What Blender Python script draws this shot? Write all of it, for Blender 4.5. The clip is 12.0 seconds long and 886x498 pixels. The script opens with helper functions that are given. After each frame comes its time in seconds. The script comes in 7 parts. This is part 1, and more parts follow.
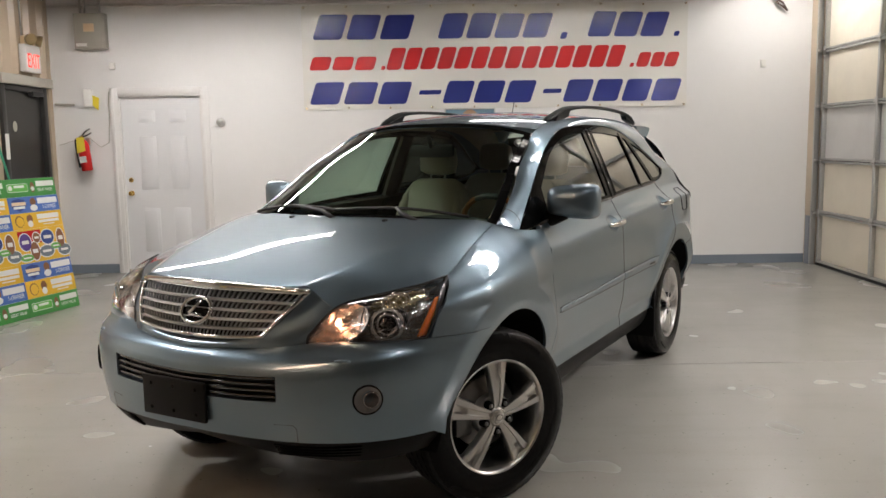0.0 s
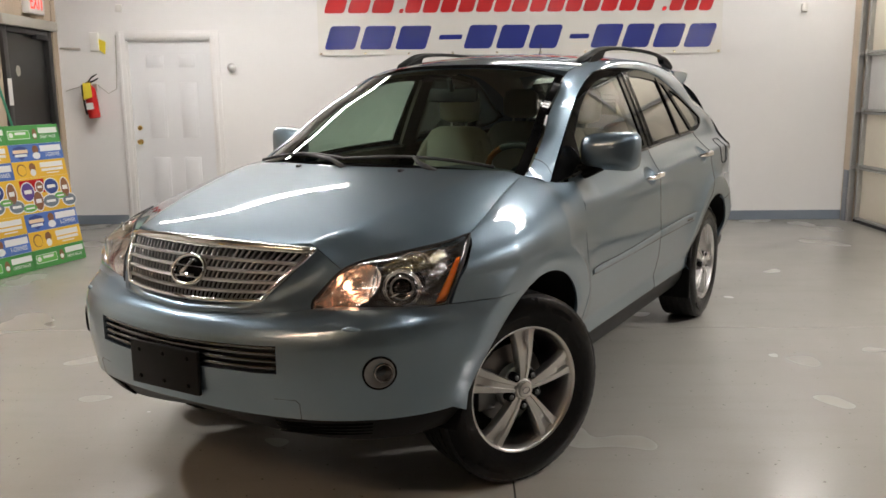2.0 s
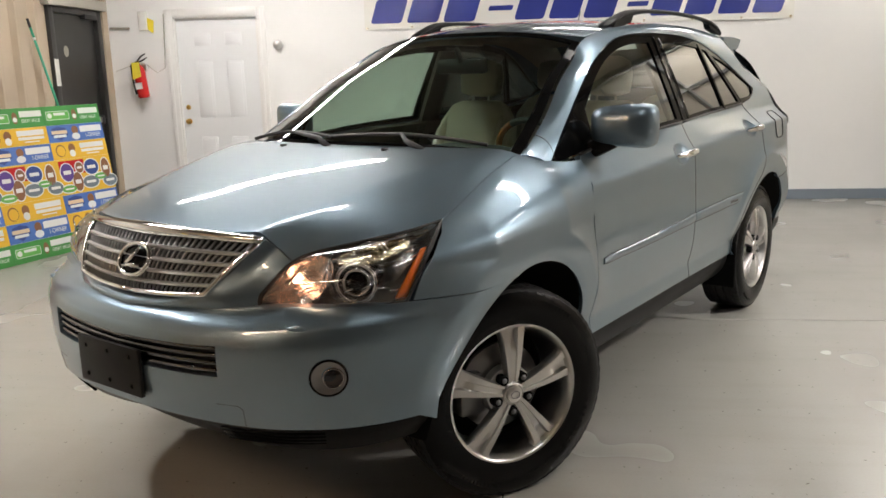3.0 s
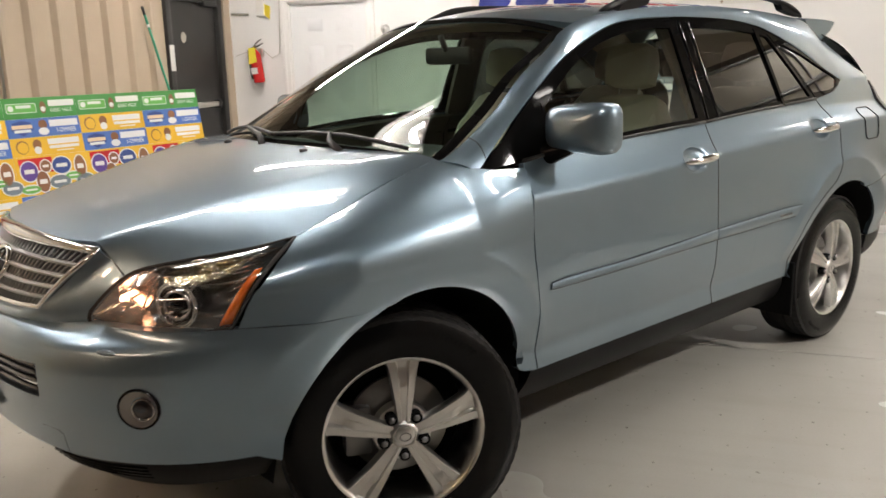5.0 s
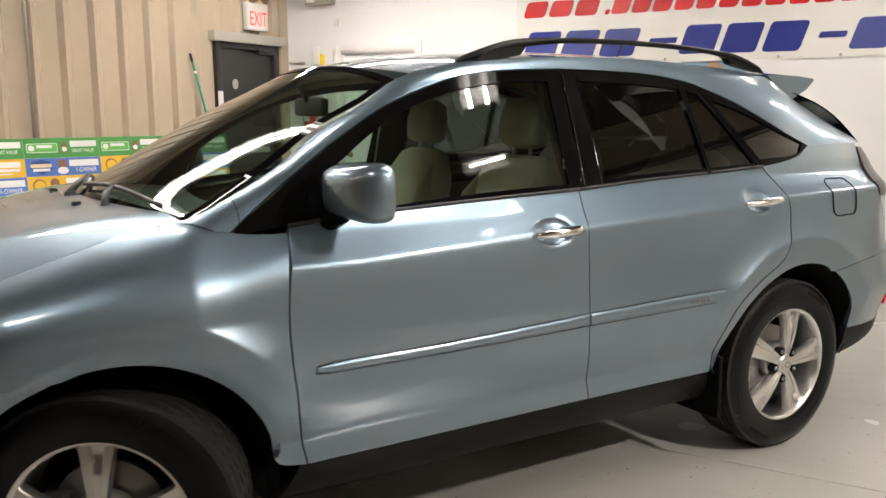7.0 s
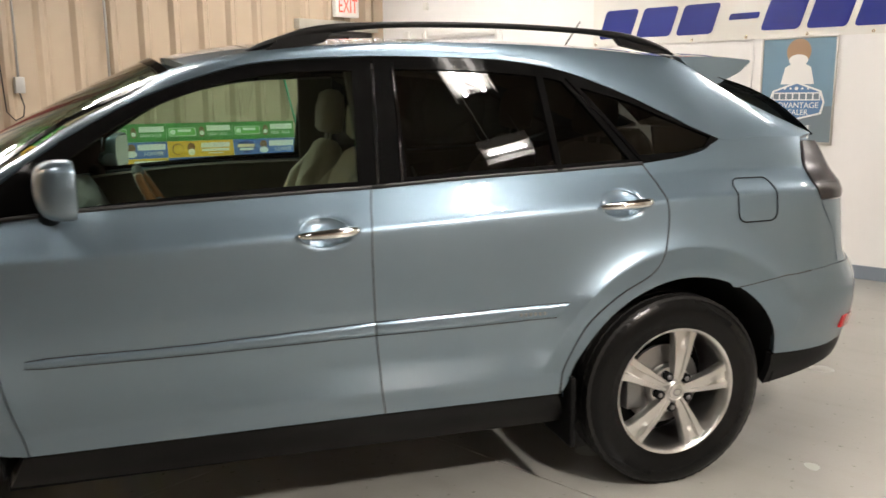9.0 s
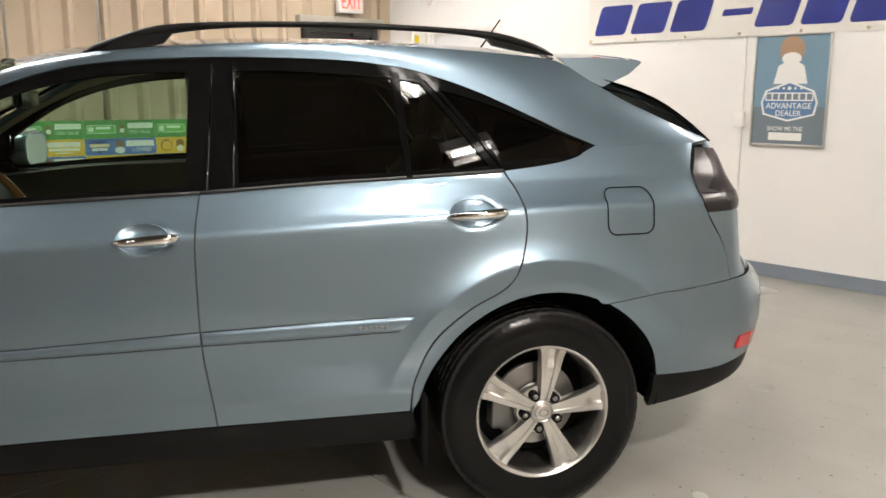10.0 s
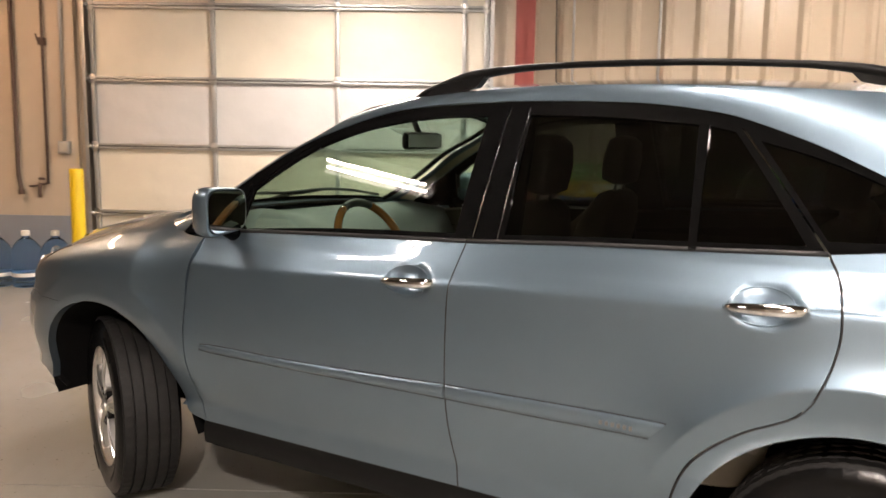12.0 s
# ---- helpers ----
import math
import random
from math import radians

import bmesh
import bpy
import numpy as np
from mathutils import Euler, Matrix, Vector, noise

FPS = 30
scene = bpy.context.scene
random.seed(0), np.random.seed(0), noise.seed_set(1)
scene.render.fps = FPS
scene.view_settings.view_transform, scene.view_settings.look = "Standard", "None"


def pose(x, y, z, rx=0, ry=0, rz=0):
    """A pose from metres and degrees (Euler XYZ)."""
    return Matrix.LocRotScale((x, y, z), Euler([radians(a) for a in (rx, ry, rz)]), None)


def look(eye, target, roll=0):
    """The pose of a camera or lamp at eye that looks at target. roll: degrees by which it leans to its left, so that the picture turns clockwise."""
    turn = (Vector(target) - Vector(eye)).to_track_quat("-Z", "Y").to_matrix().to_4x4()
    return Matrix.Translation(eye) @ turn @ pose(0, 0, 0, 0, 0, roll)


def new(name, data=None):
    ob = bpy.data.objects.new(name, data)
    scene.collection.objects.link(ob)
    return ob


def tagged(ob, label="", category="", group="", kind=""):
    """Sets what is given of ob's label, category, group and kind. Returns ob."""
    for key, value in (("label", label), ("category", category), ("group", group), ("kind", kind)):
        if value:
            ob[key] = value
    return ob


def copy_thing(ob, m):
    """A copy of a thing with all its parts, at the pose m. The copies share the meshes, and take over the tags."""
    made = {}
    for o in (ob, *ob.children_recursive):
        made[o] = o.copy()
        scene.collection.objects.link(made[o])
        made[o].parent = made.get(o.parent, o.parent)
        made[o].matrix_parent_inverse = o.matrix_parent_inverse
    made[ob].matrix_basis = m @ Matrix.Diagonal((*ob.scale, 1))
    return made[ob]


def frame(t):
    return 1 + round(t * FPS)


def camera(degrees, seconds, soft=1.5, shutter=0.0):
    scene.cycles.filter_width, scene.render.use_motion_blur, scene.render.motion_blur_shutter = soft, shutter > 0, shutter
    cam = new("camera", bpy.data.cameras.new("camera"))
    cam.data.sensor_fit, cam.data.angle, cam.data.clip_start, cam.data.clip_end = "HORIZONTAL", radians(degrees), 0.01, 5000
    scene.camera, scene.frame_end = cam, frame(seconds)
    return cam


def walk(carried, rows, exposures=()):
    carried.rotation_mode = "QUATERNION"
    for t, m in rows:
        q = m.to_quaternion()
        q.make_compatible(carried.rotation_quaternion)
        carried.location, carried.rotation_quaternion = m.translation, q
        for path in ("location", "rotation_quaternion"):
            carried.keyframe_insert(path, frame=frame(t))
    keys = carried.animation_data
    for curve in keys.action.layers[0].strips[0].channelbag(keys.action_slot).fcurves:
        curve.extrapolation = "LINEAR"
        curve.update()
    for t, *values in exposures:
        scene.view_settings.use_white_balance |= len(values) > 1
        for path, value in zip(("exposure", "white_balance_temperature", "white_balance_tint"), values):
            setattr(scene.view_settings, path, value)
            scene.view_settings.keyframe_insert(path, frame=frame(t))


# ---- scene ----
cam = camera(55.8, 12.0, shutter=0.4)
PATH = [
    (0, (0.003, 0.094, 1.465), (0.003, 2.078, 1.212), -0.9),
    (0.5, (0.019, 0.117, 1.454), (0.023, 2.099, 1.186), -0.8),
    (1, (0.007, 0.145, 1.445), (0.009, 2.125, 1.157), -0.4),
    (1.5, (-0.035, 0.283, 1.429), (-0.05, 2.257, 1.107), -0.6),
    (2, (-0.012, 0.445, 1.425), (-0.056, 2.411, 1.061), -0.6),
    (2.5, (0.173, 0.61, 1.413), (0.026, 2.567, 1.028), -0.4),
    (3, (0.308, 0.779, 1.395), (0.073, 2.721, 0.982), -1.5),
    (3.2, (0.361, 0.864, 1.386), (0.103, 2.8, 0.958), -1.9),
    (4.8, (0.981, 1.23, 1.413), (0.388, 3.085, 0.956), -1.2),
    (5, (1.075, 1.318, 1.407), (0.423, 3.156, 0.965), -1.5),
    (5.5, (1.314, 1.461, 1.422), (0.507, 3.244, 1.011), -0.9),
    (6, (1.585, 1.596, 1.415), (0.668, 3.332, 1.034), 0.9),
    (6.5, (1.761, 1.868, 1.409), (0.815, 3.593, 1.049), -0.1),
    (6.7, (1.825, 1.952, 1.396), (0.89, 3.689, 1.065), -0.1),
    (8.3, (2.576, 2.675, 1.44), (1.296, 4.172, 1.091), 0.1),
    (8.5, (2.689, 2.768, 1.427), (1.381, 4.239, 1.077), 0.4),
    (9, (2.917, 3.041, 1.422), (1.565, 4.47, 1.061), -0.5),
    (9.5, (3.096, 3.364, 1.432), (1.723, 4.772, 1.067), -1.1),
    (10, (3.332, 3.647, 1.444), (1.872, 4.962, 1.072), -0.2),
    (10.5, (3.386, 4.0, 1.413), (1.806, 5.167, 1.04), 0.3),
    (11, (3.453, 4.292, 1.422), (1.657, 5.097, 1.066), 0.4),
    (11.5, (3.481, 4.526, 1.448), (1.522, 4.762, 1.118), -0.1),
    (12, (3.39, 4.79, 1.452), (1.409, 4.738, 1.178), 0.9),
]
walk(cam, [(t, look(eye, target, roll)) for t, eye, target, roll in PATH],
     [(0, -0.50, 6270, 13), (1.5, -0.48, 6270, 13), (3, -0.16, 6270, 11), (6, -0.02, 6500, 13), (8.5, 0.12, 6500, 13), (10, 0.12, 6500, 12), (11, 0.06, 6550, 12), (12, 0.22, 6900, 19)])

# ---- world and lamps: a closed hall lit by ceiling tubes ----
world = bpy.data.worlds.new("world")
scene.world = world
world.use_nodes = True
world.node_tree.nodes["Background"].inputs[0].default_value = (0.75, 0.72, 0.66, 1)
world.node_tree.nodes["Background"].inputs[1].default_value = 0.03
scene.view_settings.exposure = 0.0

X0, X1, Y0, Y1, CEIL = -4.45, 4.30, -8.0, 9.85, 3.7
# fluorescent fittings: middle x, y, length, turn in degrees, number of tubes
LAMP_Z = 3.17
TUBES = [(-1.70, 4.68, 2.2, 0, 2), (1.70, 5.20, 2.0, 0, 2), (3.55, 5.19, 0.36, 90, 1), (-2.5, 8.1, 2.4, 0, 3), (1.4, 8.2, 2.4, 0, 1),
         (3.72, 8.95, 1.2, 90, 2), (-3.05, 3.6, 1.2, 90, 1), (1.41, 1.91, 0.9, 38, 2)]
# added unseen fill light: brightens and warms nose, mirrors and front floor
FILL_TUBES = [(-2.3, 0.2, 2.4, 0, 2)]
# compact flood lamps high by the side walls: place and radius of the lens; their glow
FLOODS, FLOOD_GLOW = (((4.08, 4.40, 2.90), 0.15), ((-3.10, 3.95, 2.90), 0.095)), 780.0
TUBE_GLOW = 88.0

# ---- materials ----
MATS = {}


def material(name, colour, rough=0.5, metal=0.0, grain=0.0, scale=20.0, stain=0.0, stain_scale=1.5, bump=0.0, bump_scale=60.0,
             coat=0.0, spec=0.5, vary=0.0, rough_vary=0.0, tint=None):
    """A principled material with grain and stains at two scales, in metres of the object's own space."""
    m = bpy.data.materials.new(name)
    m.use_nodes = True
    nt = m.node_tree
    b = nt.nodes["Principled BSDF"]
    b.inputs["Base Color"].default_value = (*colour, 1)
    b.inputs["Roughness"].default_value = rough
    b.inputs["Metallic"].default_value = metal
    b.inputs["Specular IOR Level"].default_value = spec
    b.inputs["Coat Weight"].default_value = coat
    b.inputs["Coat Roughness"].default_value = 0.022
    geo = nt.nodes.new("ShaderNodeTexCoord")
    col = None

    def noise_node(sc, detail=4.0):
        n = nt.nodes.new("ShaderNodeTexNoise")
        n.inputs["Scale"].default_value = sc
        n.inputs["Detail"].default_value = detail
        nt.links.new(geo.outputs["Object"], n.inputs["Vector"])
        return n

    def mixed(fac, a, c2, amount):
        mx = nt.nodes.new("ShaderNodeMix")
        mx.data_type = "RGBA"
        mul = nt.nodes.new("ShaderNodeMath")
        mul.operation = "MULTIPLY"
        mul.inputs[1].default_value = amount
        nt.links.new(fac, mul.inputs[0])
        nt.links.new(mul.outputs[0], mx.inputs["Factor"])
        if a is None:
            mx.inputs["A"].default_value = (*colour, 1)
        else:
            nt.links.new(a, mx.inputs["A"])
        mx.inputs["B"].default_value = (*c2, 1)
        return mx.outputs["Result"]

    if grain:
        col = mixed(noise_node(scale).outputs["Fac"], col, [c * 0.55 for c in colour], grain)
    if stain:
        ramp = nt.nodes.new("ShaderNodeMapRange")
        ramp.inputs[1].default_value, ramp.inputs[2].default_value = 0.45, 0.75
        nt.links.new(noise_node(stain_scale, 8.0).outputs["Fac"], ramp.inputs[0])
        col = mixed(ramp.outputs[0], col, tint or [c * 0.6 for c in colour], stain)
    if vary:
        info = nt.nodes.new("ShaderNodeObjectInfo")
        col = mixed(info.outputs["Random"], col, [c * 0.6 for c in colour], vary)
    if col:
        nt.links.new(col, b.inputs["Base Color"])
    if rough_vary:
        r = nt.nodes.new("ShaderNodeMapRange")
        r.inputs[3].default_value, r.inputs[4].default_value = rough - rough_vary, rough + rough_vary
        nt.links.new(noise_node(stain_scale * 2.3, 6.0).outputs["Fac"], r.inputs[0])
        nt.links.new(r.outputs[0], b.inputs["Roughness"])
    if bump:
        bp = nt.nodes.new("ShaderNodeBump")
        bp.inputs["Strength"].default_value = bump
        bp.inputs["Distance"].default_value = 0.004
        nt.links.new(noise_node(bump_scale).outputs["Fac"], bp.inputs["Height"])
        nt.links.new(bp.outputs[0], b.inputs["Normal"])
    MATS[name] = m
    return m


def glass(name, colour, rough=0.0, ior=1.45):
    m = bpy.data.materials.new(name)
    m.use_nodes = True
    b = m.node_tree.nodes["Principled BSDF"]
    b.inputs["Base Color"].default_value = (*colour, 1)
    b.inputs["Roughness"].default_value = rough
    b.inputs["Transmission Weight"].default_value = 1.0
    b.inputs["IOR"].default_value = ior
    MATS[name] = m
    return m


def film(name, colour, gloss=0.08):
    """A thin pane: clear or tinted, with the gloss of glass and no bending of light."""
    m = bpy.data.materials.new(name)
    m.use_nodes = True
    nt = m.node_tree
    nt.nodes.remove(nt.nodes["Principled BSDF"])
    tr, gl, mx, lw, pw, ma = (nt.nodes.new(k) for k in ("ShaderNodeBsdfTransparent", "ShaderNodeBsdfGlossy", "ShaderNodeMixShader", "ShaderNodeLayerWeight", "ShaderNodeMath", "ShaderNodeMath"))
    tr.inputs["Color"].default_value = (*colour, 1)
    gl.inputs["Roughness"].default_value = 0.0
    lw.inputs["Blend"].default_value = 0.5
    pw.operation, ma.operation = "POWER", "MULTIPLY_ADD"
    pw.inputs[1].default_value = 3.9
    ma.inputs[1].default_value, ma.inputs[2].default_value = 1.2, gloss
    nt.links.new(lw.outputs["Facing"], pw.inputs[0])
    nt.links.new(pw.outputs[0], ma.inputs[0])
    nt.links.new(ma.outputs[0], mx.inputs[0])
    nt.links.new(tr.outputs[0], mx.inputs[1])
    nt.links.new(gl.outputs[0], mx.inputs[2])
    nt.links.new(mx.outputs[0], nt.nodes["Material Output"].inputs["Surface"])
    MATS[name] = m
    return m


def glow(name, colour, strength):
    m = bpy.data.materials.new(name)
    m.use_nodes = True
    b = m.node_tree.nodes["Principled BSDF"]
    b.inputs["Base Color"].default_value = (*colour, 1)
    b.inputs["Emission Color"].default_value = (*colour, 1)
    b.inputs["Emission Strength"].default_value = strength
    MATS[name] = m
    return m


def floor_paint():
    """Worn grey floor paint: broad stains, dragged scuffs, fine grain and dirt specks."""
    m = bpy.data.materials.new("floor_paint")
    m.use_nodes = True
    nt = m.node_tree
    b = nt.nodes["Principled BSDF"]
    co = nt.nodes.new("ShaderNodeTexCoord")

    def layer(scale, detail, lo, hi, amount, stretch=(1, 1, 1), turn=0):
        mp, n, r = (nt.nodes.new(k) for k in ("ShaderNodeMapping", "ShaderNodeTexNoise", "ShaderNodeMapRange"))
        mp.inputs["Scale"].default_value = stretch
        mp.inputs["Rotation"].default_value = (0, 0, radians(turn))
        n.inputs["Scale"].default_value, n.inputs["Detail"].default_value = scale, detail
        r.inputs[1].default_value, r.inputs[2].default_value, r.inputs[4].default_value = lo, hi, amount
        nt.links.new(co.outputs["Object"], mp.inputs["Vector"])
        nt.links.new(mp.outputs[0], n.inputs["Vector"])
        nt.links.new(n.outputs["Fac"], r.inputs[0])
        return r.outputs[0]

    col = None
    for fac, tone in ((layer(0.7, 2, .15, .85, .70), (0.285, 0.266, 0.232)), (layer(2.6, 2, .30, .90, .30), (0.27, 0.262, 0.24)), (layer(1.6, 2, .50, .80, .22, (1, 6, 1), 25), (0.25, 0.24, 0.215)),
                      (layer(1.4, 2, .45, .85, .10, (6, 1, 1), 12), (0.40, 0.395, 0.37)), (layer(90, 1, .35, .75, .10), (0.24, 0.235, 0.21)), (layer(38, 1, .72, .78, .65), (0.09, 0.08, 0.065))):
        mx = nt.nodes.new("ShaderNodeMix")
        mx.data_type = "RGBA"
        nt.links.new(fac, mx.inputs["Factor"])
        if col:
            nt.links.new(col, mx.inputs["A"])
        else:
            mx.inputs["A"].default_value = (0.368, 0.360, 0.330, 1)
        mx.inputs["B"].default_value = (*tone, 1)
        col = mx.outputs["Result"]
    nt.links.new(col, b.inputs["Base Color"])
    rough = layer(1.5, 2, .25, .75, .12)
    add = nt.nodes.new("ShaderNodeMath")
    add.inputs[1].default_value = .18
    nt.links.new(rough, add.inputs[0])
    nt.links.new(add.outputs[0], b.inputs["Roughness"])
    MATS["floor_paint"] = m


floor_paint()
material("joint_dark", (0.05, 0.05, 0.045), 0.9)
material("wall_white", (0.83, 0.825, 0.81), 0.6, grain=0.06, scale=14, stain=0.10, stain_scale=0.8, bump=0.1, bump_scale=130)
material("wall_tan", (0.56, 0.47, 0.36), 0.6, grain=0.1, scale=12, stain=0.25, stain_scale=1.2, bump=0.08)
material("liner_tan", (0.50, 0.405, 0.30), 0.26, grain=0.08, scale=12, stain=0.2, stain_scale=1.1)
material("wall_brown", (0.34, 0.285, 0.23), 0.6, grain=0.1, scale=12, stain=0.25, stain_scale=1.2)
material("wall_grey", (0.26, 0.28, 0.31), 0.6, grain=0.1, stain=0.2)
material("baseboard_grey", (0.20, 0.235, 0.28), 0.45, grain=0.1, stain=0.15)
material("ceiling_brown", (0.10, 0.083, 0.065), 0.8, grain=0.1, stain=0.2)
material("door_white", (0.80, 0.81, 0.82), 0.35, grain=0.03, scale=30, stain=0.08, stain_scale=2)
material("trim_white", (0.80, 0.79, 0.77), 0.4, stain=0.08, stain_scale=3)
material("brass", (0.75, 0.52, 0.18), 0.25, 1.0)
material("steel", (0.62, 0.61, 0.58), 0.35, 1.0, grain=0.15, stain=0.2)
material("galv", (0.52, 0.52, 0.50), 0.45, 0.8, grain=0.25, scale=40, stain=0.25, stain_scale=4)
material("black_plastic", (0.018, 0.018, 0.019), 0.5, grain=0.2, bump=0.06, bump_scale=300)
material("black_paint", (0.020, 0.019, 0.018), 0.35, stain=0.2, stain_scale=3, tint=(0.05, 0.048, 0.045))
material("box_grey", (0.42, 0.40, 0.34), 0.5, grain=0.08, stain=0.2, stain_scale=5)
material("red_paint", (0.55, 0.02, 0.018), 0.25, stain=0.1)
material("column_red", (0.22, 0.035, 0.025), 0.55, grain=0.15, stain=0.3, stain_scale=3)
material("yellow_paint", (0.85, 0.60, 0.02), 0.4, grain=0.08, stain=0.2, stain_scale=5)
material("yellow_tag", (0.85, 0.68, 0.05), 0.6)
material("paper_white", (0.78, 0.77, 0.73), 0.7)
material("vinyl_white", (0.78, 0.77, 0.72), 0.22, stain=0.12, stain_scale=2, bump=0.3, bump_scale=6)
material("ink_blue", (0.02, 0.03, 0.20), 0.25, bump=0.3, bump_scale=6)
material("ink_red", (0.52, 0.018, 0.02), 0.25, bump=0.3, bump_scale=6)
material("insulation", (0.74, 0.68, 0.56), 0.40, grain=0.05, stain=0.2, stain_scale=2.5, bump=0.9, bump_scale=8)
material("insulation_cool", (0.62, 0.61, 0.59), 0.33, grain=0.05, stain=0.2, stain_scale=2.5, bump=0.9, bump_scale=8)
material("pipe_brown", (0.09, 0.055, 0.04), 0.6, grain=0.2, stain=0.3, stain_scale=6)
material("green_paint", (0.02, 0.24, 0.13), 0.4)
material("tile_green", (0.05, 0.26, 0.05), 0.35, vary=0.15)
material("tile_blue", (0.07, 0.16, 0.48), 0.35, vary=0.2)
material("tile_yellow", (0.78, 0.47, 0.03), 0.35, vary=0.15)
material("tile_lime", (0.13, 0.42, 0.08), 0.35)
material("ink_navy", (0.02, 0.05, 0.22), 0.35)
material("ink_purple", (0.09, 0.04, 0.25), 0.35)
material("ink_brown", (0.22, 0.09, 0.035), 0.4)
material("ink_cream", (0.80, 0.62, 0.40), 0.4)
material("lamp_bronze", (0.30, 0.22, 0.11), 0.35, 0.4)
material("ink_tan", (0.36, 0.23, 0.14), 0.4)
material("ink_white", (0.80, 0.80, 0.78), 0.35)
material("poster_blue", (0.16, 0.27, 0.36), 0.3, stain=0.15, stain_scale=3)
material("poster_badge", (0.09, 0.19, 0.36), 0.35)
material("poster_slate", (0.15, 0.19, 0.22), 0.3)
material("rubber_dark", (0.02, 0.02, 0.02), 0.8)
glass("jug_plastic", (0.42, 0.66, 0.95), 0.08, 1.2)
glow("exit_red", (0.95, 0.05, 0.03), 1.6)
glow("tube_light", (1.0, 0.95, 0.88), TUBE_GLOW)
glow("warm_tube_light", (1.0, 0.68, 0.44), TUBE_GLOW)
glow("flood_light", (1.0, 0.95, 0.88), FLOOD_GLOW)

# ---- building helpers ----


def link(name, bm, mat, parent=None, label="", smooth=False):
    me = bpy.data.meshes.new(name)
    bm.normal_update()
    bm.to_mesh(me)
    bm.free()
    for m in (mat if isinstance(mat, (list, tuple)) else [mat]):
        me.materials.append(MATS[m])
    if smooth:
        me.shade_smooth()
        if smooth != "all":
            me.set_sharp_from_angle(angle=radians(smooth if smooth > 1 else 40))
    ob = new(name, me)
    if parent is not None:
        ob.parent = parent
    if label:
        ob["label"] = label
    return ob


def part(name, bm, mat, parent, label="", smooth=False):
    return link(name, bm, mat, parent, label, smooth)


def thing(name, label, category, at=(0, 0, 0), rz=0, group="", kind=""):
    ob = new(name)
    ob.matrix_basis = pose(*at, 0, 0, rz)
    return tagged(ob, label, category, group, kind)


def box(bm, lo, hi, bevel=0.0, m=None, mat=0, seg=2):
    """A block from corner to corner, its edges rounded by bevel."""
    c = [(a + b) / 2 for a, b in zip(lo, hi)]
    s = [abs(b - a) for a, b in zip(lo, hi)]
    t = Matrix.Translation(c) @ Matrix.Diagonal((*s, 1))
    made = bmesh.ops.create_cube(bm, size=1, matrix=(m @ t) if m else t)
    faces = {f for v in made["verts"] for f in v.link_faces}
    for f in faces:
        f.material_index = mat
    if bevel:
        edges = {e for f in faces for e in f.edges}
        out = bmesh.ops.bevel(bm, geom=list(edges), offset=bevel, segments=seg, profile=0.5, affect="EDGES")
        for f in out["faces"]:
            f.material_index = mat
    return bm


def block(lo, hi, bevel=0.0, m=None):
    return box(bmesh.new(), lo, hi, bevel, m)


def tube(bm, points, radius, sides=10, caps=True, mat=0):
    """A round pipe along points; radius is one number or one per point."""
    pts = [Vector(p) for p in points]
    rads = radius if isinstance(radius, (list, tuple)) else [radius] * len(pts)
    rings, up = [], None
    for i, p in enumerate(pts):
        d = (pts[min(i + 1, len(pts) - 1)] - pts[max(i - 1, 0)]).normalized()
        if up is None:
            up = d.orthogonal().normalized()
        up = (up - d * up.dot(d)).normalized()
        side = d.cross(up)
        rings.append([bm.verts.new(p + (up * math.cos(a) + side * math.sin(a)) * rads[i])
                      for a in [2 * math.pi * k / sides for k in range(sides)]])
    for a, b in zip(rings, rings[1:]):
        for k in range(sides):
            f = bm.faces.new((a[k], a[(k + 1) % sides], b[(k + 1) % sides], b[k]))
            f.smooth, f.material_index = True, mat
    if caps:
        for r, flip in ((rings[0], True), (rings[-1], False)):
            f = bm.faces.new(r[::-1] if flip else r)
            f.material_index = mat
    return bm


def lathe(bm, profile, m=None, sides=24, mat=0, axis="z", caps=False):
    """Turns a profile of (radius, height) about an axis."""
    rings = []
    for r, h in profile:
        ring = []
        for k in range(sides):
            a = 2 * math.pi * k / sides
            c, s = math.cos(a) * r, math.sin(a) * r
            v = Vector((c, s, h)) if axis == "z" else (Vector((c, h, s)) if axis == "y" else Vector((h, c, s)))
            ring.append(bm.verts.new(m @ v if m else v))
        rings.append(ring)
    made = []
    for a, b in zip(rings, rings[1:]):
        for k in range(sides):
            quad = (a[k], a[(k + 1) % sides], b[(k + 1) % sides], b[k])
            f = bm.faces.new(quad if axis != "y" else quad[::-1])
            f.smooth, f.material_index = True, mat
            made.append(f)
    for ring, r in ((rings[0], profile[0][0]), (rings[-1], profile[-1][0])):
        if r > 1e-5 and not caps:
            continue
        if r > 1e-5:
            f = bm.faces.new(ring)
            f.material_index = mat
            made.append(f)
        else:
            bmesh.ops.remove_doubles(bm, verts=ring, dist=1e-6)
    bmesh.ops.recalc_face_normals(bm, faces=[f for f in made if f.is_valid])
    return bm


def flat(bm, pts, depth, m, mat=0):
    """A plate cut to an outline in the local xy plane, depth thick towards +z."""
    low = [bm.verts.new(m @ Vector((x, y, 0))) for x, y in pts]
    top = [bm.verts.new(m @ Vector((x, y, depth))) for x, y in pts]
    fs = [bm.faces.new(top), bm.faces.new(low[::-1])]
    n = len(pts)
    for i in range(n):
        fs.append(bm.faces.new((low[i], low[(i + 1) % n], top[(i + 1) % n], top[i])))
    for f in fs:
        f.material_index = mat
    bmesh.ops.recalc_face_normals(bm, faces=fs)
    return bm


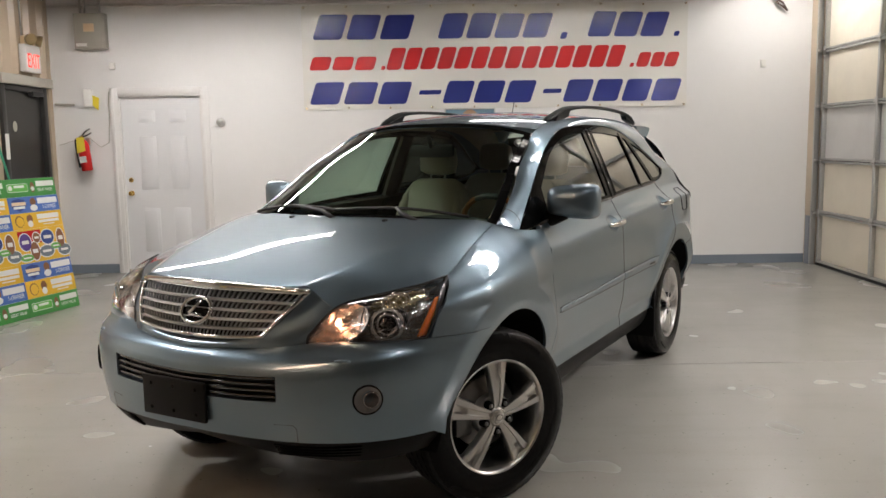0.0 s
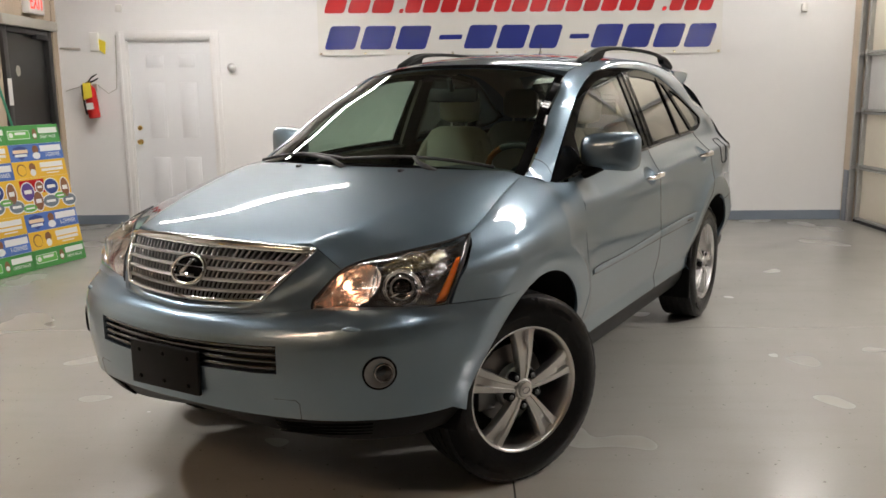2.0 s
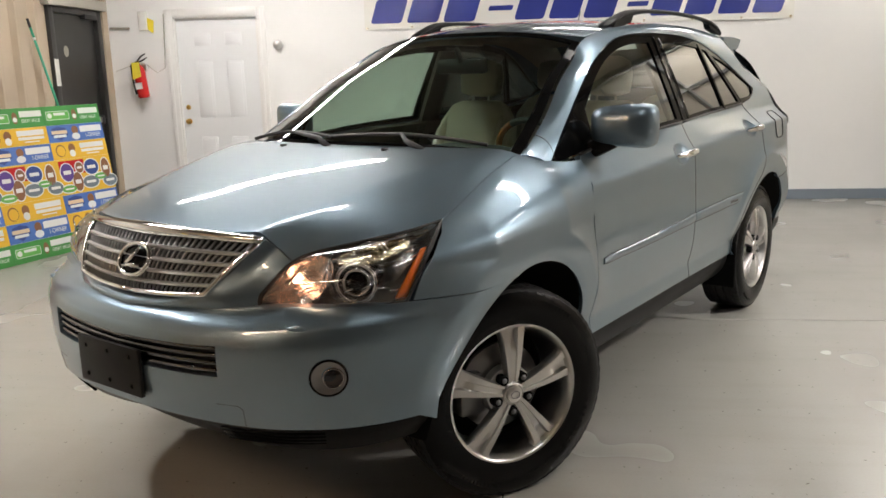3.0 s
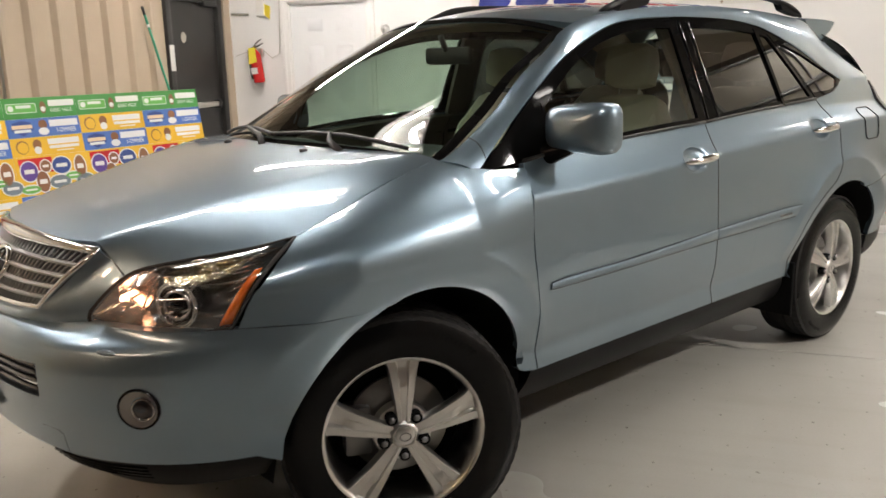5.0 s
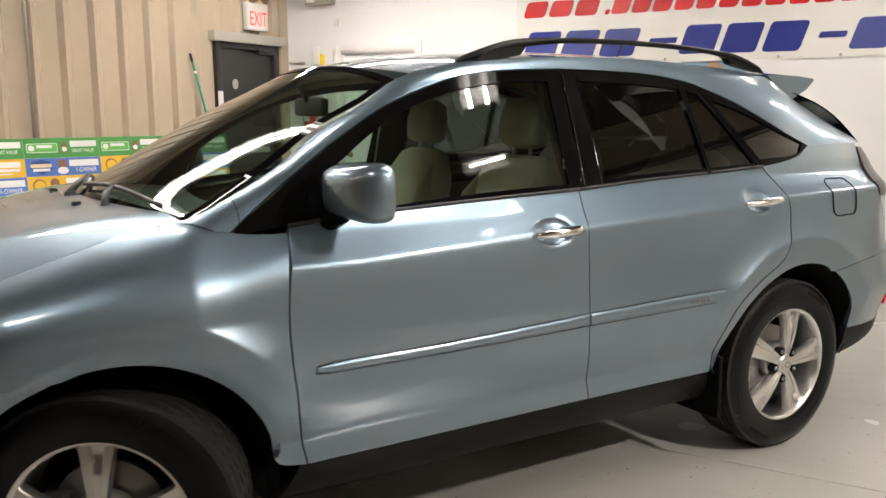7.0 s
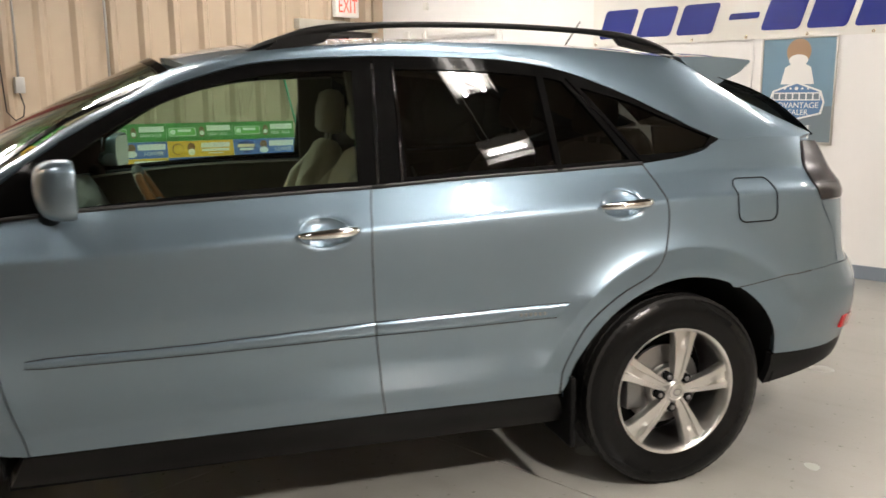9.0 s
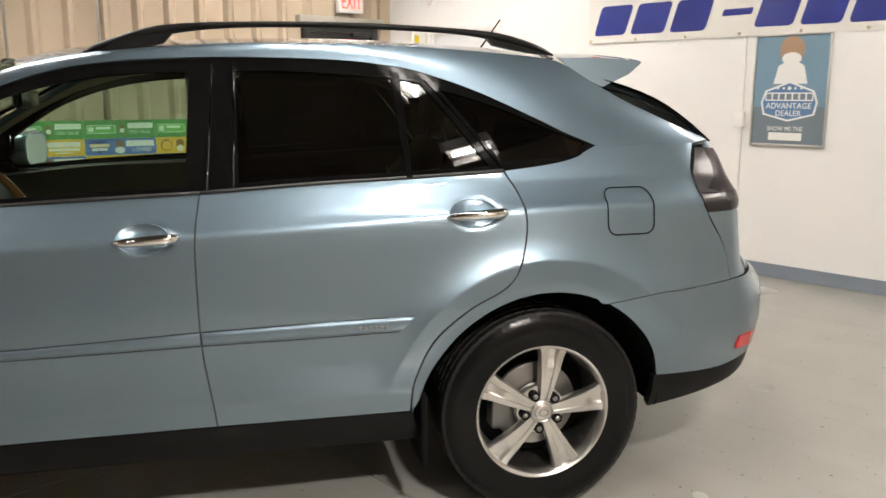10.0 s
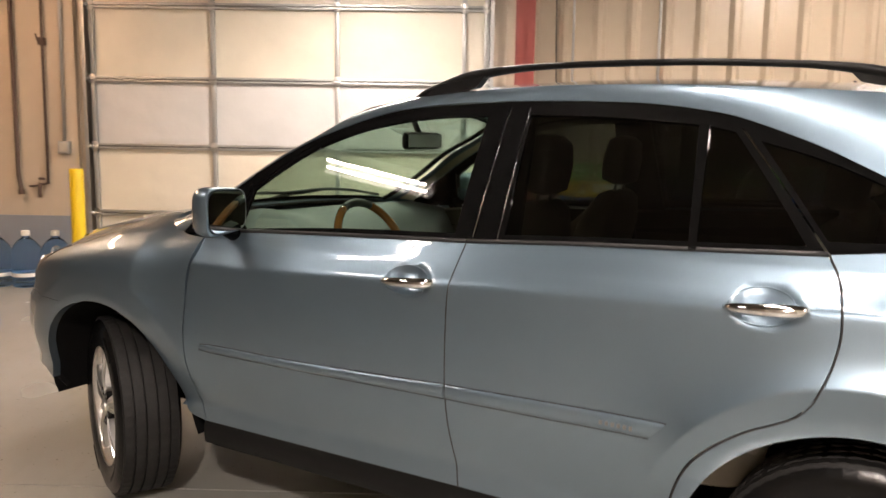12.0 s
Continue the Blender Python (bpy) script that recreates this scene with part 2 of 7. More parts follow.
def rounded(w, h, r, n=5, cx=0, cy=0):
    pts = []
    for sx, sy, a0 in ((1, 1, 0), (-1, 1, 90), (-1, -1, 180), (1, -1, 270)):
        for k in range(n + 1):
            a = radians(a0 + 90 * k / n)
            pts.append((cx + sx * (w / 2 - r) + r * math.cos(a), cy + sy * (h / 2 - r) + r * math.sin(a)))
    return pts


def oval(w, h, n=24, cx=0, cy=0):
    return [(cx + w / 2 * math.cos(2 * math.pi * k / n), cy + h / 2 * math.sin(2 * math.pi * k / n)) for k in range(n)]


def words(text, size, m, mat, parent, name="lettering", squeeze=1.0, depth=0.001):
    """Lettering in the built-in font, as a mesh."""
    cu = bpy.data.curves.new(name, "FONT")
    cu.body, cu.size, cu.extrude = text, size, depth
    cu.align_x, cu.align_y = "CENTER", "CENTER"
    tmp = bpy.data.objects.new(name, cu)
    scene.collection.objects.link(tmp)
    bpy.context.view_layer.update()
    me = bpy.data.meshes.new_from_object(tmp.evaluated_get(bpy.context.evaluated_depsgraph_get()))
    bpy.data.objects.remove(tmp)
    me.transform(m @ Matrix.Diagonal((squeeze, 1, 1, 1)))
    me.materials.clear()
    me.materials.append(MATS[mat])
    ob = new(name, me)
    ob.parent = parent
    return ob


# ---- floor: four slabs between two saw cuts ----
JX, JY, GAP = 0.176, 5.437, 0.003
floor = link("floor", block((X0 - 0.2, Y0 - 0.2, -0.25), (X1 + 0.2, Y1 + 0.2, -0.012)), "joint_dark")
tagged(floor, "grey painted concrete floor with saw-cut joints and scuffs", "floor", kind="structure")
for xa, xb in ((X0 - 0.2, JX - GAP), (JX + GAP, X1 + 0.2)):
    for ya, yb in ((Y0 - 0.2, JY - GAP), (JY + GAP, Y1 + 0.2)):
        part("slab", block((xa, ya, -0.2), (xb, yb, 0.0), 0.002), "floor_paint", floor)

# ---- walls and ceiling ----
DX0, DX1, DZ = -3.70, -2.755, 2.045
bm = bmesh.new()
for lo, hi in (((X0 - 0.2, Y1, 0), (DX0, Y1 + 0.15, CEIL)), ((DX1, Y1, 0), (X1 + 0.2, Y1 + 0.15, CEIL)), ((DX0, Y1, DZ), (DX1, Y1 + 0.15, CEIL))):
    box(bm, lo, hi)
tagged(link("wall_back", bm, "wall_white"), "white painted back wall with faint scuffs", "wall", kind="structure")
# out of view, added to close the hall; its brown tones the nose's reflections
tagged(link("wall_front", block((X0 - 0.2, Y0 - 0.15, 0), (X1 + 0.2, Y0, CEIL)), "wall_brown"), "unseen brown front wall that closes the hall", "wall", kind="structure")
# ceiling out of view, kept dark to hold down bounce and glass veil
tagged(link("ceiling", block((X0 - 0.2, Y0 - 0.15, CEIL), (X1 + 0.2, Y1 + 0.15, CEIL + 0.15)), "ceiling_brown"), "unseen dull brown ceiling that closes the hall", "ceiling", kind="structure")

GY0, GY1, GZ = 1.20, 5.02, 3.10
BY0, BY1, BZ = 8.70, 9.59, 2.10


def liner(bm, x, ya, yb, za, zb, inward, pitch=0.3055, deep=0.048, start=5.669):
    """Ribbed sheet metal: flat pans with trapezoid ribs."""
    ys = []
    k0 = math.floor((ya - start) / pitch) - 1
    for k in range(k0, k0 + int((yb - ya) / pitch) + 4):
        c = start + k * pitch
        ys += [(c - 0.062, 0), (c - 0.057, 0.002), (c - 0.024, deep - 0.002), (c - 0.019, deep), (c + 0.014, deep), (c + 0.020, deep - 0.003), (c + 0.060, 0.002), (c + 0.066, 0)]
    ys = [(ya, 0)] + [p for p in ys if ya < p[0] < yb] + [(yb, 0)]
    low = [bm.verts.new((x + inward * d, y, za)) for y, d in ys]
    top = [bm.verts.new((x + inward * d, y, zb)) for y, d in ys]
    for i in range(len(ys) - 1):
        q = (low[i], low[i + 1], top[i + 1], top[i])
        bm.faces.new(q if inward < 0 else q[::-1])


bm = bmesh.new()
for lo, hi in (((X0 - 0.2, Y0, 0), (X0 - 0.05, GY0, CEIL)), ((X0 - 0.2, GY1, 0), (X0 - 0.05, BY0, CEIL)),
               ((X0 - 0.2, BY1, 0), (X0 - 0.05, Y1, CEIL)), ((X0 - 0.2, GY0, GZ), (X0 - 0.05, GY1, CEIL)), ((X0 - 0.2, BY0, BZ), (X0 - 0.05, BY1, CEIL))):
    box(bm, lo, hi)
tagged(link("wall_left", bm, "wall_tan"), "tan painted side wall behind ribbed metal liner", "wall", kind="structure")
bm = bmesh.new()
liner(bm, X0, GY1 + 0.12, BY0 - 0.06, 0.0, CEIL, 1)
liner(bm, X0, BY0 - 0.06, BY1 + 0.06, BZ + 0.12, CEIL, 1)
liner(bm, X0, BY1 + 0.06, Y1, 0.0, CEIL, 1)
tagged(link("wall_liner", bm, "liner_tan"), "tan ribbed sheet-metal wall liner", "wall", kind="structure")
bm = bmesh.new()
box(bm, (X0 - 0.05, Y0, 0.62), (X0 + 0.01, GY0 - 0.06, CEIL))
tagged(link("wall_panel", bm, "wall_tan"), "tan painted wall panel beside the overhead door", "wall", kind="structure")
tagged(link("wall_wainscot", block((X0 - 0.05, Y0, 0), (X0 + 0.03, GY0 - 0.06, 0.62)), "wall_grey"), "grey painted lower band of wall", "wall", kind="structure")

RY0, RY1, RZ = 6.05, 9.66, 3.1
bm = bmesh.new()
# invented wall out of view; its brown darkens what the flank reflects
tagged(link("wall_side", block((X1, Y0, 0), (X1 + 0.15, RY0, CEIL)), "wall_brown"), "unseen brown side wall that closes the hall", "wall", kind="structure")
for lo, hi in (((X1 + 0.06, RY1, 0), (X1 + 0.2, Y1, CEIL)), ((X1, RY0, RZ), (X1 + 0.15, RY1, CEIL))):
    box(bm, lo, hi)
tagged(link("wall_right", bm, "wall_tan"), "tan painted side wall round an overhead door", "wall", kind="structure")

bm = bmesh.new()
box(bm, (X0 + 0.02, Y1 - 0.012, 0), (DX0 - 0.105, Y1, 0.105), 0.003)
box(bm, (DX1 + 0.105, Y1 - 0.012, 0), (X1 - 0.06, Y1, 0.105), 0.003)
tagged(link("baseboard", bm, "baseboard_grey"), "blue-grey rubber baseboard along the back wall", "baseboard", kind="structure")

# ---- car materials ----


def paint(name, colour):
    """Metallic car paint: fine flakes under a clear coat."""
    m = bpy.data.materials.new(name)
    m.use_nodes = True
    nt = m.node_tree
    b = nt.nodes["Principled BSDF"]
    b.inputs["Metallic"].default_value = 0.78
    b.inputs["Roughness"].default_value = 0.35
    b.inputs["Coat Weight"].default_value = 1.0
    b.inputs["Coat Roughness"].default_value = 0.022
    b.inputs["Coat IOR"].default_value = 1.58
    co = nt.nodes.new("ShaderNodeTexCoord")
    fl = nt.nodes.new("ShaderNodeTexNoise")
    fl.inputs["Scale"].default_value = 900
    dirt = nt.nodes.new("ShaderNodeTexNoise")
    dirt.inputs["Scale"].default_value, dirt.inputs["Detail"].default_value = 3.0, 7
    mx, mx2 = nt.nodes.new("ShaderNodeMix"), nt.nodes.new("ShaderNodeMix")
    mx.data_type = mx2.data_type = "RGBA"
    mx.inputs["A"].default_value = (*colour, 1)
    mx.inputs["B"].default_value = (*[c * 0.72 for c in colour], 1)
    mx2.inputs["B"].default_value = (0.20, 0.21, 0.21, 1)
    mul = nt.nodes.new("ShaderNodeMath")
    mul.operation = "MULTIPLY"
    mul.inputs[1].default_value = 0.12
    for n in (fl, dirt):
        nt.links.new(co.outputs["Object"], n.inputs["Vector"])
    nt.links.new(fl.outputs["Fac"], mx.inputs["Factor"])
    nt.links.new(dirt.outputs["Fac"], mul.inputs[0])
    nt.links.new(mul.outputs[0], mx2.inputs["Factor"])
    nt.links.new(mx.outputs["Result"], mx2.inputs["A"])
    nt.links.new(mx2.outputs["Result"], b.inputs["Base Color"])
    MATS[name] = m


paint("car_paint", (0.190, 0.270, 0.338))
material("chrome", (0.80, 0.80, 0.79), 0.08, 1.0)
material("alloy", (0.72, 0.71, 0.69), 0.31, 1.0, stain=0.12, stain_scale=9)
material("alloy_dark", (0.25, 0.25, 0.25), 0.4, 0.9)
material("tyre_rubber", (0.006, 0.006, 0.006), 0.2, grain=0.3, scale=50, bump=0.1, bump_scale=120, spec=0.15, stain_scale=6, rough_vary=0.08)
material("tread_rubber", (0.014, 0.0135, 0.013), 0.55, grain=0.3, scale=60, bump=0.2, bump_scale=150, spec=0.2)
material("trim_black", (0.004, 0.004, 0.004), 0.04, spec=0.05)
material("cladding", (0.008, 0.008, 0.008), 0.42, spec=0.12, grain=0.15, stain=0.15, stain_scale=4)
material("underbody", (0.006, 0.006, 0.006), 0.9, spec=0.1)
material("leather_beige", (0.50, 0.45, 0.36), 0.5, grain=0.08, stain=0.12, stain_scale=5, bump=0.2, bump_scale=120)
material("cabin_beige", (0.42, 0.37, 0.29), 0.65, grain=0.08, bump=0.15, bump_scale=200)
# beige cabin trim with the shade inside the car put into its colour
material("cabin_brown", (0.085, 0.076, 0.062), 0.6, grain=0.1, bump=0.15, bump_scale=200)
material("dash_dark", (0.045, 0.05, 0.05), 0.55, grain=0.1, bump=0.2, bump_scale=250)
material("wood_wheel", (0.28, 0.10, 0.03), 0.18, grain=0.4, scale=25, coat=0.8)
material("lamp_housing", (0.42, 0.41, 0.40), 0.24, 0.95, bump=0.3, bump_scale=40)
material("chrome_dark", (0.45, 0.44, 0.44), 0.14, 1.0, bump=0.4, bump_scale=50)
material("lamp_gold", (0.62, 0.55, 0.38), 0.2, 1.0, bump=0.5, bump_scale=60)
material("amber", (0.75, 0.16, 0.015), 0.2, coat=0.6)
material("reflector_red", (0.55, 0.015, 0.02), 0.15, coat=0.8)
material("tail_smoke", (0.020, 0.017, 0.018), 0.22, spec=0.30, stain=0.2, stain_scale=8)
material("brake_steel", (0.30, 0.29, 0.28), 0.35, 0.9, grain=0.2)
film("clear_glass", (0.59, 0.71, 0.63))
film("tint_glass", (0.055, 0.06, 0.055))
film("lamp_lens", (0.95, 0.96, 0.96))
film("smoke_lens", (0.26, 0.24, 0.24))
glow("bulb_warm", (1.0, 0.48, 0.26), 16.0)
material("lamp_chrome", (0.62, 0.55, 0.50), 0.26, 1.0, bump=0.35, bump_scale=45)
material("chrome_dim", (0.12, 0.12, 0.12), 0.06, 1.0)
material("mirror_glass", (0.85, 0.87, 0.88), 0.01, 1.0)

car = thing("car", "silver-blue sport utility car with one lit headlamp, front wheels turned", "car", (0.143, 4.947, 0), -119.3)

# ---- the skin of the car: a plan outline, drawn in with height ----


def curve_through(points, n):
    """Smooth curve through points (any dimension), n samples by length."""
    p = np.array([points[0], *points, points[-1]], float)
    p[0], p[-1] = 2 * p[1] - p[2], 2 * p[-2] - p[-3]
    out = []
    for i in range(1, len(p) - 2):
        a, b, c, d = p[i - 1], p[i], p[i + 1], p[i + 2]
        for k in range(24):
            t = k / 24
            out.append(0.5 * (2 * b + (c - a) * t + (2 * a - 5 * b + 4 * c - d) * t * t + (3 * b - a - 3 * c + d) * t ** 3))
    out.append(p[-2])
    out = np.array(out)
    run = np.concatenate([[0], np.cumsum(np.linalg.norm(np.diff(out, axis=0), axis=1))])
    at = np.linspace(0, run[-1], n)
    return np.stack([np.interp(at, run, out[:, k]) for k in range(out.shape[1])], axis=1)


PLAN = curve_through([(-2.44, 0), (-2.425, .25), (-2.385, .45), (-2.30, .63), (-2.17, .77), (-2.0, .838), (-1.8, .862), (-1.4, .87), (-.9, .867),
                      (0, .866), (.8, .866), (1.3, .868), (1.6, .853), (1.78, .82), (1.92, .76), (2.04, .66), (2.13, .52), (2.185, .34), (2.212, .15), (2.218, 0)], 700)
RUN = np.concatenate([[0], np.cumsum(np.linalg.norm(np.diff(PLAN, axis=0), axis=1))])
RUN -= np.interp(0, PLAN[:, 0], RUN)
TAN = np.gradient(PLAN, axis=0)
NOR = np.stack([-TAN[:, 1], TAN[:, 0]], axis=1)
NOR /= -np.linalg.norm(NOR, axis=1)[:, None]
NOR *= np.sign(np.interp(0, RUN, NOR[:, 1]))
SIDE = curve_through([(.2, .12), (.3, .070), (.385, .038), (.415, .033), (.44, .034), (.475, .037), (.52, .025), (.6, .008), (.72, 0), (.85, .003), (.93, .007), (.985, .011), (1.012, .015), (1.024, .022), (1.06, .047), (1.10, .070), (1.14, .091), (1.2, .119), (1.28, .160)], 200)
FRONT = curve_through([(.2, .17), (.3, .09), (.4, .035), (.52, .006), (.64, 0), (.692, .003), (.704, .009), (.735, .029), (.76, .058), (.80, .068), (.87, .107), (.95, .165), (1.0, .22)], 200)
REAR = curve_through([(.2, .12), (.32, .06), (.45, .015), (.6, 0), (.72, .01), (.78, .05), (.82, .12), (1.0, .185), (1.15, .225), (1.28, .28)], 200)
HUB_F, HUB_R, HUB_Z = 1.292, -1.358, 0.358


def skin(s, z, out=0.0):
    """A point of the skin at s metres along the plan outline (0 beside the driver's knee, + forward) and height z."""
    b = [np.interp(s, RUN, PLAN[:, k]) for k in (0, 1)]
    n = [np.interp(s, RUN, NOR[:, k]) for k in (0, 1)]
    rise = .0416 * max(-.7, min(1.5, -.108 - b[0])) * float(np.interp(z, [.86, .99, 1.07, 1.15], [0, 1, 1, 0]))
    ds, df, dr = (np.interp(v, t[:, 0], t[:, 1]) for v, t in ((z - rise, SIDE), (z, FRONT), (z, REAR)))
    d = ds * n[1] ** 2 + (df if n[0] > 0 else dr) * n[0] ** 2
    if n[0] > 0 and z > 0.74:
        d += 0.05 * min((b[1] / 0.45) ** 2, 1.0) * n[0] ** 2 * min((z - .74) / .03, 1)
    for hub in (HUB_F, HUB_R):
        r = math.hypot(b[0] - hub, z - HUB_Z)
        d -= 0.038 * (math.exp(-((r - .475) / .085) ** 2) if r < .475 else 1.0 if r < .545 else math.exp(-(r - .545) / .075)) * (min(1, max(0, (z - .42) / .34)) if abs(b[0] - hub) < .8 else 0) * max(0, n[1]) ** 2
    return Vector((b[0] - n[0] * (d - out), b[1] - n[1] * (d - out), z))


def s_x(x):
    """s for a place x along the flank."""
    return float(np.interp(x, PLAN[:, 0], RUN))


def s_y(y):
    """s for a place y across the nose."""
    half = PLAN[:, 0] > 1.3
    return float(np.interp(-y, -PLAN[half, 1], RUN[half]))


def flank(x, z, out=0.0):
    return skin(s_x(x), z, out)


EDGE = curve_through([(.60, .80, 1.078), (.80, .797, 1.072), (.91, .778, 1.075), (.985, .738, 1.089), (1.058, .694, 1.111), (1.18, .706, 1.091), (1.3, .722, 1.064), (1.612, .758, .972), (1.70, .717, .955), (1.80, .642, .938), (1.91, .527, .909), (1.955, .490, .886), (1.99, .468, .862)], 200)


def fender(x, zeta):
    """The flank, which above 0.86 rolls over to the edge of the bonnet (zeta = 1.1)."""
    if zeta <= 0.86:
        return flank(x, zeta)
    xs = EDGE[:, 0]
    e = Vector([float(np.interp(x, xs, EDGE[:, k])) for k in range(3)])
    p0 = flank(x, 0.86)
    t = (zeta - 0.86) / 0.24
    p1 = p0 + Vector((0, 0.004, 0.62 * (e.z - p0.z)))
    p2 = e + Vector((0, 0.45 * (p0.y - e.y), -0.12 * (e.z - p0.z)))
    return p0 * (1 - t) ** 3 + p1 * 3 * t * (1 - t) ** 2 + p2 * 3 * t * t * (1 - t) + e * t ** 3


def greenhouse(x, z, out=0.0):
    y = .785 - .40 * (z - 1.13) - .12 * max(z - 1.13, 0) ** 2
    if x > .3:
        y -= .045 * ((x - .3) / .63) ** 2
    if x < -1.2:
        y -= .05 * ((-1.2 - x) / .8) ** 2
    return Vector((x, y + out, z + .35 * out))


def coons(bottom, right, top, left, us, vs):
    """A net of points inside four edges; bottom and top run left to right, left and right run upwards."""
    n = 120
    b, r, t, l = (curve_through(c, n) for c in (bottom, right, top, left))

    def at(c, k):
        i = min(int(k * (n - 1)), n - 2)
        f = k * (n - 1) - i
        return c[i] * (1 - f) + c[i + 1] * f

    net = []
    for v in vs:
        row = []
        for u in us:
            p = (1 - v) * at(b, u) + v * at(t, u) + (1 - u) * at(l, v) + u * at(r, v)
            p -= (1 - u) * (1 - v) * b[0] + u * (1 - v) * b[-1] + (1 - u) * v * t[0] + u * v * t[-1]
            row.append(p)
        net.append(row)
    return net


def panel_mesh(net, flip=False, gap=0.0022, lip=0.022, bm=None, keep=None, centre=(0, 0, 0.75), mirrored=False, closed_lip=True):
    """A pressed sheet from a net of points: its rim drawn in by gap and folded back by lip."""
    bm = bm or bmesh.new()
    g = [[Vector(p) for p in row] for row in net]
    nv, nu = len(g), len(g[0])
    nrm = [[None] * nu for _ in range(nv)]
    for j in range(nv):
        for i in range(nu):
            du = g[j][min(i + 1, nu - 1)] - g[j][max(i - 1, 0)]
            dv = g[min(j + 1, nv - 1)][i] - g[max(j - 1, 0)][i]
            n = du.cross(dv)
            nrm[j][i] = n.normalized() if n.length > 1e-12 else Vector((0, 0, 1))
    mid = g[nv // 2][nu // 2]
    sign = 1 if nrm[nv // 2][nu // 2].dot(Vector((mid.x * 0.3, mid.y, mid.z - centre[2])) + Vector((mid.x * .2, 0, 0))) > 0 else -1
    if flip:
        sign = -sign
    src = [row[:] for row in g]
    if gap:
        for i in range(nu):
            for j, k in ((0, 1), (nv - 1, nv - 2)):
                d = src[k][i] - src[j][i]
                g[j][i] = g[j][i] + d.normalized() * min(gap, d.length * .5) if d.length > 1e-9 else g[j][i]
        for j in range(nv):
            for i, k in ((0, 1), (nu - 1, nu - 2)):
                d = src[j][k] - src[j][i]
                g[j][i] = g[j][i] + d.normalized() * min(gap, d.length * .5) if d.length > 1e-9 else g[j][i]

    def fix(p):
        return Vector((p.x, -p.y, p.z)) if mirrored else p

    vs = [[bm.verts.new(fix(p)) for p in row] for row in g]
    wind = (sign > 0) != mirrored
    for j in range(nv - 1):
        for i in range(nu - 1):
            if keep and not keep(i, j):
                continue
            q = (vs[j][i], vs[j][i + 1], vs[j + 1][i + 1], vs[j + 1][i])
            f = bm.faces.new(q if wind else q[::-1])
            f.smooth = True
    if lip and not keep:
        ring = [(0, i) for i in range(nu)] + [(j, nu - 1) for j in range(1, nv)] + [(nv - 1, i) for i in range(nu - 2, -1, -1)] + [(j, 0) for j in range(nv - 2, 0, -1)]
        prev = [vs[j][i] for j, i in ring]
        for depth in (lip * .12, lip):
            cur = [bm.verts.new(fix(g[j][i] - nrm[j][i] * sign * depth)) for j, i in ring]
            for k in range(len(ring)):
                k2 = (k + 1) % len(ring)
                q = (prev[k2], prev[k], cur[k], cur[k2])
                try:
                    bm.faces.new(q if wind else q[::-1])
                except ValueError:
                    pass
            prev = cur
    return bm


def lin(a, b, n):
    return [a + (b - a) * k / (n - 1) for k in range(n)]


def both(name, net, mat, parent=None, label="", **kw):
    """A panel and its twin on the other side."""
    made = []
    for mir in (False, True):
        bm = panel_mesh(net, mirrored=mir, **kw)
        bmesh.ops.remove_doubles(bm, verts=bm.verts, dist=1e-5)
        made.append(part(name, bm, mat, parent or car, label, smooth=38))
    return made


def mapped(fn, net, *a):
    return [[fn(p[0], p[1], *a) for p in row] for row in net]


# ---- doors, fenders, quarters ----
GAP_F = [(.773, .404), (.805, .555), (.828, .739), (.824, .90), (.806, 1.02), (.795, 1.088)]
GAP_M = [(-.280, .404), (-.262, .55), (-.247, .70), (-.243, .95), (-.250, 1.06), (-.262, 1.137)]
GAP_R = [(-.897, .400), (-.914, .528), (-.969, .656), (-1.078, .753), (-1.205, .822), (-1.256, .90), (-1.281, 1.01), (-1.268, 1.11), (-1.232, 1.180)]
BELT = [(.795, 1.088), (.57, 1.106), (.2, 1.122), (-.262, 1.137)]
BELT_R = [(-.262, 1.137), (-.6, 1.155), (-.9, 1.166), (-1.232, 1.180)]
HANDLES = ((-.108, 1.014), (-1.118, 1.056))


def door_skin(x, z):
    p = flank(x, z)
    for hx, hz in HANDLES:
        r = math.hypot((x - hx - .004) / .066, (z - hz) / .036)
        if r < 1.35:
            p.y -= .020 * (1 - min(1, max(0, (r - .25) / 1.0)) ** 2) if r < 1.25 else 0
    return p


net = coons([(-.280, .404), (.25, .404), (.773, .404)], GAP_F, BELT[::-1], GAP_M, lin(0, 1, 110), lin(0, 1, 80))
doors_f = both("front_door", mapped(door_skin, net), "car_paint")
net = coons([(-.897, .400), (-.6, .402), (-.280, .404)], GAP_M, BELT_R[::-1], GAP_R, lin(0, 1, 110), lin(0, 1, 80))
doors_r = both("rear_door", mapped(door_skin, net), "car_paint")


def arch(hub, r, a0, a1, n=9):
    return [(hub + r * math.cos(radians(a)), HUB_Z + r * math.sin(radians(a))) for a in lin(a0, a1, n)]


ARCH = 0.436
# the fender: rear edge on the door gap, lower edge on the arch and the bumper seam, front edge on the lamp
rear_edge = [(.775, .404), (.807, .555), (.830, .739), (.826, .90), (.808, 1.02), (.797, 1.10)]
low = [(.775, .404)] + arch(HUB_F, ARCH, 171, 72, 12) + [(1.60, .775), (1.815, .784)]
fore = [(1.815, .784), (1.775, .86), (1.70, .97), (1.612, 1.10)]
net = coons(low, fore, [(.80, 1.10), (1.058, 1.10), (1.35, 1.10), (1.612, 1.10)], rear_edge, lin(0, 1, 72), lin(0, 1, 48))
both("front_fender", mapped(fender, net), "car_paint", gap=.0008)

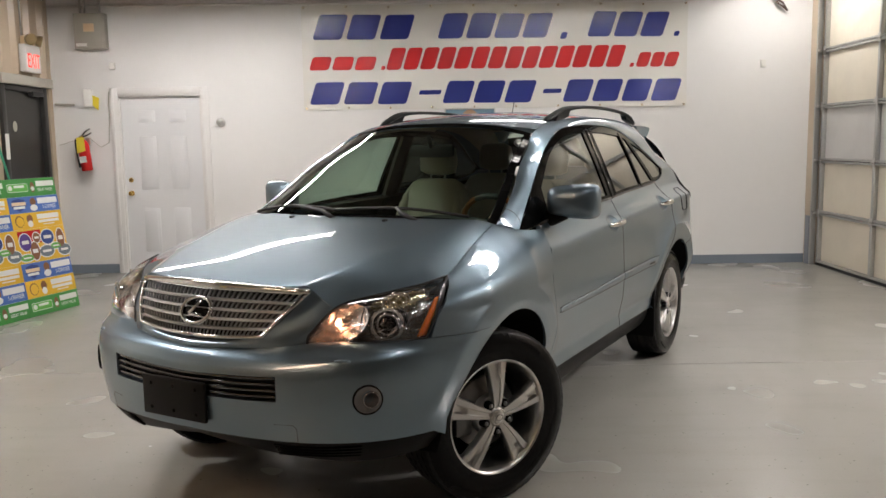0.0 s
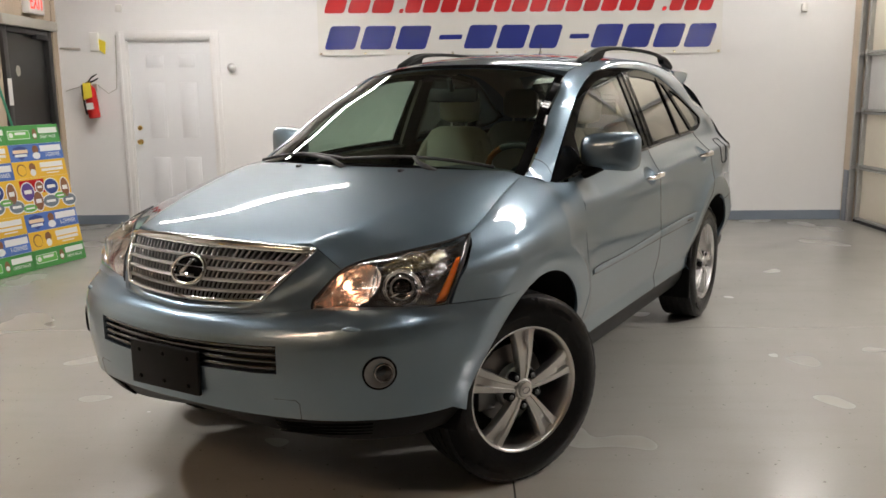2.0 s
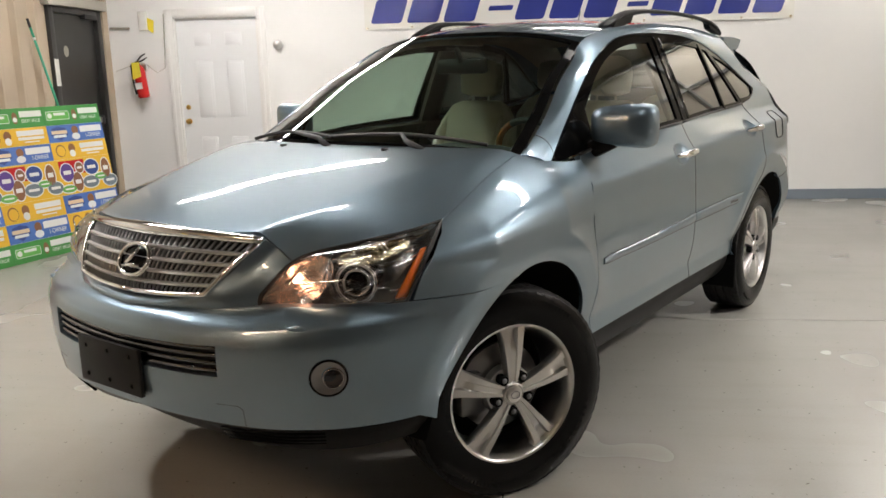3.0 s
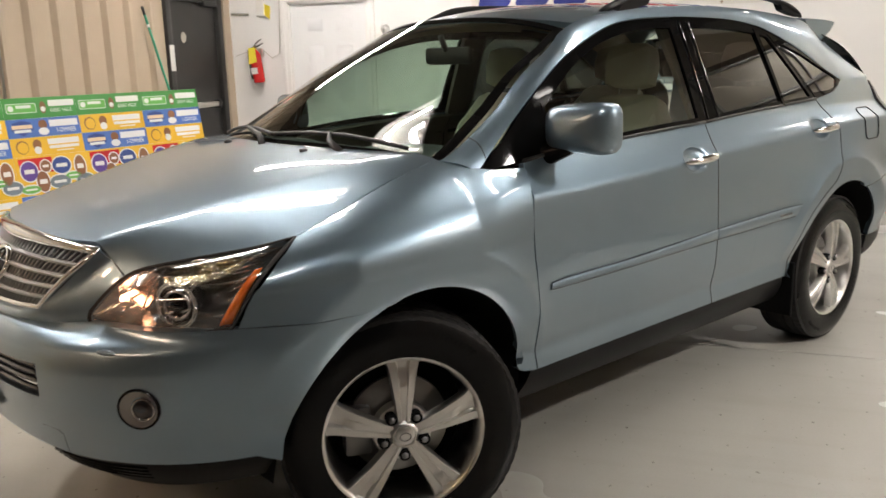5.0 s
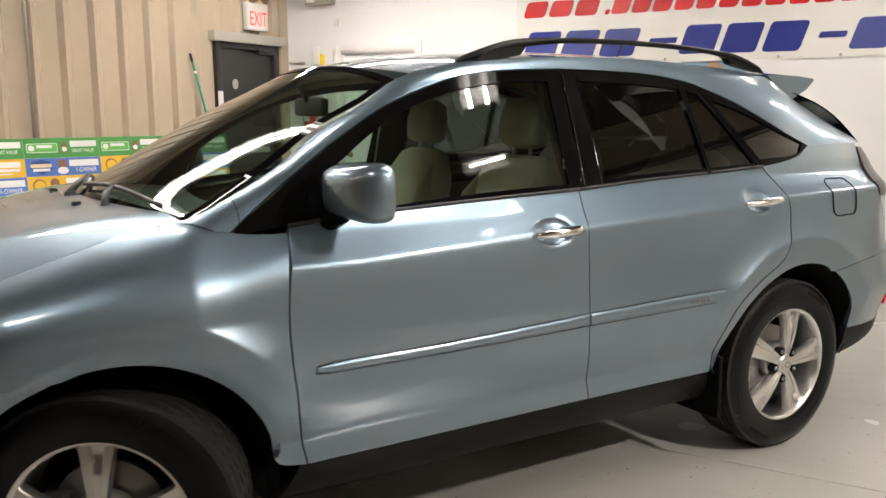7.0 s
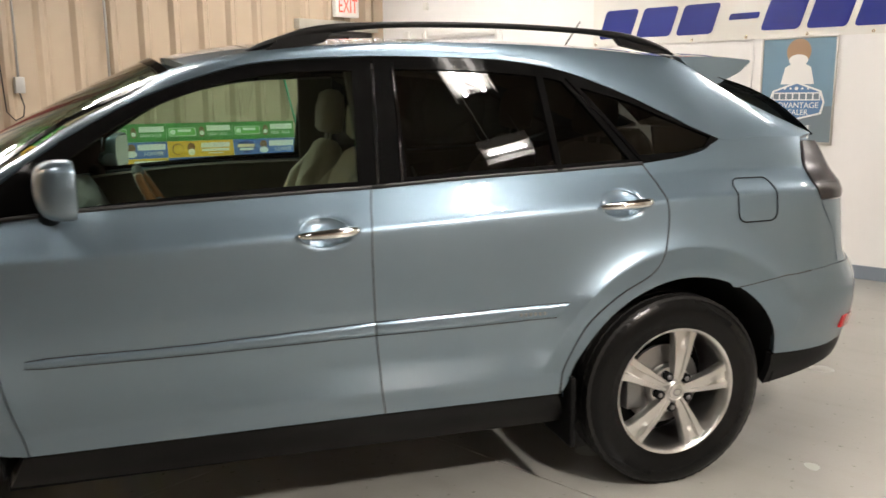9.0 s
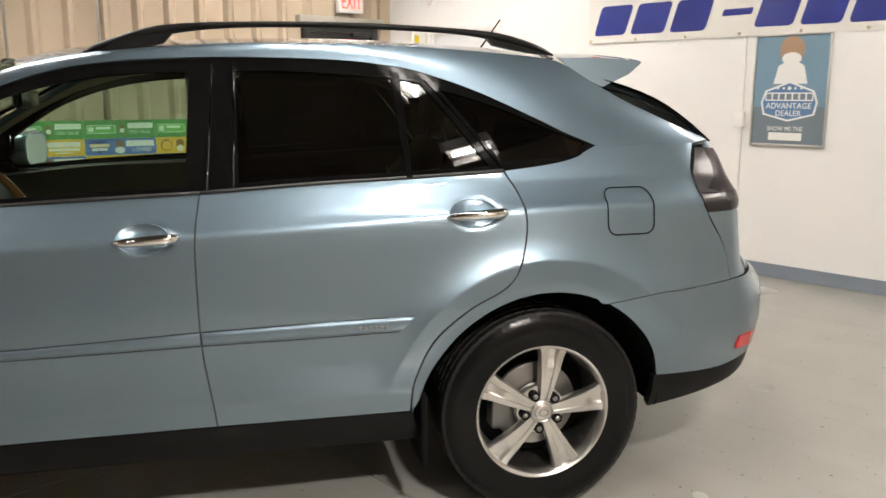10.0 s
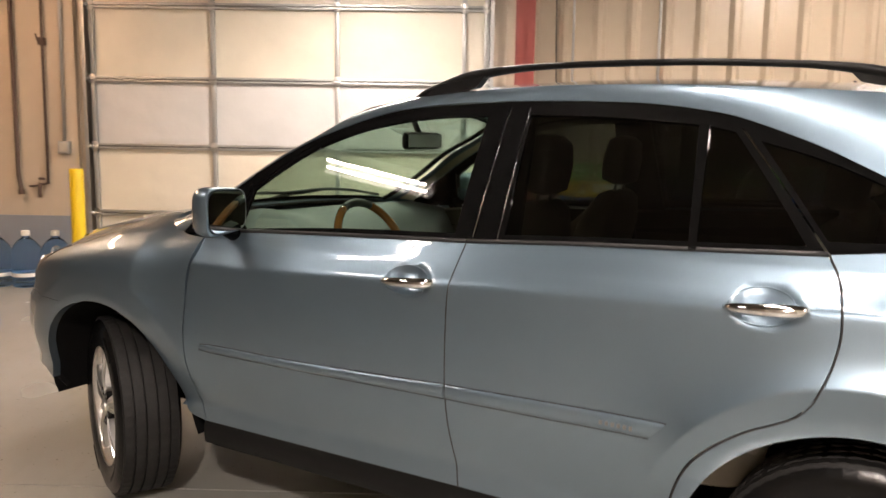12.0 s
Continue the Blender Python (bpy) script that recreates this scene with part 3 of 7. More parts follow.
gap_q = [(-.902, .398)] + [(x - .004, z - (.004 if .6 < z < .87 else 0)) for x, z in GAP_R[1:-1]] + [(-1.236, 1.182)]
tail_edge = [(-2.06, .785), (-2.03, .90), (-1.945, 1.03), (-1.935, 1.165), (-1.985, 1.258)]
top_edge = [(-1.236, 1.182), (-1.40, 1.20), (-1.50, 1.222), (-1.572, 1.256), (-1.75, 1.262), (-1.985, 1.258)]
low_arch, high_arch = arch(HUB_R, ARCH, 12, 70, 9), arch(HUB_R, ARCH, 70, 118, 9)
k_bend = 4
strip = coons([gap_q[0]] + low_arch, [low_arch[-1], gap_q[k_bend]], gap_q[:k_bend + 1], [gap_q[0], (gap_q[0][0] - .0005, gap_q[0][1])], lin(0, 1, 22), lin(0, 1, 6))
main = coons(high_arch + [(-1.80, .768), (-2.06, .785)], tail_edge, top_edge, [high_arch[0]] + gap_q[k_bend:], lin(0, 1, 72), lin(0, 1, 60))
for mir in (False, True):
    bm = panel_mesh(mapped(flank, strip), gap=0, mirrored=mir)
    panel_mesh(mapped(flank, main), gap=0, mirrored=mir, bm=bm)
    bmesh.ops.remove_doubles(bm, verts=bm.verts, dist=1e-5)
    part("rear_quarter", bm, "car_paint", car, smooth=38)

# ---- bonnet ----


CENTRE = curve_through([(1.0, 1.150), (1.22, 1.137), (1.5, 1.090), (1.8, 1.028), (1.95, .993), (2.05, .962)], 80)


def bonnet(t, u):
    xc, xf = 1.215 - .155 * t * t, 2.052 - .098 * t * t
    x = xc + (xf - xc) * u
    ye = float(np.interp(x, EDGE[:, 0], EDGE[:, 1])) - .0012
    ze = float(np.interp(x, EDGE[:, 0], EDGE[:, 2]))
    zc = float(np.interp(x, CENTRE[:, 0], CENTRE[:, 1]))
    y = abs(t) * ye
    yk = .60 - .20 * (x - 1.2) / .77
    zk = zc - .016
    if y <= yk:
        z = zc - .016 * (y / yk) ** 2
    else:
        k = (y - yk) / max(ye - yk, .02)
        z = zk + (ze - zk) * (k * .75 + .25 * k * k)
    return Vector((x, math.copysign(y, t), z))


net = [[bonnet(t, u) for t in lin(-1, 1, 61)] for u in lin(0, 1, 30)]
hood = part("bonnet", panel_mesh(net, flip=False, gap=.0006), "car_paint", car, smooth=45)

# ---- nose: bumper, grille surround, grille, plate holder ----
S_END = s_x(1.455)
S_MID = float(RUN[-1])


def seam(s):
    return float(np.interp(s, [s_x(1.45), s_x(1.82), s_y(.60), s_y(.46), s_y(.335), S_MID], [.768, .782, .781, .771, .762, .748]))


def lower(s):
    return float(np.interp(s, [S_END, s_x(1.7), s_y(.6), S_MID], [.425, .43, .445, .455]))


sv = sorted(set([round(v, 4) for v in lin(s_x(1.79), S_MID, 34)] + [round(s_y(.395), 4)]))
iy = sv.index(round(s_y(.395), 4))
zf = [0, .12, .24, .36, .455, .56, .68, .735, .80, .83, .85, .87, .91, .95, 1.0]
OPEN_LO, OPEN_HI = 4, 7
half = [[skin(s, lower(s) + (seam(s) - lower(s)) * v) for s in sv] for v in zf]
full = [row + [Vector((p.x, -p.y, p.z)) for p in row[-2::-1]] for row in half]
n_half = len(sv)


def not_mouth(i, j):
    i = min(i, 2 * (n_half - 1) - 1 - i)
    return not (i >= iy and OPEN_LO <= j < OPEN_HI)


bm = panel_mesh(full, keep=not_mouth, gap=0)
# the bumper's flank, back to the wheel arch
for mir in (False, True):
    edge = [(s_x(HUB_F + ARCH * math.cos(radians(a))), HUB_Z + ARCH * math.sin(radians(a))) for a in lin(6, 72, 9)]
    nt_ = coons([(edge[0][0], .425), (s_x(1.79), lower(s_x(1.79)))], [(s_x(1.79), lower(s_x(1.79))), (s_x(1.79), .6), (s_x(1.79), seam(s_x(1.79)))],
                [edge[-1], (s_x(1.60), seam(s_x(1.60))), (s_x(1.79), seam(s_x(1.79)))], edge, lin(0, 1, 10), zf)
    panel_mesh(mapped(skin, nt_), bm=bm, gap=0, lip=0, mirrored=mir)
bmesh.ops.remove_doubles(bm, verts=bm.verts, dist=0.0008)
rim = [e for e in bm.edges if len(e.link_faces) == 1]
ext = bmesh.ops.extrude_edge_only(bm, edges=rim)
for v in [g for g in ext["geom"] if isinstance(g, bmesh.types.BMVert)]:
    d = Vector((max(0, v.co.x - 1.76) * 3, v.co.y, 0))
    v.co -= d.normalized() * .035
bmesh.ops.recalc_face_normals(bm, faces=bm.faces)
bumper = part("front_bumper", bm, "car_paint", car, smooth=50)

# mouth in the bumper: dark back and three bars
bm = bmesh.new()
rows = [[skin(s, lower(s) + (seam(s) - lower(s)) * v, -.07) for s in lin(s_y(.43), S_MID, 12)] for v in (.40, .5, .6, .7, .78)]
panel_mesh([r + [Vector((p.x, -p.y, p.z)) for p in r[-2::-1]] for r in rows], bm=bm, gap=0, lip=0)
part("air_intake", bm, "black_plastic", bumper)
for v in (.505, .575, .645, .71):
    bm = bmesh.new()
    pts = [skin(s, lower(s) + (seam(s) - lower(s)) * v, -.012) for s in lin(s_y(.40), S_MID, 16)]
    tube(bm, pts + [Vector((p.x, -p.y, p.z)) for p in pts[-2::-1]], .0075, 8)
    part("intake_bar", bm, "chrome_dim", bumper, smooth="all")

# black lower valance with slats
def lip_z(s):
    return lower(s) - float(np.interp(s, [s_x(1.74), s_y(.72), s_y(.62), s_y(.36), S_MID], [.085, .095, .095, .075, .04]))


rows = [[skin(s, lip_z(s) + (lower(s) - .008 - lip_z(s)) * v, -.012 - .035 * (1 - v)) for s in lin(s_x(1.74), S_MID, 26)] for v in lin(0, 1, 6)]
bm = panel_mesh([r + [Vector((p.x, -p.y, p.z)) for p in r[-2::-1]] for r in rows], gap=0, lip=.02)
valance = part("lower_valance", bm, "cladding", car, smooth=40)
for z in (.382, .396, .410, .424):
    for sg in (1, -1):
        bm = bmesh.new()
        pts = [skin(s, z, -.010 - .45 * (.445 - z)) for s in lin(s_y(.66), s_y(.36), 8)]
        tube(bm, [Vector((p.x, sg * p.y, p.z)) for p in pts], .006, 6)
        part("valance_slat", bm, "trim_black", valance)

# painted surround between grille, lamps and bumper
G_BR = Vector((2.118, .293, .803))


def mirror_row(row):
    return row + [Vector((p.x, -p.y, p.z)) for p in row[-2::-1]]


b_edge = [skin(s, seam(s) - .004, -.008) for s in lin(s_y(.335), S_MID, 14)]
g_edge = [Vector(p) for p in curve_through([tuple(G_BR + Vector((.0, .016, -.004))), (2.142, .18, .783), (2.155, 0, .776)], 14)]
rows = []
for v in lin(0, 1, 9):
    row = []
    for k in range(14):
        p = b_edge[k].lerp(g_edge[k], v)
        p.x += .012 * math.sin(math.pi * v) * min(1, k / 4)
        row.append(p)
    rows.append(mirror_row(row))
part("grille_surround", panel_mesh(rows, gap=0), "car_paint", bumper, smooth=50)
# the cheek between grille, bonnet and lamp
LAMP_IN = [(2.034, .431, .766), (2.033, .436, .800), (1.995, .470, .852), (1.957, .490, .886)]
grille_side = [tuple(b_edge[0]), tuple(g_edge[0]), (2.062, .362, .867), (1.992, .424, .950)]
hood_front = [tuple(bonnet(t, 1) + Vector((.0012, 0, -.0008))) for t in (.875, .92, .96, 1.0)]
hood_front[0] = (1.992, .424, .950)
seam_in = [tuple(skin(s, seam(s) - .004, -.008)) for s in (s_y(.335), s_y(.39))] + [LAMP_IN[0]]
net = coons(seam_in, LAMP_IN, hood_front, grille_side, lin(0, 1, 16), lin(0, 1, 22))
both("nose_panel", [[Vector(p) for p in row] for row in net], "car_paint", gap=0, lip=.012)

# the grille: chrome frame, bars across, fine uprights
grille = part("grille", panel_mesh([mirror_row([Vector((2.03 - .10 * (y / .42) ** 2 - .0 + .055 * (1 - v), y * (.72 + .28 * v), .80 + .15 * v)) for y in lin(.41, 0, 8)]) for v in lin(0, 1, 5)], gap=0, lip=0),
              "black_plastic", car)


def grille_at(k, v):
    """k across (1 at the rim, 0 on the middle), v upwards."""
    bot = Vector((2.160 - .042 * k * k, .300 * k, .790 + .012 * k * k))
    top = Vector((2.066 - .078 * k * k, .412 * k, .957 - .012 * k * k))
    p = bot.lerp(top, v)
    p.x += .014 * math.sin(math.pi * v)
    return p


def sym(pts):
    return pts + [Vector((p.x, -p.y, p.z)) for p in pts[-2::-1]]


loop = sym([grille_at(k, 1.0) for k in lin(1, 0, 12)])
bm = bmesh.new()
tube(bm, loop, [.012 + .010 * (1 - abs(2 * i / (len(loop) - 1) - 1)) for i in range(len(loop))], 10)
part("top_trim", bm, "chrome", grille, "chrome top trim", smooth="all")
for sg in (1, -1):
    bm = bmesh.new()
    pts = [grille_at(1, v) for v in lin(1, 0, 7)] + [grille_at(k, 0) for k in lin(1, 0, 8)][1:]
    tube(bm, [Vector((p.x, sg * p.y, p.z)) for p in pts], .008, 8)
    part("frame", bm, "chrome", grille, "chrome frame", smooth="all")
for v in (.17, .36, .55, .74):
    bm = bmesh.new()
    mid = [grille_at(k, v) for k in lin(.98, 0, 12)]
    row = sym(mid)
    for a, b in zip(row, row[1:]):
        q = [a + Vector((.0, 0, -.004)), b + Vector((.0, 0, -.004)), b + Vector((.005, 0, .004)), a + Vector((.005, 0, .004))]
        back = [p + Vector((-.016, 0, .001)) for p in q]
        vs = [bm.verts.new(p) for p in q + back]
        for f in ((0, 1, 2, 3), (3, 2, 6, 7), (1, 0, 4, 5)):
            bm.faces.new([vs[i] for i in f])
    bmesh.ops.remove_doubles(bm, verts=bm.verts, dist=1e-5)
    bmesh.ops.recalc_face_normals(bm, faces=bm.faces)
    part("grille_bar", bm, "alloy", grille, smooth=50)
for i in range(-17, 18):
    k = i / 18.0
    bm = bmesh.new()
    pts = [grille_at(abs(k), v) + Vector((-.007, 0, 0)) for v in (.03, .35, .65, .97)]
    tube(bm, [Vector((p.x, math.copysign(p.y, k) if k else 0, p.z)) for p in pts], .0042, 6)
    part("grille_upright", bm, "alloy_dark", grille)
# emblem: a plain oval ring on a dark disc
em = Matrix.Translation((2.128, 0, .874)) @ pose(0, 0, 0, 0, -28, 0)
bm = bmesh.new()
tube(bm, [em @ Vector((0, .070 * math.cos(a), .050 * math.sin(a))) for a in lin(0, 2 * math.pi, 33)], .0075, 8)
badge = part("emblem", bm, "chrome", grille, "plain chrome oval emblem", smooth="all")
bm = bmesh.new()
lathe(bm, [(0, .004), (.05, .002), (.066, -.004), (.066, -.016)], em @ Matrix.Diagonal((1, 1, .72, 1)), 28, axis="x")
part("emblem_disc", bm, "trim_black", badge)
bm = bmesh.new()
tube(bm, [em @ Vector((.005, .014, .034)), em @ Vector((.007, -.024, -.016)), em @ Vector((.007, -.018, -.021)), em @ Vector((.005, .036, -.019))], [.005, .007, .007, .005], 8)
part("emblem_stroke", bm, "chrome", badge, smooth="all")

# blank plate holder
bm = bmesh.new()
pm = Matrix.Translation((2.222, -.035, .565)) @ pose(0, 0, 0, 0, 0, 0)
box(bm, (-.008, -.155, -.074), (.008, .155, .074), .006, pm)
holder = part("plate_holder", bm, "cladding", bumper, "blank black plastic plate holder", smooth=40)
for y in (-.11, .0, .11):
    for z in (-.045, .045):
        bm = bmesh.new()
        lathe(bm, [(0, .0115), (.006, .0105), (.0075, .008)], pm @ Matrix.Translation((0, y, z)), 10, axis="x")
        part("bolt", bm, "trim_black", holder)

# fog lamps, washers, tow cover
for sg in (1, -1):
    p = skin(s_y(.675), .60)
    n2 = (skin(s_y(.715), .60) - skin(s_y(.635), .60)).cross(Vector((0, 0, 1)))
    n2 = n2 if n2.x > 0 else -n2
    n2 = n2.normalized() + Vector((0, 0, -(skin(s_y(.675), .65) - skin(s_y(.675), .55)).x * 6))
    n = Vector((n2.x, n2.y * sg, n2.z)).normalized()
    m = Matrix.Translation((p.x, p.y * sg, p.z)) @ n.to_track_quat("X", "Z").to_matrix().to_4x4()
    bm = bmesh.new()
    m = m @ Matrix.Translation((.005, 0, 0))
    lathe(bm, [(.053, -.022), (.0535, -.002), (.051, .001), (.048, .000), (.046, -.003)], m, 32, axis="x")
    fog = part("fog_lamp", bm, "trim_black", bumper, "round dark fog lamp in a recess", smooth=40)
    bm = bmesh.new()
    lathe(bm, [(0, -.006), (.02, -.0055), (.036, -.004), (.048, -.001)], m, 28, axis="x")
    part("bowl", bm, "alloy_dark", fog, smooth="all")
    m2 = m @ Matrix.Translation((0.002, .012 * sg, 0))
    bm = bmesh.new()
    lathe(bm, [(.025, -.004), (.0275, .003), (.030, -.004)], m2, 24, axis="x")
    part("inner_ring", bm, "chrome_dark", fog, smooth="all")
    bm = bmesh.new()
    lathe(bm, [(0, .002), (.015, .001), (.024, -.003)], m2, 24, axis="x")
    part("lens", bm, "smoke_lens", fog, smooth="all")
    p = skin(s_y(.64), .735)
    q = skin(s_y(.585), .738)
    bm = bmesh.new()
    cap = [Vector((p.x + .004, p.y * sg, p.z - .002)), Vector(((p.x + q.x) / 2 + .010, (p.y + q.y) / 2 * sg, p.z + .004)), Vector((q.x + .004, q.y * sg, q.z - .002))]
    tube(bm, [q - Vector((.006, .003 * sg, .003)) for q in cap], [.004, .0085, .004], 10)
    part("washer_cap", bm, "car_paint", bumper, smooth="all")

# tow eye covers: a fine groove in the bumper
for y0, y1, sg in ((.46, .36, 1), (.46, .36, -1)):
    loop = [(s_y(y0), .448), (s_y(y0), .50), (s_y(y0 - .012), .512), (s_y(y1 + .02), .512)]
    bm = bmesh.new()
    tube(bm, [Vector((p.x, p.y * sg, p.z)) for p in [skin(s, z, -.0008) for s, z in loop]], .0014, 5)
    part("tow_cover_groove", bm, "rubber_dark", bumper)

# ---- headlamps ----
HL_BOT = [(2.034, .431, .766), (2.005, .525, .768), (1.96, .630, .771), (1.905, .725, .774), (1.822, .790, .784)]
HL_OUT = [(1.822, .790, .784), (1.775, .803, .86), (1.705, .795, .925), (1.612, .760, .972)]
HL_TOP = [(2.033, .436, .800), (1.995, .471, .852), (1.957, .491, .884), (1.91, .528, .907), (1.80, .643, .936), (1.70, .718, .954), (1.612, .760, .972)]
HL_IN = [(2.034, .431, .766), (2.037, .433, .783), (2.033, .436, .800)]
NU, NV = 30, 16
net = coons(HL_BOT, HL_OUT, HL_TOP, HL_IN, lin(0, 1, NU), lin(0, 1, NV))


def lamp_bulge(i, j):
    return math.sin(math.pi * i / (NU - 1)) ** .7 * math.sin(math.pi * j / (NV - 1)) ** .7


bulged = [[Vector(p) + Vector((.022, .018, .006)) * lamp_bulge(i, j) for i, p in enumerate(row)] for j, row in enumerate(net)]
INWARD = Vector((-.8, -.45, 0))
lamps = both("headlamp", bulged, "lamp_lens", gap=.001, lip=.015)
tagged(lamps[0], "clear headlamp with lit warm bulb")
rim = bulged[0] + [r[-1] for r in bulged[1:]] + bulged[-1][-2::-1] + [r[0] for r in bulged[-2:0:-1]]
for lampob, sg in zip(lamps, (1, -1)):
    def at(u, v, depth):
        fi, fj = u * (NU - 1.001), v * (NV - 1.001)
        i, j = int(fi), int(fj)
        p = bulged[j][i].lerp(bulged[j][i + 1], fi - i).lerp(bulged[j + 1][i].lerp(bulged[j + 1][i + 1], fi - i), fj - j)
        p = p + INWARD * depth
        return Vector((p.x, p.y * sg, p.z))
    bm = bmesh.new()
    rows = [[p + INWARD * (.010 + .085 * min(1, 2.2 * lamp_bulge(i, j))) for i, p in enumerate(row)] for j, row in enumerate(bulged)]
    panel_mesh(rows, bm=bm, gap=0, lip=0, mirrored=sg < 0)
    part("housing", bm, "lamp_housing", lampob, smooth=60)
    bm = bmesh.new()
    tube(bm, [Vector((p.x, p.y * sg, p.z)) for p in rim + rim[:1]], .0052, 6)
    part("seal", bm, "rubber_dark", lampob, "black rubber seal", smooth="all")
    # deep bowls that fill the lamp: inner main beam, dark dipped beam, outer turn signal
    for name, u0, u1, v0, v1, deep, mat in (("main_reflector", .02, .46, .03, .97, .060, "lamp_chrome"), ("projector", .46, .76, .06, .56, .055, "chrome_dark"), ("turn_reflector", .46, .84, .56, .90, .045, "lamp_gold")):
        n = 15
        rows = []
        for b in range(n):
            row = []
            for a in range(n):
                x, y = 2 * a / (n - 1) - 1, 2 * b / (n - 1) - 1
                xx, yy = x * math.sqrt(1 - y * y / 2), y * math.sqrt(1 - x * x / 2)
                rr = min(1, xx * xx + yy * yy)
                p = at((u0 + u1) / 2 + xx * (u1 - u0) / 2, (v0 + v1) / 2 + yy * (v1 - v0) / 2, .014 + deep * (1 - rr))
                row.append(p)
            rows.append(row)
        bowl = part(name, panel_mesh(rows, gap=0, lip=0, bm=bmesh.new()), mat, lampob, smooth="all")
        mid = at((u0 + u1) / 2, (v0 + v1) / 2, .014 + deep * .55)
        face = Vector((.86, .50 * sg, 0)).normalized().to_track_quat("X", "Z").to_matrix().to_4x4()
        m = Matrix.Translation(mid) @ face
        bm = bmesh.new()
        if name == "main_reflector":
            lathe(bm, [(0, .026), (.007, .022), (.009, .0), (.009, -.03)], m, 12, axis="x")
            part("bulb", bm, "bulb_warm" if sg > 0 else "lamp_chrome", bowl, "lit warm bulb" if sg > 0 else "", smooth="all")
        elif name == "projector":
            r = .040
            lathe(bm, [(r * .78, .022), (r * .92, .026), (r, .020), (r, -.02)], m, 24, axis="x")
            part("ring", bm, "chrome_dark", bowl, smooth="all")
            bm = bmesh.new()
            lathe(bm, [(0, .030), (r * .4, .027), (r * .7, .018), (r * .8, .006)], m, 20, axis="x")
            part("lens", bm, "smoke_lens", bowl, smooth="all")
            for r2, th in ((.052, .0026), (.058, .0014)):
                bm = bmesh.new()
                tube(bm, [m @ Vector((.024, r2 * math.cos(q), r2 * math.sin(q))) for q in lin(0, 2 * math.pi, 29)], th, 6)
                part("rim_ring", bm, "chrome", bowl, smooth="all")
        else:
            for r2 in (.030, .022):
                bm2 = bmesh.new()
                tube(bm2, [m @ Vector((.018, r2 * 1.4 * math.cos(q), r2 * math.sin(q))) for q in lin(0, 2 * math.pi, 25)], .0020, 6)
                part("rim_ring", bm2, "chrome", bowl, smooth="all")
            lathe(bm, [(0, .012), (.010, .008), (.012, -.02)], m, 12, axis="x")
            part("bulb", bm, "lamp_gold", bowl, smooth="all")
    # amber strip along the outer edge, narrowing upwards
    rows = []
    for k in range(9):
        v = .04 + .56 * k / 8
        w = .075 - .04 * k / 8
        rows.append([at(.985 - .02 * k / 8 - w * a, v, .008) for a in (1, .5, 0)])
    bm = panel_mesh(rows, gap=0, lip=.006)
    bmesh.ops.recalc_face_normals(bm, faces=bm.faces)
    part("side_marker", bm, "amber", lampob, "amber side marker", smooth="all")
    # chrome slivers strewn at random, added for the glints inside the lamp
    rnd = random.Random(11)
    for k in range(64):
        u, v = rnd.uniform(.10, .88), rnd.uniform(.08, .88)
        d, ln, rise = .010 + .03 * rnd.random(), rnd.uniform(.02, .10), rnd.uniform(-.05, .09)
        bm = bmesh.new()
        tube(bm, [at(min(.93, u + ln * f), min(.93, max(.05, v + rise * f)), d + .004 * math.sin(3 * f)) for f in (0, .5, 1)], [.0008, rnd.uniform(.0018, .0042), .0008], 6)
        part("reflector_facet", bm, "chrome", lampob, smooth="all")
    for u0, v0, u1, v1 in ((.40, .10, .43, .92), (.43, .56, .86, .50), (.1, .92, .8, .93)):
        bm = bmesh.new()
        tube(bm, [at(u0 + (u1 - u0) * k, v0 + (v1 - v0) * k, .020) for k in lin(0, 1, 8)], .0028, 6)
        part("bezel", bm, "lamp_housing", lampob, smooth="all")

# ---- glasshouse ----


def window(name, net, wl, wr, wb, wt, glass_mat, both_sides=True, sink=.006, label=""):
    """A pane in a black frame; the frame is the outer bands of the net."""
    nv, nu = len(net), len(net[0])
    for mir in ((False, True) if both_sides else (False,)):
        bm = bmesh.new()
        panel_mesh(net, bm=bm, gap=0, lip=.0, mirrored=mir, keep=lambda i, j: i < wl or i >= nu - 1 - wr or j < wb or j >= nv - 1 - wt)
        ext = bmesh.ops.extrude_edge_only(bm, edges=[e for e in bm.edges if len(e.link_faces) == 1])
        for v in [g for g in ext["geom"] if isinstance(g, bmesh.types.BMVert)]:
            v.co.y *= .984
            v.co.z -= .004
        fr = part(name, bm, "trim_black", car, label, smooth=40)
        inner = [[p + Vector((0, -sink if abs(p.y) > .3 else 0, -sink * .5)) for p in row[max(wl - 1, 0):nu - max(wr - 1, 0)]] for row in net[max(wb - 1, 0):nv - max(wt - 1, 0)]]
        bm = panel_mesh(inner, gap=0, lip=0, mirrored=mir)
        part("pane", bm, glass_mat, fr, smooth="all")


def bands(a, b, n):
    """Net lines with narrow bands of width a and b at the ends."""
    return [0] + lin(a, 1 - b, n) + [1]


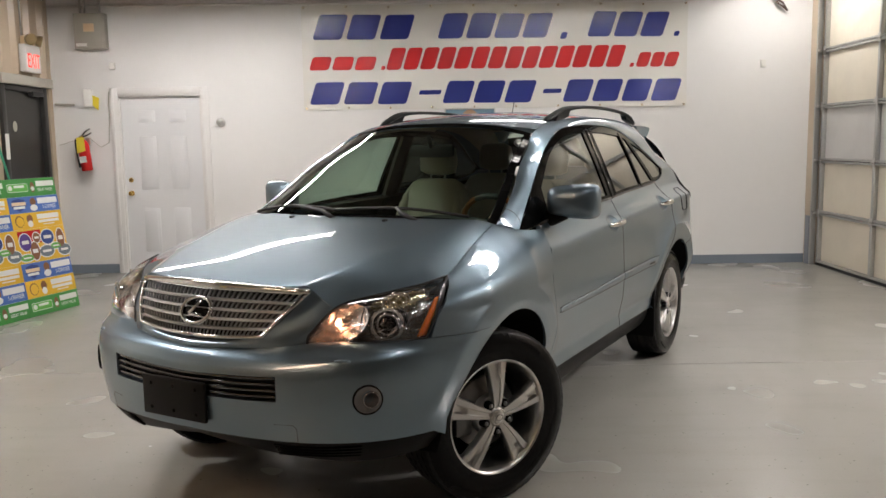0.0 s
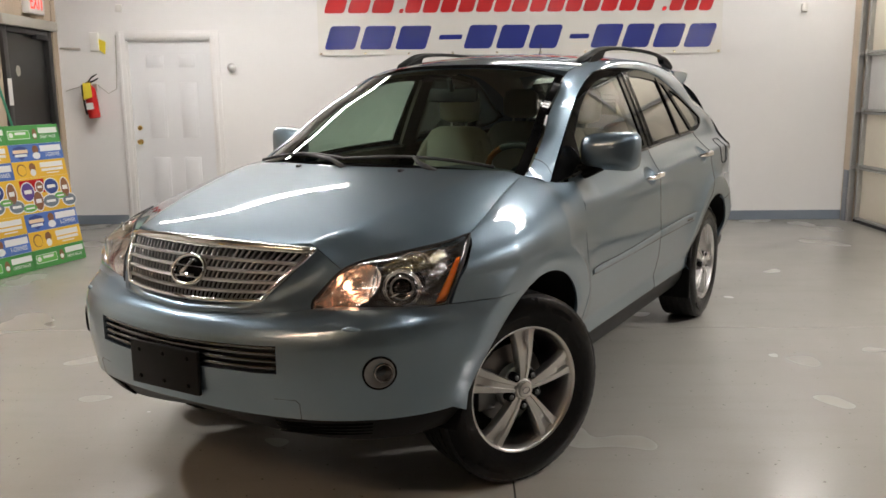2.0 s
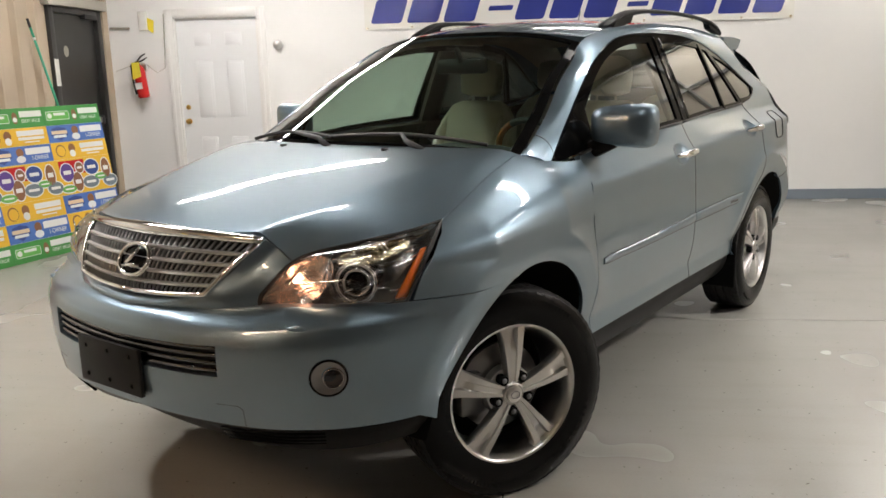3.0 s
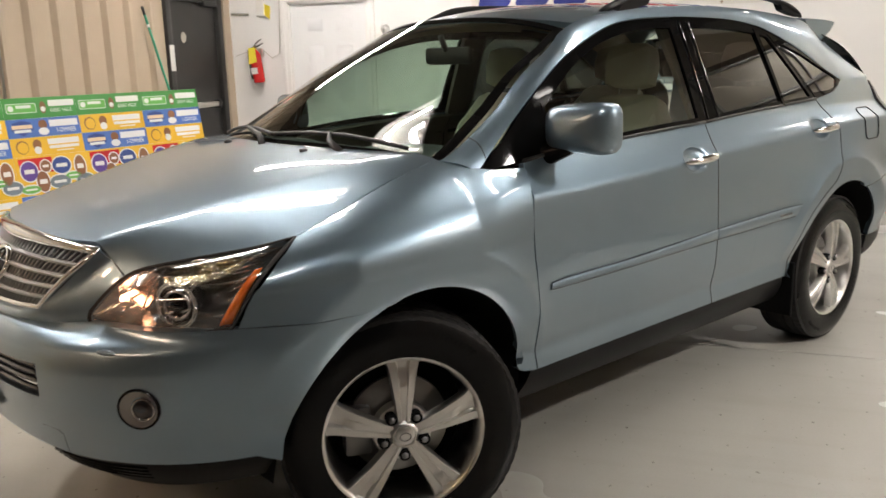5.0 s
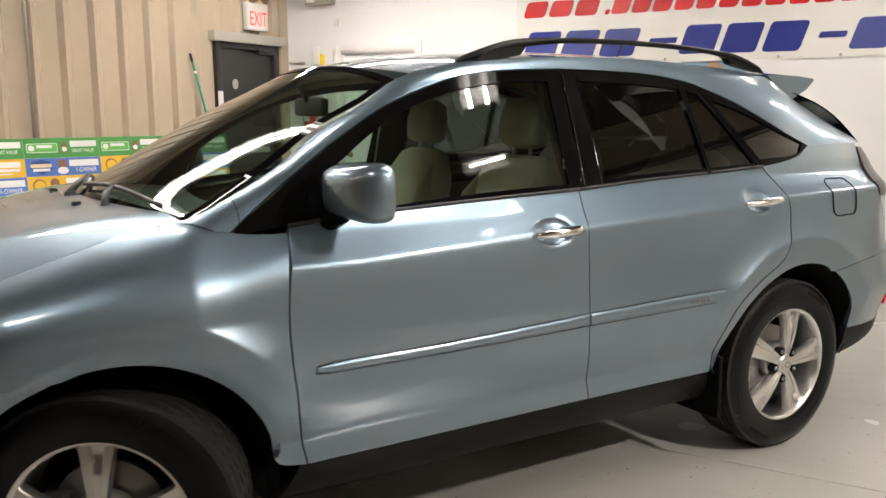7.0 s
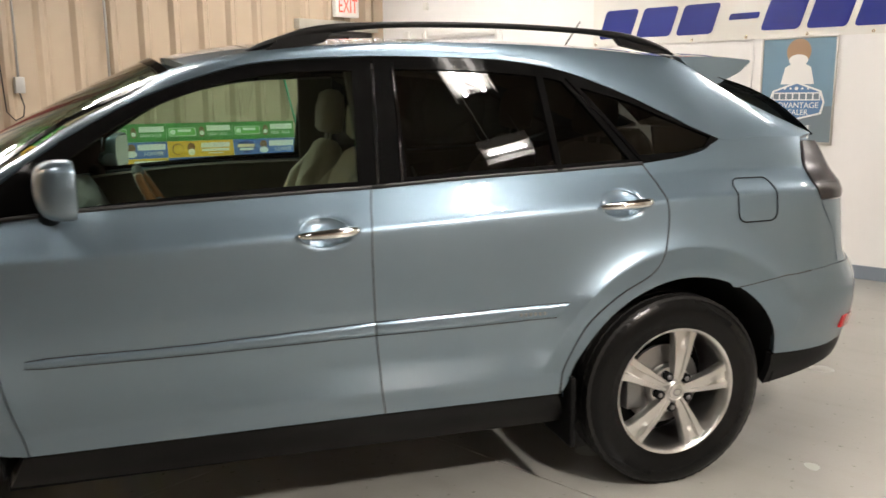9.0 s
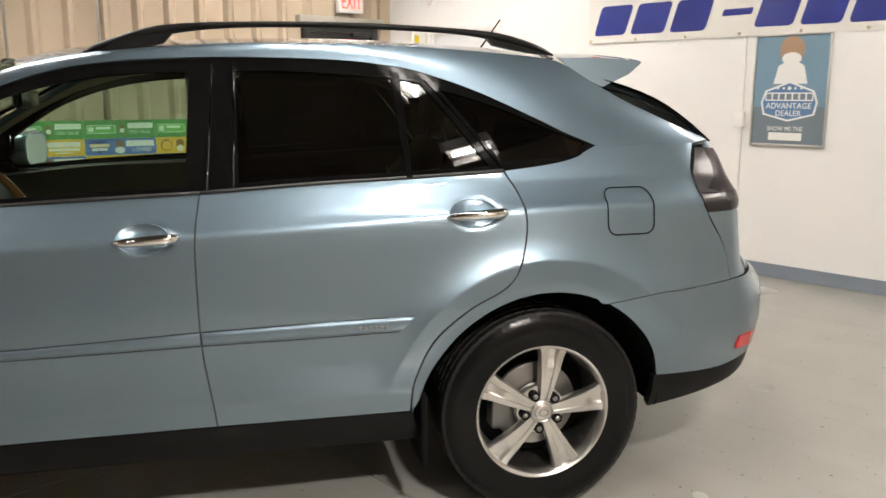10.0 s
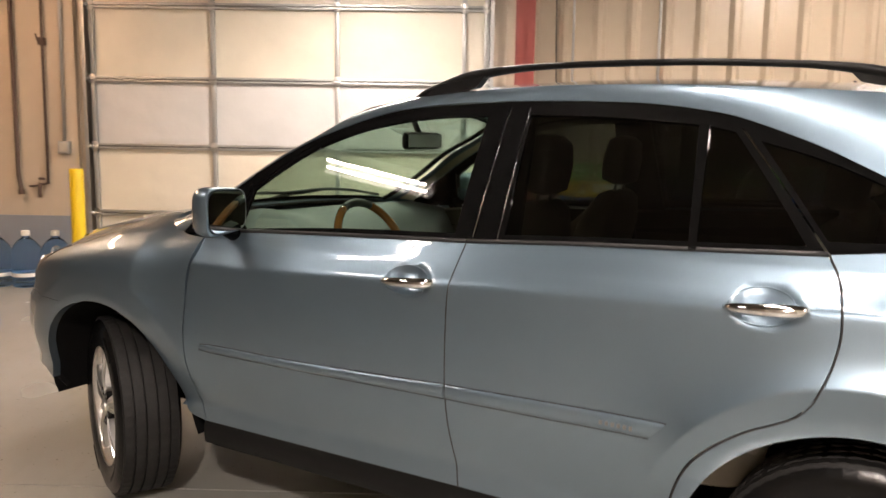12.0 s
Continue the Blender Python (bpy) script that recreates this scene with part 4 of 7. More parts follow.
top_f = [(.635, 1.245), (.447, 1.380), (.275, 1.461), (.10, 1.508), (-.08, 1.531), (-.309, 1.536)]
net = coons([(-.281, 1.141), (.2, 1.126), (.665, 1.102)], [(.665, 1.102), (.65, 1.18), (.635, 1.245)], top_f[::-1], [(-.281, 1.141), (-.294, 1.34), (-.309, 1.536)],
            bands(.065, .02, 22), bands(.05, .075, 14))
window("front_window", mapped(greenhouse, net), 1, 1, 1, 1, "clear_glass")
net = coons([(.66, 1.100), (.80, 1.086), (.93, 1.070)], [(.93, 1.070), (.938, 1.080), (.925, 1.093), (.895, 1.119)], [(.63, 1.301), (.743, 1.226), (.824, 1.164), (.895, 1.119)], [(.66, 1.100), (.648, 1.19), (.63, 1.301)], lin(0, 1, 12), lin(0, 1, 12))
both("mirror_sail", mapped(greenhouse, net, .003), "trim_black", gap=.001, lip=.02)
frame_lo, frame_hi = curve_through(top_f, 24), curve_through([(.640, 1.297), (.485, 1.384), (.36, 1.440), (.155, 1.507), (-.012, 1.533), (-.309, 1.549)], 24)
net = [[frame_lo[k] * (1 - v) + frame_hi[k] * v for k in range(24)] for v in (0, .35, .7, 1)]
both("window_frame", mapped(greenhouse, net, .003), "trim_black", gap=0, lip=.012)
top_r = [(-.985, 1.482), (-.87, 1.506), (-.62, 1.528), (-.42, 1.534), (-.315, 1.536)]
net = coons([(-1.228, 1.183), (-.9, 1.170), (-.6, 1.159), (-.287, 1.141)], [(-.287, 1.141), (-.300, 1.34), (-.315, 1.536)], top_r, [(-1.228, 1.183), (-1.11, 1.335), (-.985, 1.482)],
            bands(.035, .100, 24), bands(.05, .065, 12))
window("rear_window", mapped(greenhouse, net), 1, 1, 1, 1, "tint_glass")
net = coons([(-1.510, 1.230), (-1.40, 1.203), (-1.236, 1.184)], [(-1.236, 1.184), (-1.115, 1.335), (-.993, 1.482)], [(-1.572, 1.258), (-1.38, 1.338), (-1.19, 1.422), (-.993, 1.482)], [(-1.510, 1.230), (-1.572, 1.258)],
            bands(.06, .045, 14), bands(.09, .10, 8))
window("quarter_window", mapped(greenhouse, net), 1, 1, 1, 1, "tint_glass")
# thin metal tubes standing for highlight lines on the gloss-black posts
for xa, xb in ((-.284, -.312), (-.364, -.378)):
    for sg in (1, -1):
        bm = bmesh.new()
        path = [greenhouse(xa + (xb - xa) * k, 1.152 + .376 * k, .004) for k in lin(0, 1, 9)]
        tube(bm, [Vector((p.x, p.y * sg, p.z)) for p in path], .0024, 6)
        part("post_edge", bm, "chrome_dim", car, smooth="all")
lo = curve_through([(-1.572, 1.256), (-1.38, 1.336), (-1.19, 1.420), (-.985, 1.480), (-.87, 1.504), (-.62, 1.526), (-.40, 1.532), (-.300, 1.534)], 30)
hi = curve_through([(-1.578, 1.266), (-1.38, 1.349), (-1.19, 1.437), (-1.0, 1.505), (-.89, 1.529), (-.70, 1.550), (-.39, 1.557), (-.300, 1.553)], 30)
both("rear_window_frame", mapped(greenhouse, [[lo[k] * (1 - v) + hi[k] * v for k in range(30)] for v in (0, .35, .7, 1)], -.003), "trim_black", gap=0, lip=.012)
net = coons([(-.925, 1.168), (-.905, 1.167)], [(-.905, 1.167), (-.880, 1.505)], [(-.908, 1.502), (-.880, 1.505)], [(-.925, 1.168), (-.908, 1.502)], lin(0, 1, 3), lin(0, 1, 8))
both("window_divider", mapped(greenhouse, net, .003), "trim_black", gap=0, lip=.01)
for pts in (BELT, BELT_R):
    for sg in (1, -1):
        bm = bmesh.new()
        path = [flank(p[0], p[1] + .003, .003) for p in curve_through(pts, 16)]
        tube(bm, [Vector((p.x, p.y * sg, p.z)) for p in path], .0065, 6)
        part("belt_trim", bm, "black_plastic", car, smooth="all")

# roof sides: windscreen post, roof rail and rear post in one pressing
LOW = [(.962, 1.068), (.930, 1.093), (.861, 1.148), (.743, 1.231), (.634, 1.302), (.485, 1.388), (.36, 1.444), (.155, 1.511), (-.012, 1.537), (-.186, 1.548), (-.39, 1.552), (-.70, 1.545), (-.89, 1.524), (-1.0, 1.500), (-1.19, 1.432), (-1.38, 1.344), (-1.575, 1.262), (-1.75, 1.266), (-1.985, 1.262)]
UP = [(1.066, .700, 1.110), (1.02, .693, 1.121), (.913, .674, 1.170), (.772, .647, 1.245), (.612, .609, 1.349), (.452, .583, 1.431), (.325, .557, 1.507), (.14, .553, 1.554), (-.05, .558, 1.578), (-.39, .566, 1.597), (-.70, .568, 1.598), (-.92, .566, 1.592), (-1.08, .563, 1.584), (-1.28, .558, 1.570), (-1.45, .554, 1.553), (-1.52, .560, 1.530), (-1.62, .578, 1.468), (-1.76, .604, 1.392), (-2.03, .655, 1.268)]
low3 = curve_through([tuple(greenhouse(x, z) if x > -1.5 else flank(x, z - .006, .001)) for x, z in LOW], 70)
up3 = curve_through(UP, 70)
rows = []
for v in lin(0, 1, 10):
    row = []
    for k in range(70):
        p = Vector(low3[k]).lerp(Vector(up3[k]), v)
        b = math.sin(math.pi * v)
        w = (Vector(up3[k]) - Vector(low3[k])).length
        row.append(p + Vector((0, .75, .66)) * b * w * float(np.interp(low3[k][0], [-1.6, -.9], [.045, .10])))
    rows.append(row)
both("roof_side", rows, "car_paint", gap=.0008, lip=.02)
both("roof_side_trim", [[p + Vector((0, -.024, -.016)) for p in rw[26:66]] for rw in rows[3:]], "cabin_beige", gap=0, lip=0)
for sg in (1, -1):
    bm = bmesh.new()
    row = []
    for rw in rows:
        k = next(i for i in range(len(rw) - 1) if rw[i + 1].x < .918)
        row.append(rw[k].lerp(rw[k + 1], (rw[k].x - .918) / max(rw[k].x - rw[k + 1].x, 1e-6)))
    tube(bm, [Vector((p.x, (p.y - .0015) * sg, p.z - .0008)) for p in row], .0026, 5)
    part("pillar_seam", bm, "rubber_dark", car)

roof_edge = [p for p in up3 if -1.48 <= p[0] <= .318]


def roof(t, u):
    k = u * (len(roof_edge) - 1)
    i = min(int(k), len(roof_edge) - 2)
    e = Vector(roof_edge[i]).lerp(Vector(roof_edge[i + 1]), k - i)
    crown = (1 - t * t)
    return Vector((e.x + .085 * crown * (1 - u) - .06 * crown * u, t * (e.y - .002), e.z + .042 * crown))


part("roof", panel_mesh([[roof(t, u) for t in lin(-1, 1, 25)] for u in lin(0, 1, 28)], gap=.001), "car_paint", car, smooth=40)


SCREEN_EDGE = np.array([p + np.array((0, -.006, -.006)) for p in up3 if .318 <= p[0]])
SCREEN_U = np.linspace(0, 1, len(SCREEN_EDGE))


def screen(t, u):
    edge = [float(np.interp(u, SCREEN_U, SCREEN_EDGE[:, k])) for k in range(3)]
    mid = (1.212 - .809 * u, 0, 1.130 + .433 * u)
    p = Vector((edge[0] + (mid[0] - edge[0]) * (1 - t * t), edge[1] * t, edge[2] + (mid[2] - edge[2]) * (1 - abs(t) ** 3)))
    return p + Vector((.5, 0, .8)) * .018 * math.sin(math.pi * u)


window("windscreen", [[screen(2 * t - 1, u) for t in bands(.024, .024, 24)] for u in bands(.035, .035, 14)], 1, 1, 1, 1, "clear_glass", False)


def backlight(t, u):
    bot = Vector((-2.05 - .12 * (1 - t * t), .645 * t, 1.262))
    top = Vector((-1.66 - .06 * (1 - t * t), .574 * t, 1.482 + .03 * (1 - t * t)))
    return bot.lerp(top, u) + Vector((-.4, 0, .9)) * .034 * math.sin(math.pi * u)


window("rear_screen", [[backlight(2 * t - 1, u) for t in bands(.08, .08, 16)] for u in bands(.06, .06, 8)], 1, 1, 1, 1, "tint_glass", False)

# tailgate and roof spoiler
S_BACK = float(RUN[0])
rows = [[skin(s, z, 0.0) for s in lin(s_x(-2.232), S_BACK, 14)] for z in lin(.79, 1.262, 10)]
part("tailgate", panel_mesh([mirror_row(r) for r in rows]), "car_paint", car, smooth=40)
prof = [(-1.495, 1.556), (-1.60, 1.558), (-1.70, 1.555), (-1.800, 1.546), (-1.803, 1.538), (-1.755, 1.502), (-1.655, 1.460), (-1.585, 1.488), (-1.525, 1.530)]
bm = bmesh.new()
rings = []
for t in lin(-1, 1, 25):
    sh = 1 - t * t
    ring = []
    for x, z in prof:
        deep = 1.05 if abs(t) > .9 else .5
        top = 1.558
        zz = (z if z > 1.53 else top - (top - z) * deep) + .036 * sh
        ring.append(bm.verts.new((x - .03 * sh * max(0, -1.515 - x) / .4, t * (.556 + .03 * max(0, -1.515 - x) + .25 * max(0, 1.55 - z) * .5), zz)))
    rings.append(ring)
for a, b in zip(rings, rings[1:]):
    for k in range(len(prof)):
        bm.faces.new((a[k], a[(k + 1) % len(prof)], b[(k + 1) % len(prof)], b[k]))
bm.faces.new(rings[0])
bm.faces.new(rings[-1][::-1])
bmesh.ops.recalc_face_normals(bm, faces=bm.faces)
part("roof_spoiler", bm, "car_paint", car, smooth=45)

# rear bumper, black skirt, reflectors, tail lamps
def rear_low(s):
    return float(np.interp(s, [S_BACK, s_x(-2.2), s_x(-2.05), s_x(-1.78)], [.47, .47, .452, .455]))


zr = lin(0, 1, 12)
rows = [[skin(s, lo + (hi - lo) * v, .012 * math.sin(math.pi * min(1, v * 1.05))) for s, lo, hi in
         [(s, rear_low(s), float(np.interp(s, [S_BACK, s_x(-2.06), s_x(-1.7)], [.80, .782, .762]))) for s in lin(s_x(-1.835), S_BACK, 26)]] for v in zr]
rb = part("rear_bumper", panel_mesh([mirror_row(r) for r in rows], lip=.03, gap=0), "car_paint", car, smooth=40)
edge = [(s_x(HUB_R + ARCH * math.cos(radians(a))), HUB_Z + ARCH * math.sin(radians(a))) for a in lin(167, 118, 9)]
net = coons([(s_x(-1.835), rear_low(s_x(-1.835))), (edge[0][0], .455)], edge, [(s_x(-1.835), .7665), (s_x(-1.72), .765), edge[-1]], [(s_x(-1.835), rear_low(s_x(-1.835))), (s_x(-1.835), .6), (s_x(-1.835), .7665)], lin(0, 1, 8), lin(0, 1, 10))
both("bumper_end", mapped(lambda s, z: skin(s, z, .012 * math.sin(math.pi * min(1, 1.05 * (z - .455) / .312)) * min(1, max(0, (s_x(-1.62) - s) / .2))), net), "car_paint", rb, gap=0)
for sg in (1, -1):
    bm = bmesh.new()
    path = [skin(s, z + .001, .0006) for s, z in curve_through([(s_x(-1.90), .7720), (s_x(-1.835), .7675), (s_x(-1.72), .766), edge[-1]], 16)]
    tube(bm, [Vector((p.x, p.y * sg, p.z)) for p in path], .0017, 5)
    part("bumper_groove", bm, "rubber_dark", rb)
rows = [[skin(s, float(np.interp(s, [S_BACK, s_x(-2.2), s_x(-2.05), s_x(-1.78)], [.41, .40, .37, .325])) * (1 - v) + (rear_low(s) - .003) * v, -.002 - .012 * (1 - v)) for s in lin(s_x(-1.775), S_BACK, 20)] for v in lin(0, 1, 5)]
part("rear_skirt", panel_mesh([mirror_row(r) for r in rows], gap=0, lip=.03), "cladding", car, smooth=40)
net = [[skin(s, z, .016) for s in lin(s_x(-2.115), s_x(-2.21), 6)] for z in lin(.515, .565, 5)]
both("reflector", net, "reflector_red", rb, "red reflector", gap=.001, lip=.01)
TL_L = [(s_x(-1.945), 1.032), (s_x(-1.925), 1.075), (s_x(-1.937), 1.16), (s_x(-1.99), 1.245)]
TL_R = [(s_x(-2.225), 1.030), (s_x(-2.225), 1.10), (s_x(-2.20), 1.18), (s_x(-2.12), 1.238)]
net = coons([TL_R[0], TL_L[0]], TL_L, [TL_R[-1], TL_L[-1]], TL_R, lin(0, 1, 10), lin(0, 1, 10))
tails = both("tail_lamp", mapped(lambda s, z: skin(s, z, .014 * math.sin(math.pi * (z - 1.02) / .24)), net), "tail_smoke", None, "dark smoked tail lamp", gap=.001, lip=.02)
for ob, mir in zip(tails, (False, True)):
    bm = bmesh.new()
    path = [skin(q, 1.088 + .006 * k / 9, .0135 * math.sin(math.pi * .3)) for k, q in enumerate(lin(s_x(-2.215), s_x(-1.932), 10))]
    tube(bm, [Vector((p.x, -p.y if mir else p.y, p.z)) for p in path], .0022, 5)
    part("lens_groove", bm, "trim_black", ob)

te = [(s_x(x) - .001, z) for x, z in tail_edge[:3]]
net = coons([(s_x(-2.225), .794), (s_x(-2.12), .788), te[0]], te, [(s_x(-2.225), 1.027), (s_x(-2.10), 1.027), te[-1]], [(s_x(-2.225), .794), (s_x(-2.225), .92), (s_x(-2.225), 1.027)], lin(0, 1, 9), lin(0, 1, 9))
both("rear_corner", mapped(skin, net), "car_paint", gap=.0008)

# sills, door mouldings, handles, filler flap
net = coons([(-.945, .270), (-.3, .275), (.4, .285), (.845, .292)], [(.845, .292), (.815, .35), (.795, .400)], [(-.90, .396), (-.28, .400), (.795, .400)], [(-.945, .270), (-.925, .33), (-.90, .396)], lin(0, 1, 24), lin(0, 1, 6))
both("sill", mapped(lambda x, z: flank(x, z, -.028 + .02 * math.sin(math.pi * (z - .26) / .2)), net), "cladding", gap=.001, lip=.06)
MOULD = [([(.757, .682), (.70, .677), (.32, .675), (-.244, .681)], [(.752, .702), (.70, .706), (.32, .706), (-.244, .725)], doors_f),
         ([(-.250, .681), (-.6, .683), (-.86, .690)], [(-.250, .725), (-.6, .732), (-.905, .739)], doors_r)]
for lo, hi, owners in MOULD:
    a, b = curve_through(lo, 20), curve_through(hi, 20)
    rows = []
    for v, o in ((0, .002), (.12, .0095), (.4, .0115), (.75, .0105), (.92, .008), (1, .003)):
        rows.append([flank(*(a[k] * (1 - v) + b[k] * v), o if 0 < k < 19 else o * .5) for k in range(20)])
    for owner, mir in zip(owners, (False, True)):
        ob = part("side_moulding", panel_mesh(rows, gap=0, lip=.004, mirrored=mir), "car_paint", owner, smooth=50)
        for line in (rows[0], rows[-1]):
            bm = bmesh.new()
            tube(bm, [Vector((p.x, -p.y if mir else p.y, p.z)) for p in line], .0017, 5)
            part("moulding_groove", bm, "rubber_dark", ob)
    if owners is doors_r:
        for owner, sg in zip(owners, (1, -1)):
            for k, w in enumerate((.009, .008, .009, .008, .009, .008)):
                x = -.732 - .0165 * k
                p = flank(x, .709, .0125)
                bm = bmesh.new()
                box(bm, (p.x - w / 2, p.y * sg - .003, p.z - .0055), (p.x + w / 2, p.y * sg + .0022, p.z + .0055), .001, seg=1)
                part("badge_bar", bm, "alloy_dark", owner)
for x, z, owners in ((-.108, 1.014, doors_f), (-1.118, 1.056, doors_r)):
    for owner, sg in zip(owners, (1, -1)):
        bm = bmesh.new()
        ring = [flank(x + .012 + .078 * math.cos(a), z + .043 * math.sin(a), -.001) for a in lin(0, 2 * math.pi, 33)]
        tube(bm, [Vector((p.x, p.y * sg, p.z)) for p in ring], .002, 6)
        handle = part("door_handle", bm, "car_paint", owner, "chrome pull handle over a cupped recess", smooth="all")
        path = [flank(x + .098, z - .006, .004), flank(x + .074, z - .004, .020), flank(x + .02, z, .036), flank(x - .035, z + .003, .038), flank(x - .076, z + .005, .030), flank(x - .094, z + .006, .004)]
        bm = bmesh.new()
        pp = [Vector((p[0], p[1] * sg, p[2])) for p in curve_through([tuple(q) for q in path], 14)]
        tube(bm, pp, [.005, .010, .012, .0135, .0145, .015, .0155, .016, .0165, .0165, .0165, .016, .014, .008], 10)
        part("pull", bm, "chrome", handle, "polished chrome pull", smooth="all")
fl = rounded(.168, .150, .032, 6, -1.648, 1.046)
fl.append(fl[0])
fl = [(a[0] + (b[0] - a[0]) * k / 6, a[1] + (b[1] - a[1]) * k / 6) for a, b in zip(fl, fl[1:]) for k in range(6)]
turn_at = min(range(len(fl)), key=lambda i: math.dist(fl[i], (-1.648, .971)))
fl = [p for i, p in enumerate(fl[turn_at:] + fl[:turn_at]) if i == 0 or math.dist(p, (fl[turn_at:] + fl[:turn_at])[i - 1]) > 1e-4]
fl.append(fl[0])
for sg in (1, -1):
    if sg > 0:
        bm = bmesh.new()
        tube(bm, [flank(px, pz, .0022) for px, pz in fl], .0024, 6)
        part("filler_flap", bm, "underbody", car, "rounded square filler flap outline")

# dark lines laid over the door gaps in place of the gaps' shade
for pts in (GAP_R, GAP_M):
    for sg in (1, -1):
        bm = bmesh.new()
        path = [flank(p[0] - (.002 if pts is GAP_R else 0), p[1] - (.002 if pts is GAP_R and .6 < p[1] < .87 else 0), -.0006) for p in curve_through(pts, 40)]
        tube(bm, [Vector((p.x, p.y * sg, p.z)) for p in path], .0022, 6)
        part("door_seal", bm, "rubber_dark", car)

# roof rails and mast
for sg in (1, -1):
    bm = bmesh.new()
    path = curve_through([(.085, .520, 1.566), (-.02, .530, 1.600), (-.17, .545, 1.637), (-.40, .556, 1.655), (-.76, .560, 1.657), (-1.08, .556, 1.645), (-1.25, .550, 1.628), (-1.38, .545, 1.598), (-1.475, .542, 1.566)], 40)
    rings = []
    for k, p in enumerate(path):
        w = .016 + .012 * math.exp(-((k - 3) / 4) ** 2) + .010 * math.exp(-((k - 36) / 3) ** 2)
        h = .010 + .008 * math.exp(-((k - 5) / 4) ** 2) + .006 * math.exp(-((k - 35) / 3) ** 2)
        if k in (0, 39):
            w, h = w * .5, h * .3
        rings.append([bm.verts.new((p[0], sg * (p[1] + w * math.cos(a)), p[2] + h * math.sin(a))) for a in lin(0, 2 * math.pi * 9 / 10, 10)])
    for a, b in zip(rings, rings[1:]):
        for k in range(10):
            bm.faces.new((a[k], a[(k + 1) % 10], b[(k + 1) % 10], b[k]))
    bm.faces.new(rings[0])
    bm.faces.new(rings[-1][::-1])
    bmesh.ops.recalc_face_normals(bm, faces=bm.faces)
    rail = part("roof_rail", bm, "cladding", car, "dark grey roof rail", smooth=60)
    for x0, x1, z1 in ((.03, -.20, 1.636), (-1.44, -1.22, 1.630)):
        bm = bmesh.new()
        d = .5 * (x0 + x1)
        zb = 1.566
        pts = [(x0, zb), (x0 * .75 + x1 * .25, zb + .006), (d, zb + .014), (x1 * .85 + x0 * .15, zb + .030), (x1, z1), (d, z1 - .012), (x0 * .8 + x1 * .2, zb + .035)]
        a = [bm.verts.new((px, sg * .528, pz)) for px, pz in pts]
        b = [bm.verts.new((px, sg * .562, pz)) for px, pz in pts]
        bm.faces.new(a)
        bm.faces.new(b[::-1])
        for k in range(len(pts)):
            bm.faces.new((a[k], a[(k + 1) % len(pts)], b[(k + 1) % len(pts)], b[k]))
        bmesh.ops.recalc_face_normals(bm, faces=bm.faces)
        part("rail_foot", bm, "cladding", rail, smooth=30)
bm = bmesh.new()
tube(bm, [(-1.42, -.37, 1.575), (-1.43, -.37, 1.600), (-1.47, -.38, 1.645), (-1.56, -.40, 1.763)], [.011, .006, .004, .003], 8)
part("aerial", bm, "trim_black", car, smooth="all")

# door mirrors
for sg, owner, my, mx in ((1, doors_f[0], .890, .665), (-1, doors_f[1], .865, .640)):
    bm = bmesh.new()
    rings = []
    n = 24
    for k, (dx, sc) in enumerate(((-.062, .90), (-.060, .965), (-.047, 1.0), (-.022, 1.0), (.000, .96), (.018, .84), (.032, .62), (.038, .32), (.040, .05))):
        ring = []
        for i in range(n):
            a = 2 * math.pi * i / n
            ca, sa = math.cos(a), math.sin(a)
            ex = .44
            yy = .118 * sc * math.copysign(abs(ca) ** ex, ca)
            zz = .079 * sc * math.copysign(abs(sa) ** ex, sa) * (1.0 + .10 * yy / .118)
            ring.append(bm.verts.new((mx + dx - .20 * yy - .012, sg * (my + yy), 1.184 + zz)))
        rings.append(ring)
    for a, b in zip(rings, rings[1:]):
        for i in range(n):
            bm.faces.new((a[i], a[(i + 1) % n], b[(i + 1) % n], b[i]))
    bm.faces.new(rings[-1])
    bmesh.ops.recalc_face_normals(bm, faces=bm.faces)
    mir = part("door_mirror", bm, "car_paint", owner, "silver-blue door mirror", smooth=60)
    bm = bmesh.new()
    pts = [(mx - .075 - .20 * y, sg * (my + y), 1.184 + z) for y, z in rounded(.208, .138, .045, 6)]
    bm.faces.new([bm.verts.new(p) for p in (pts if sg < 0 else pts[::-1])])
    part("mirror_glass", bm, "mirror_glass", mir)
    bm = bmesh.new()
    tube(bm, [(.672, sg * .755, 1.094), (.668, sg * .78, 1.098), (.660, sg * .805, 1.106), (mx - .012, sg * (my - .06), 1.116), (mx - .015, sg * (my - .025), 1.126)], [.036, .034, .032, .029, .022], 14)
    part("mirror_foot", bm, "trim_black", mir, smooth="all")

# dark inner shell, wheel houses, floor pan
bm = bmesh.new()
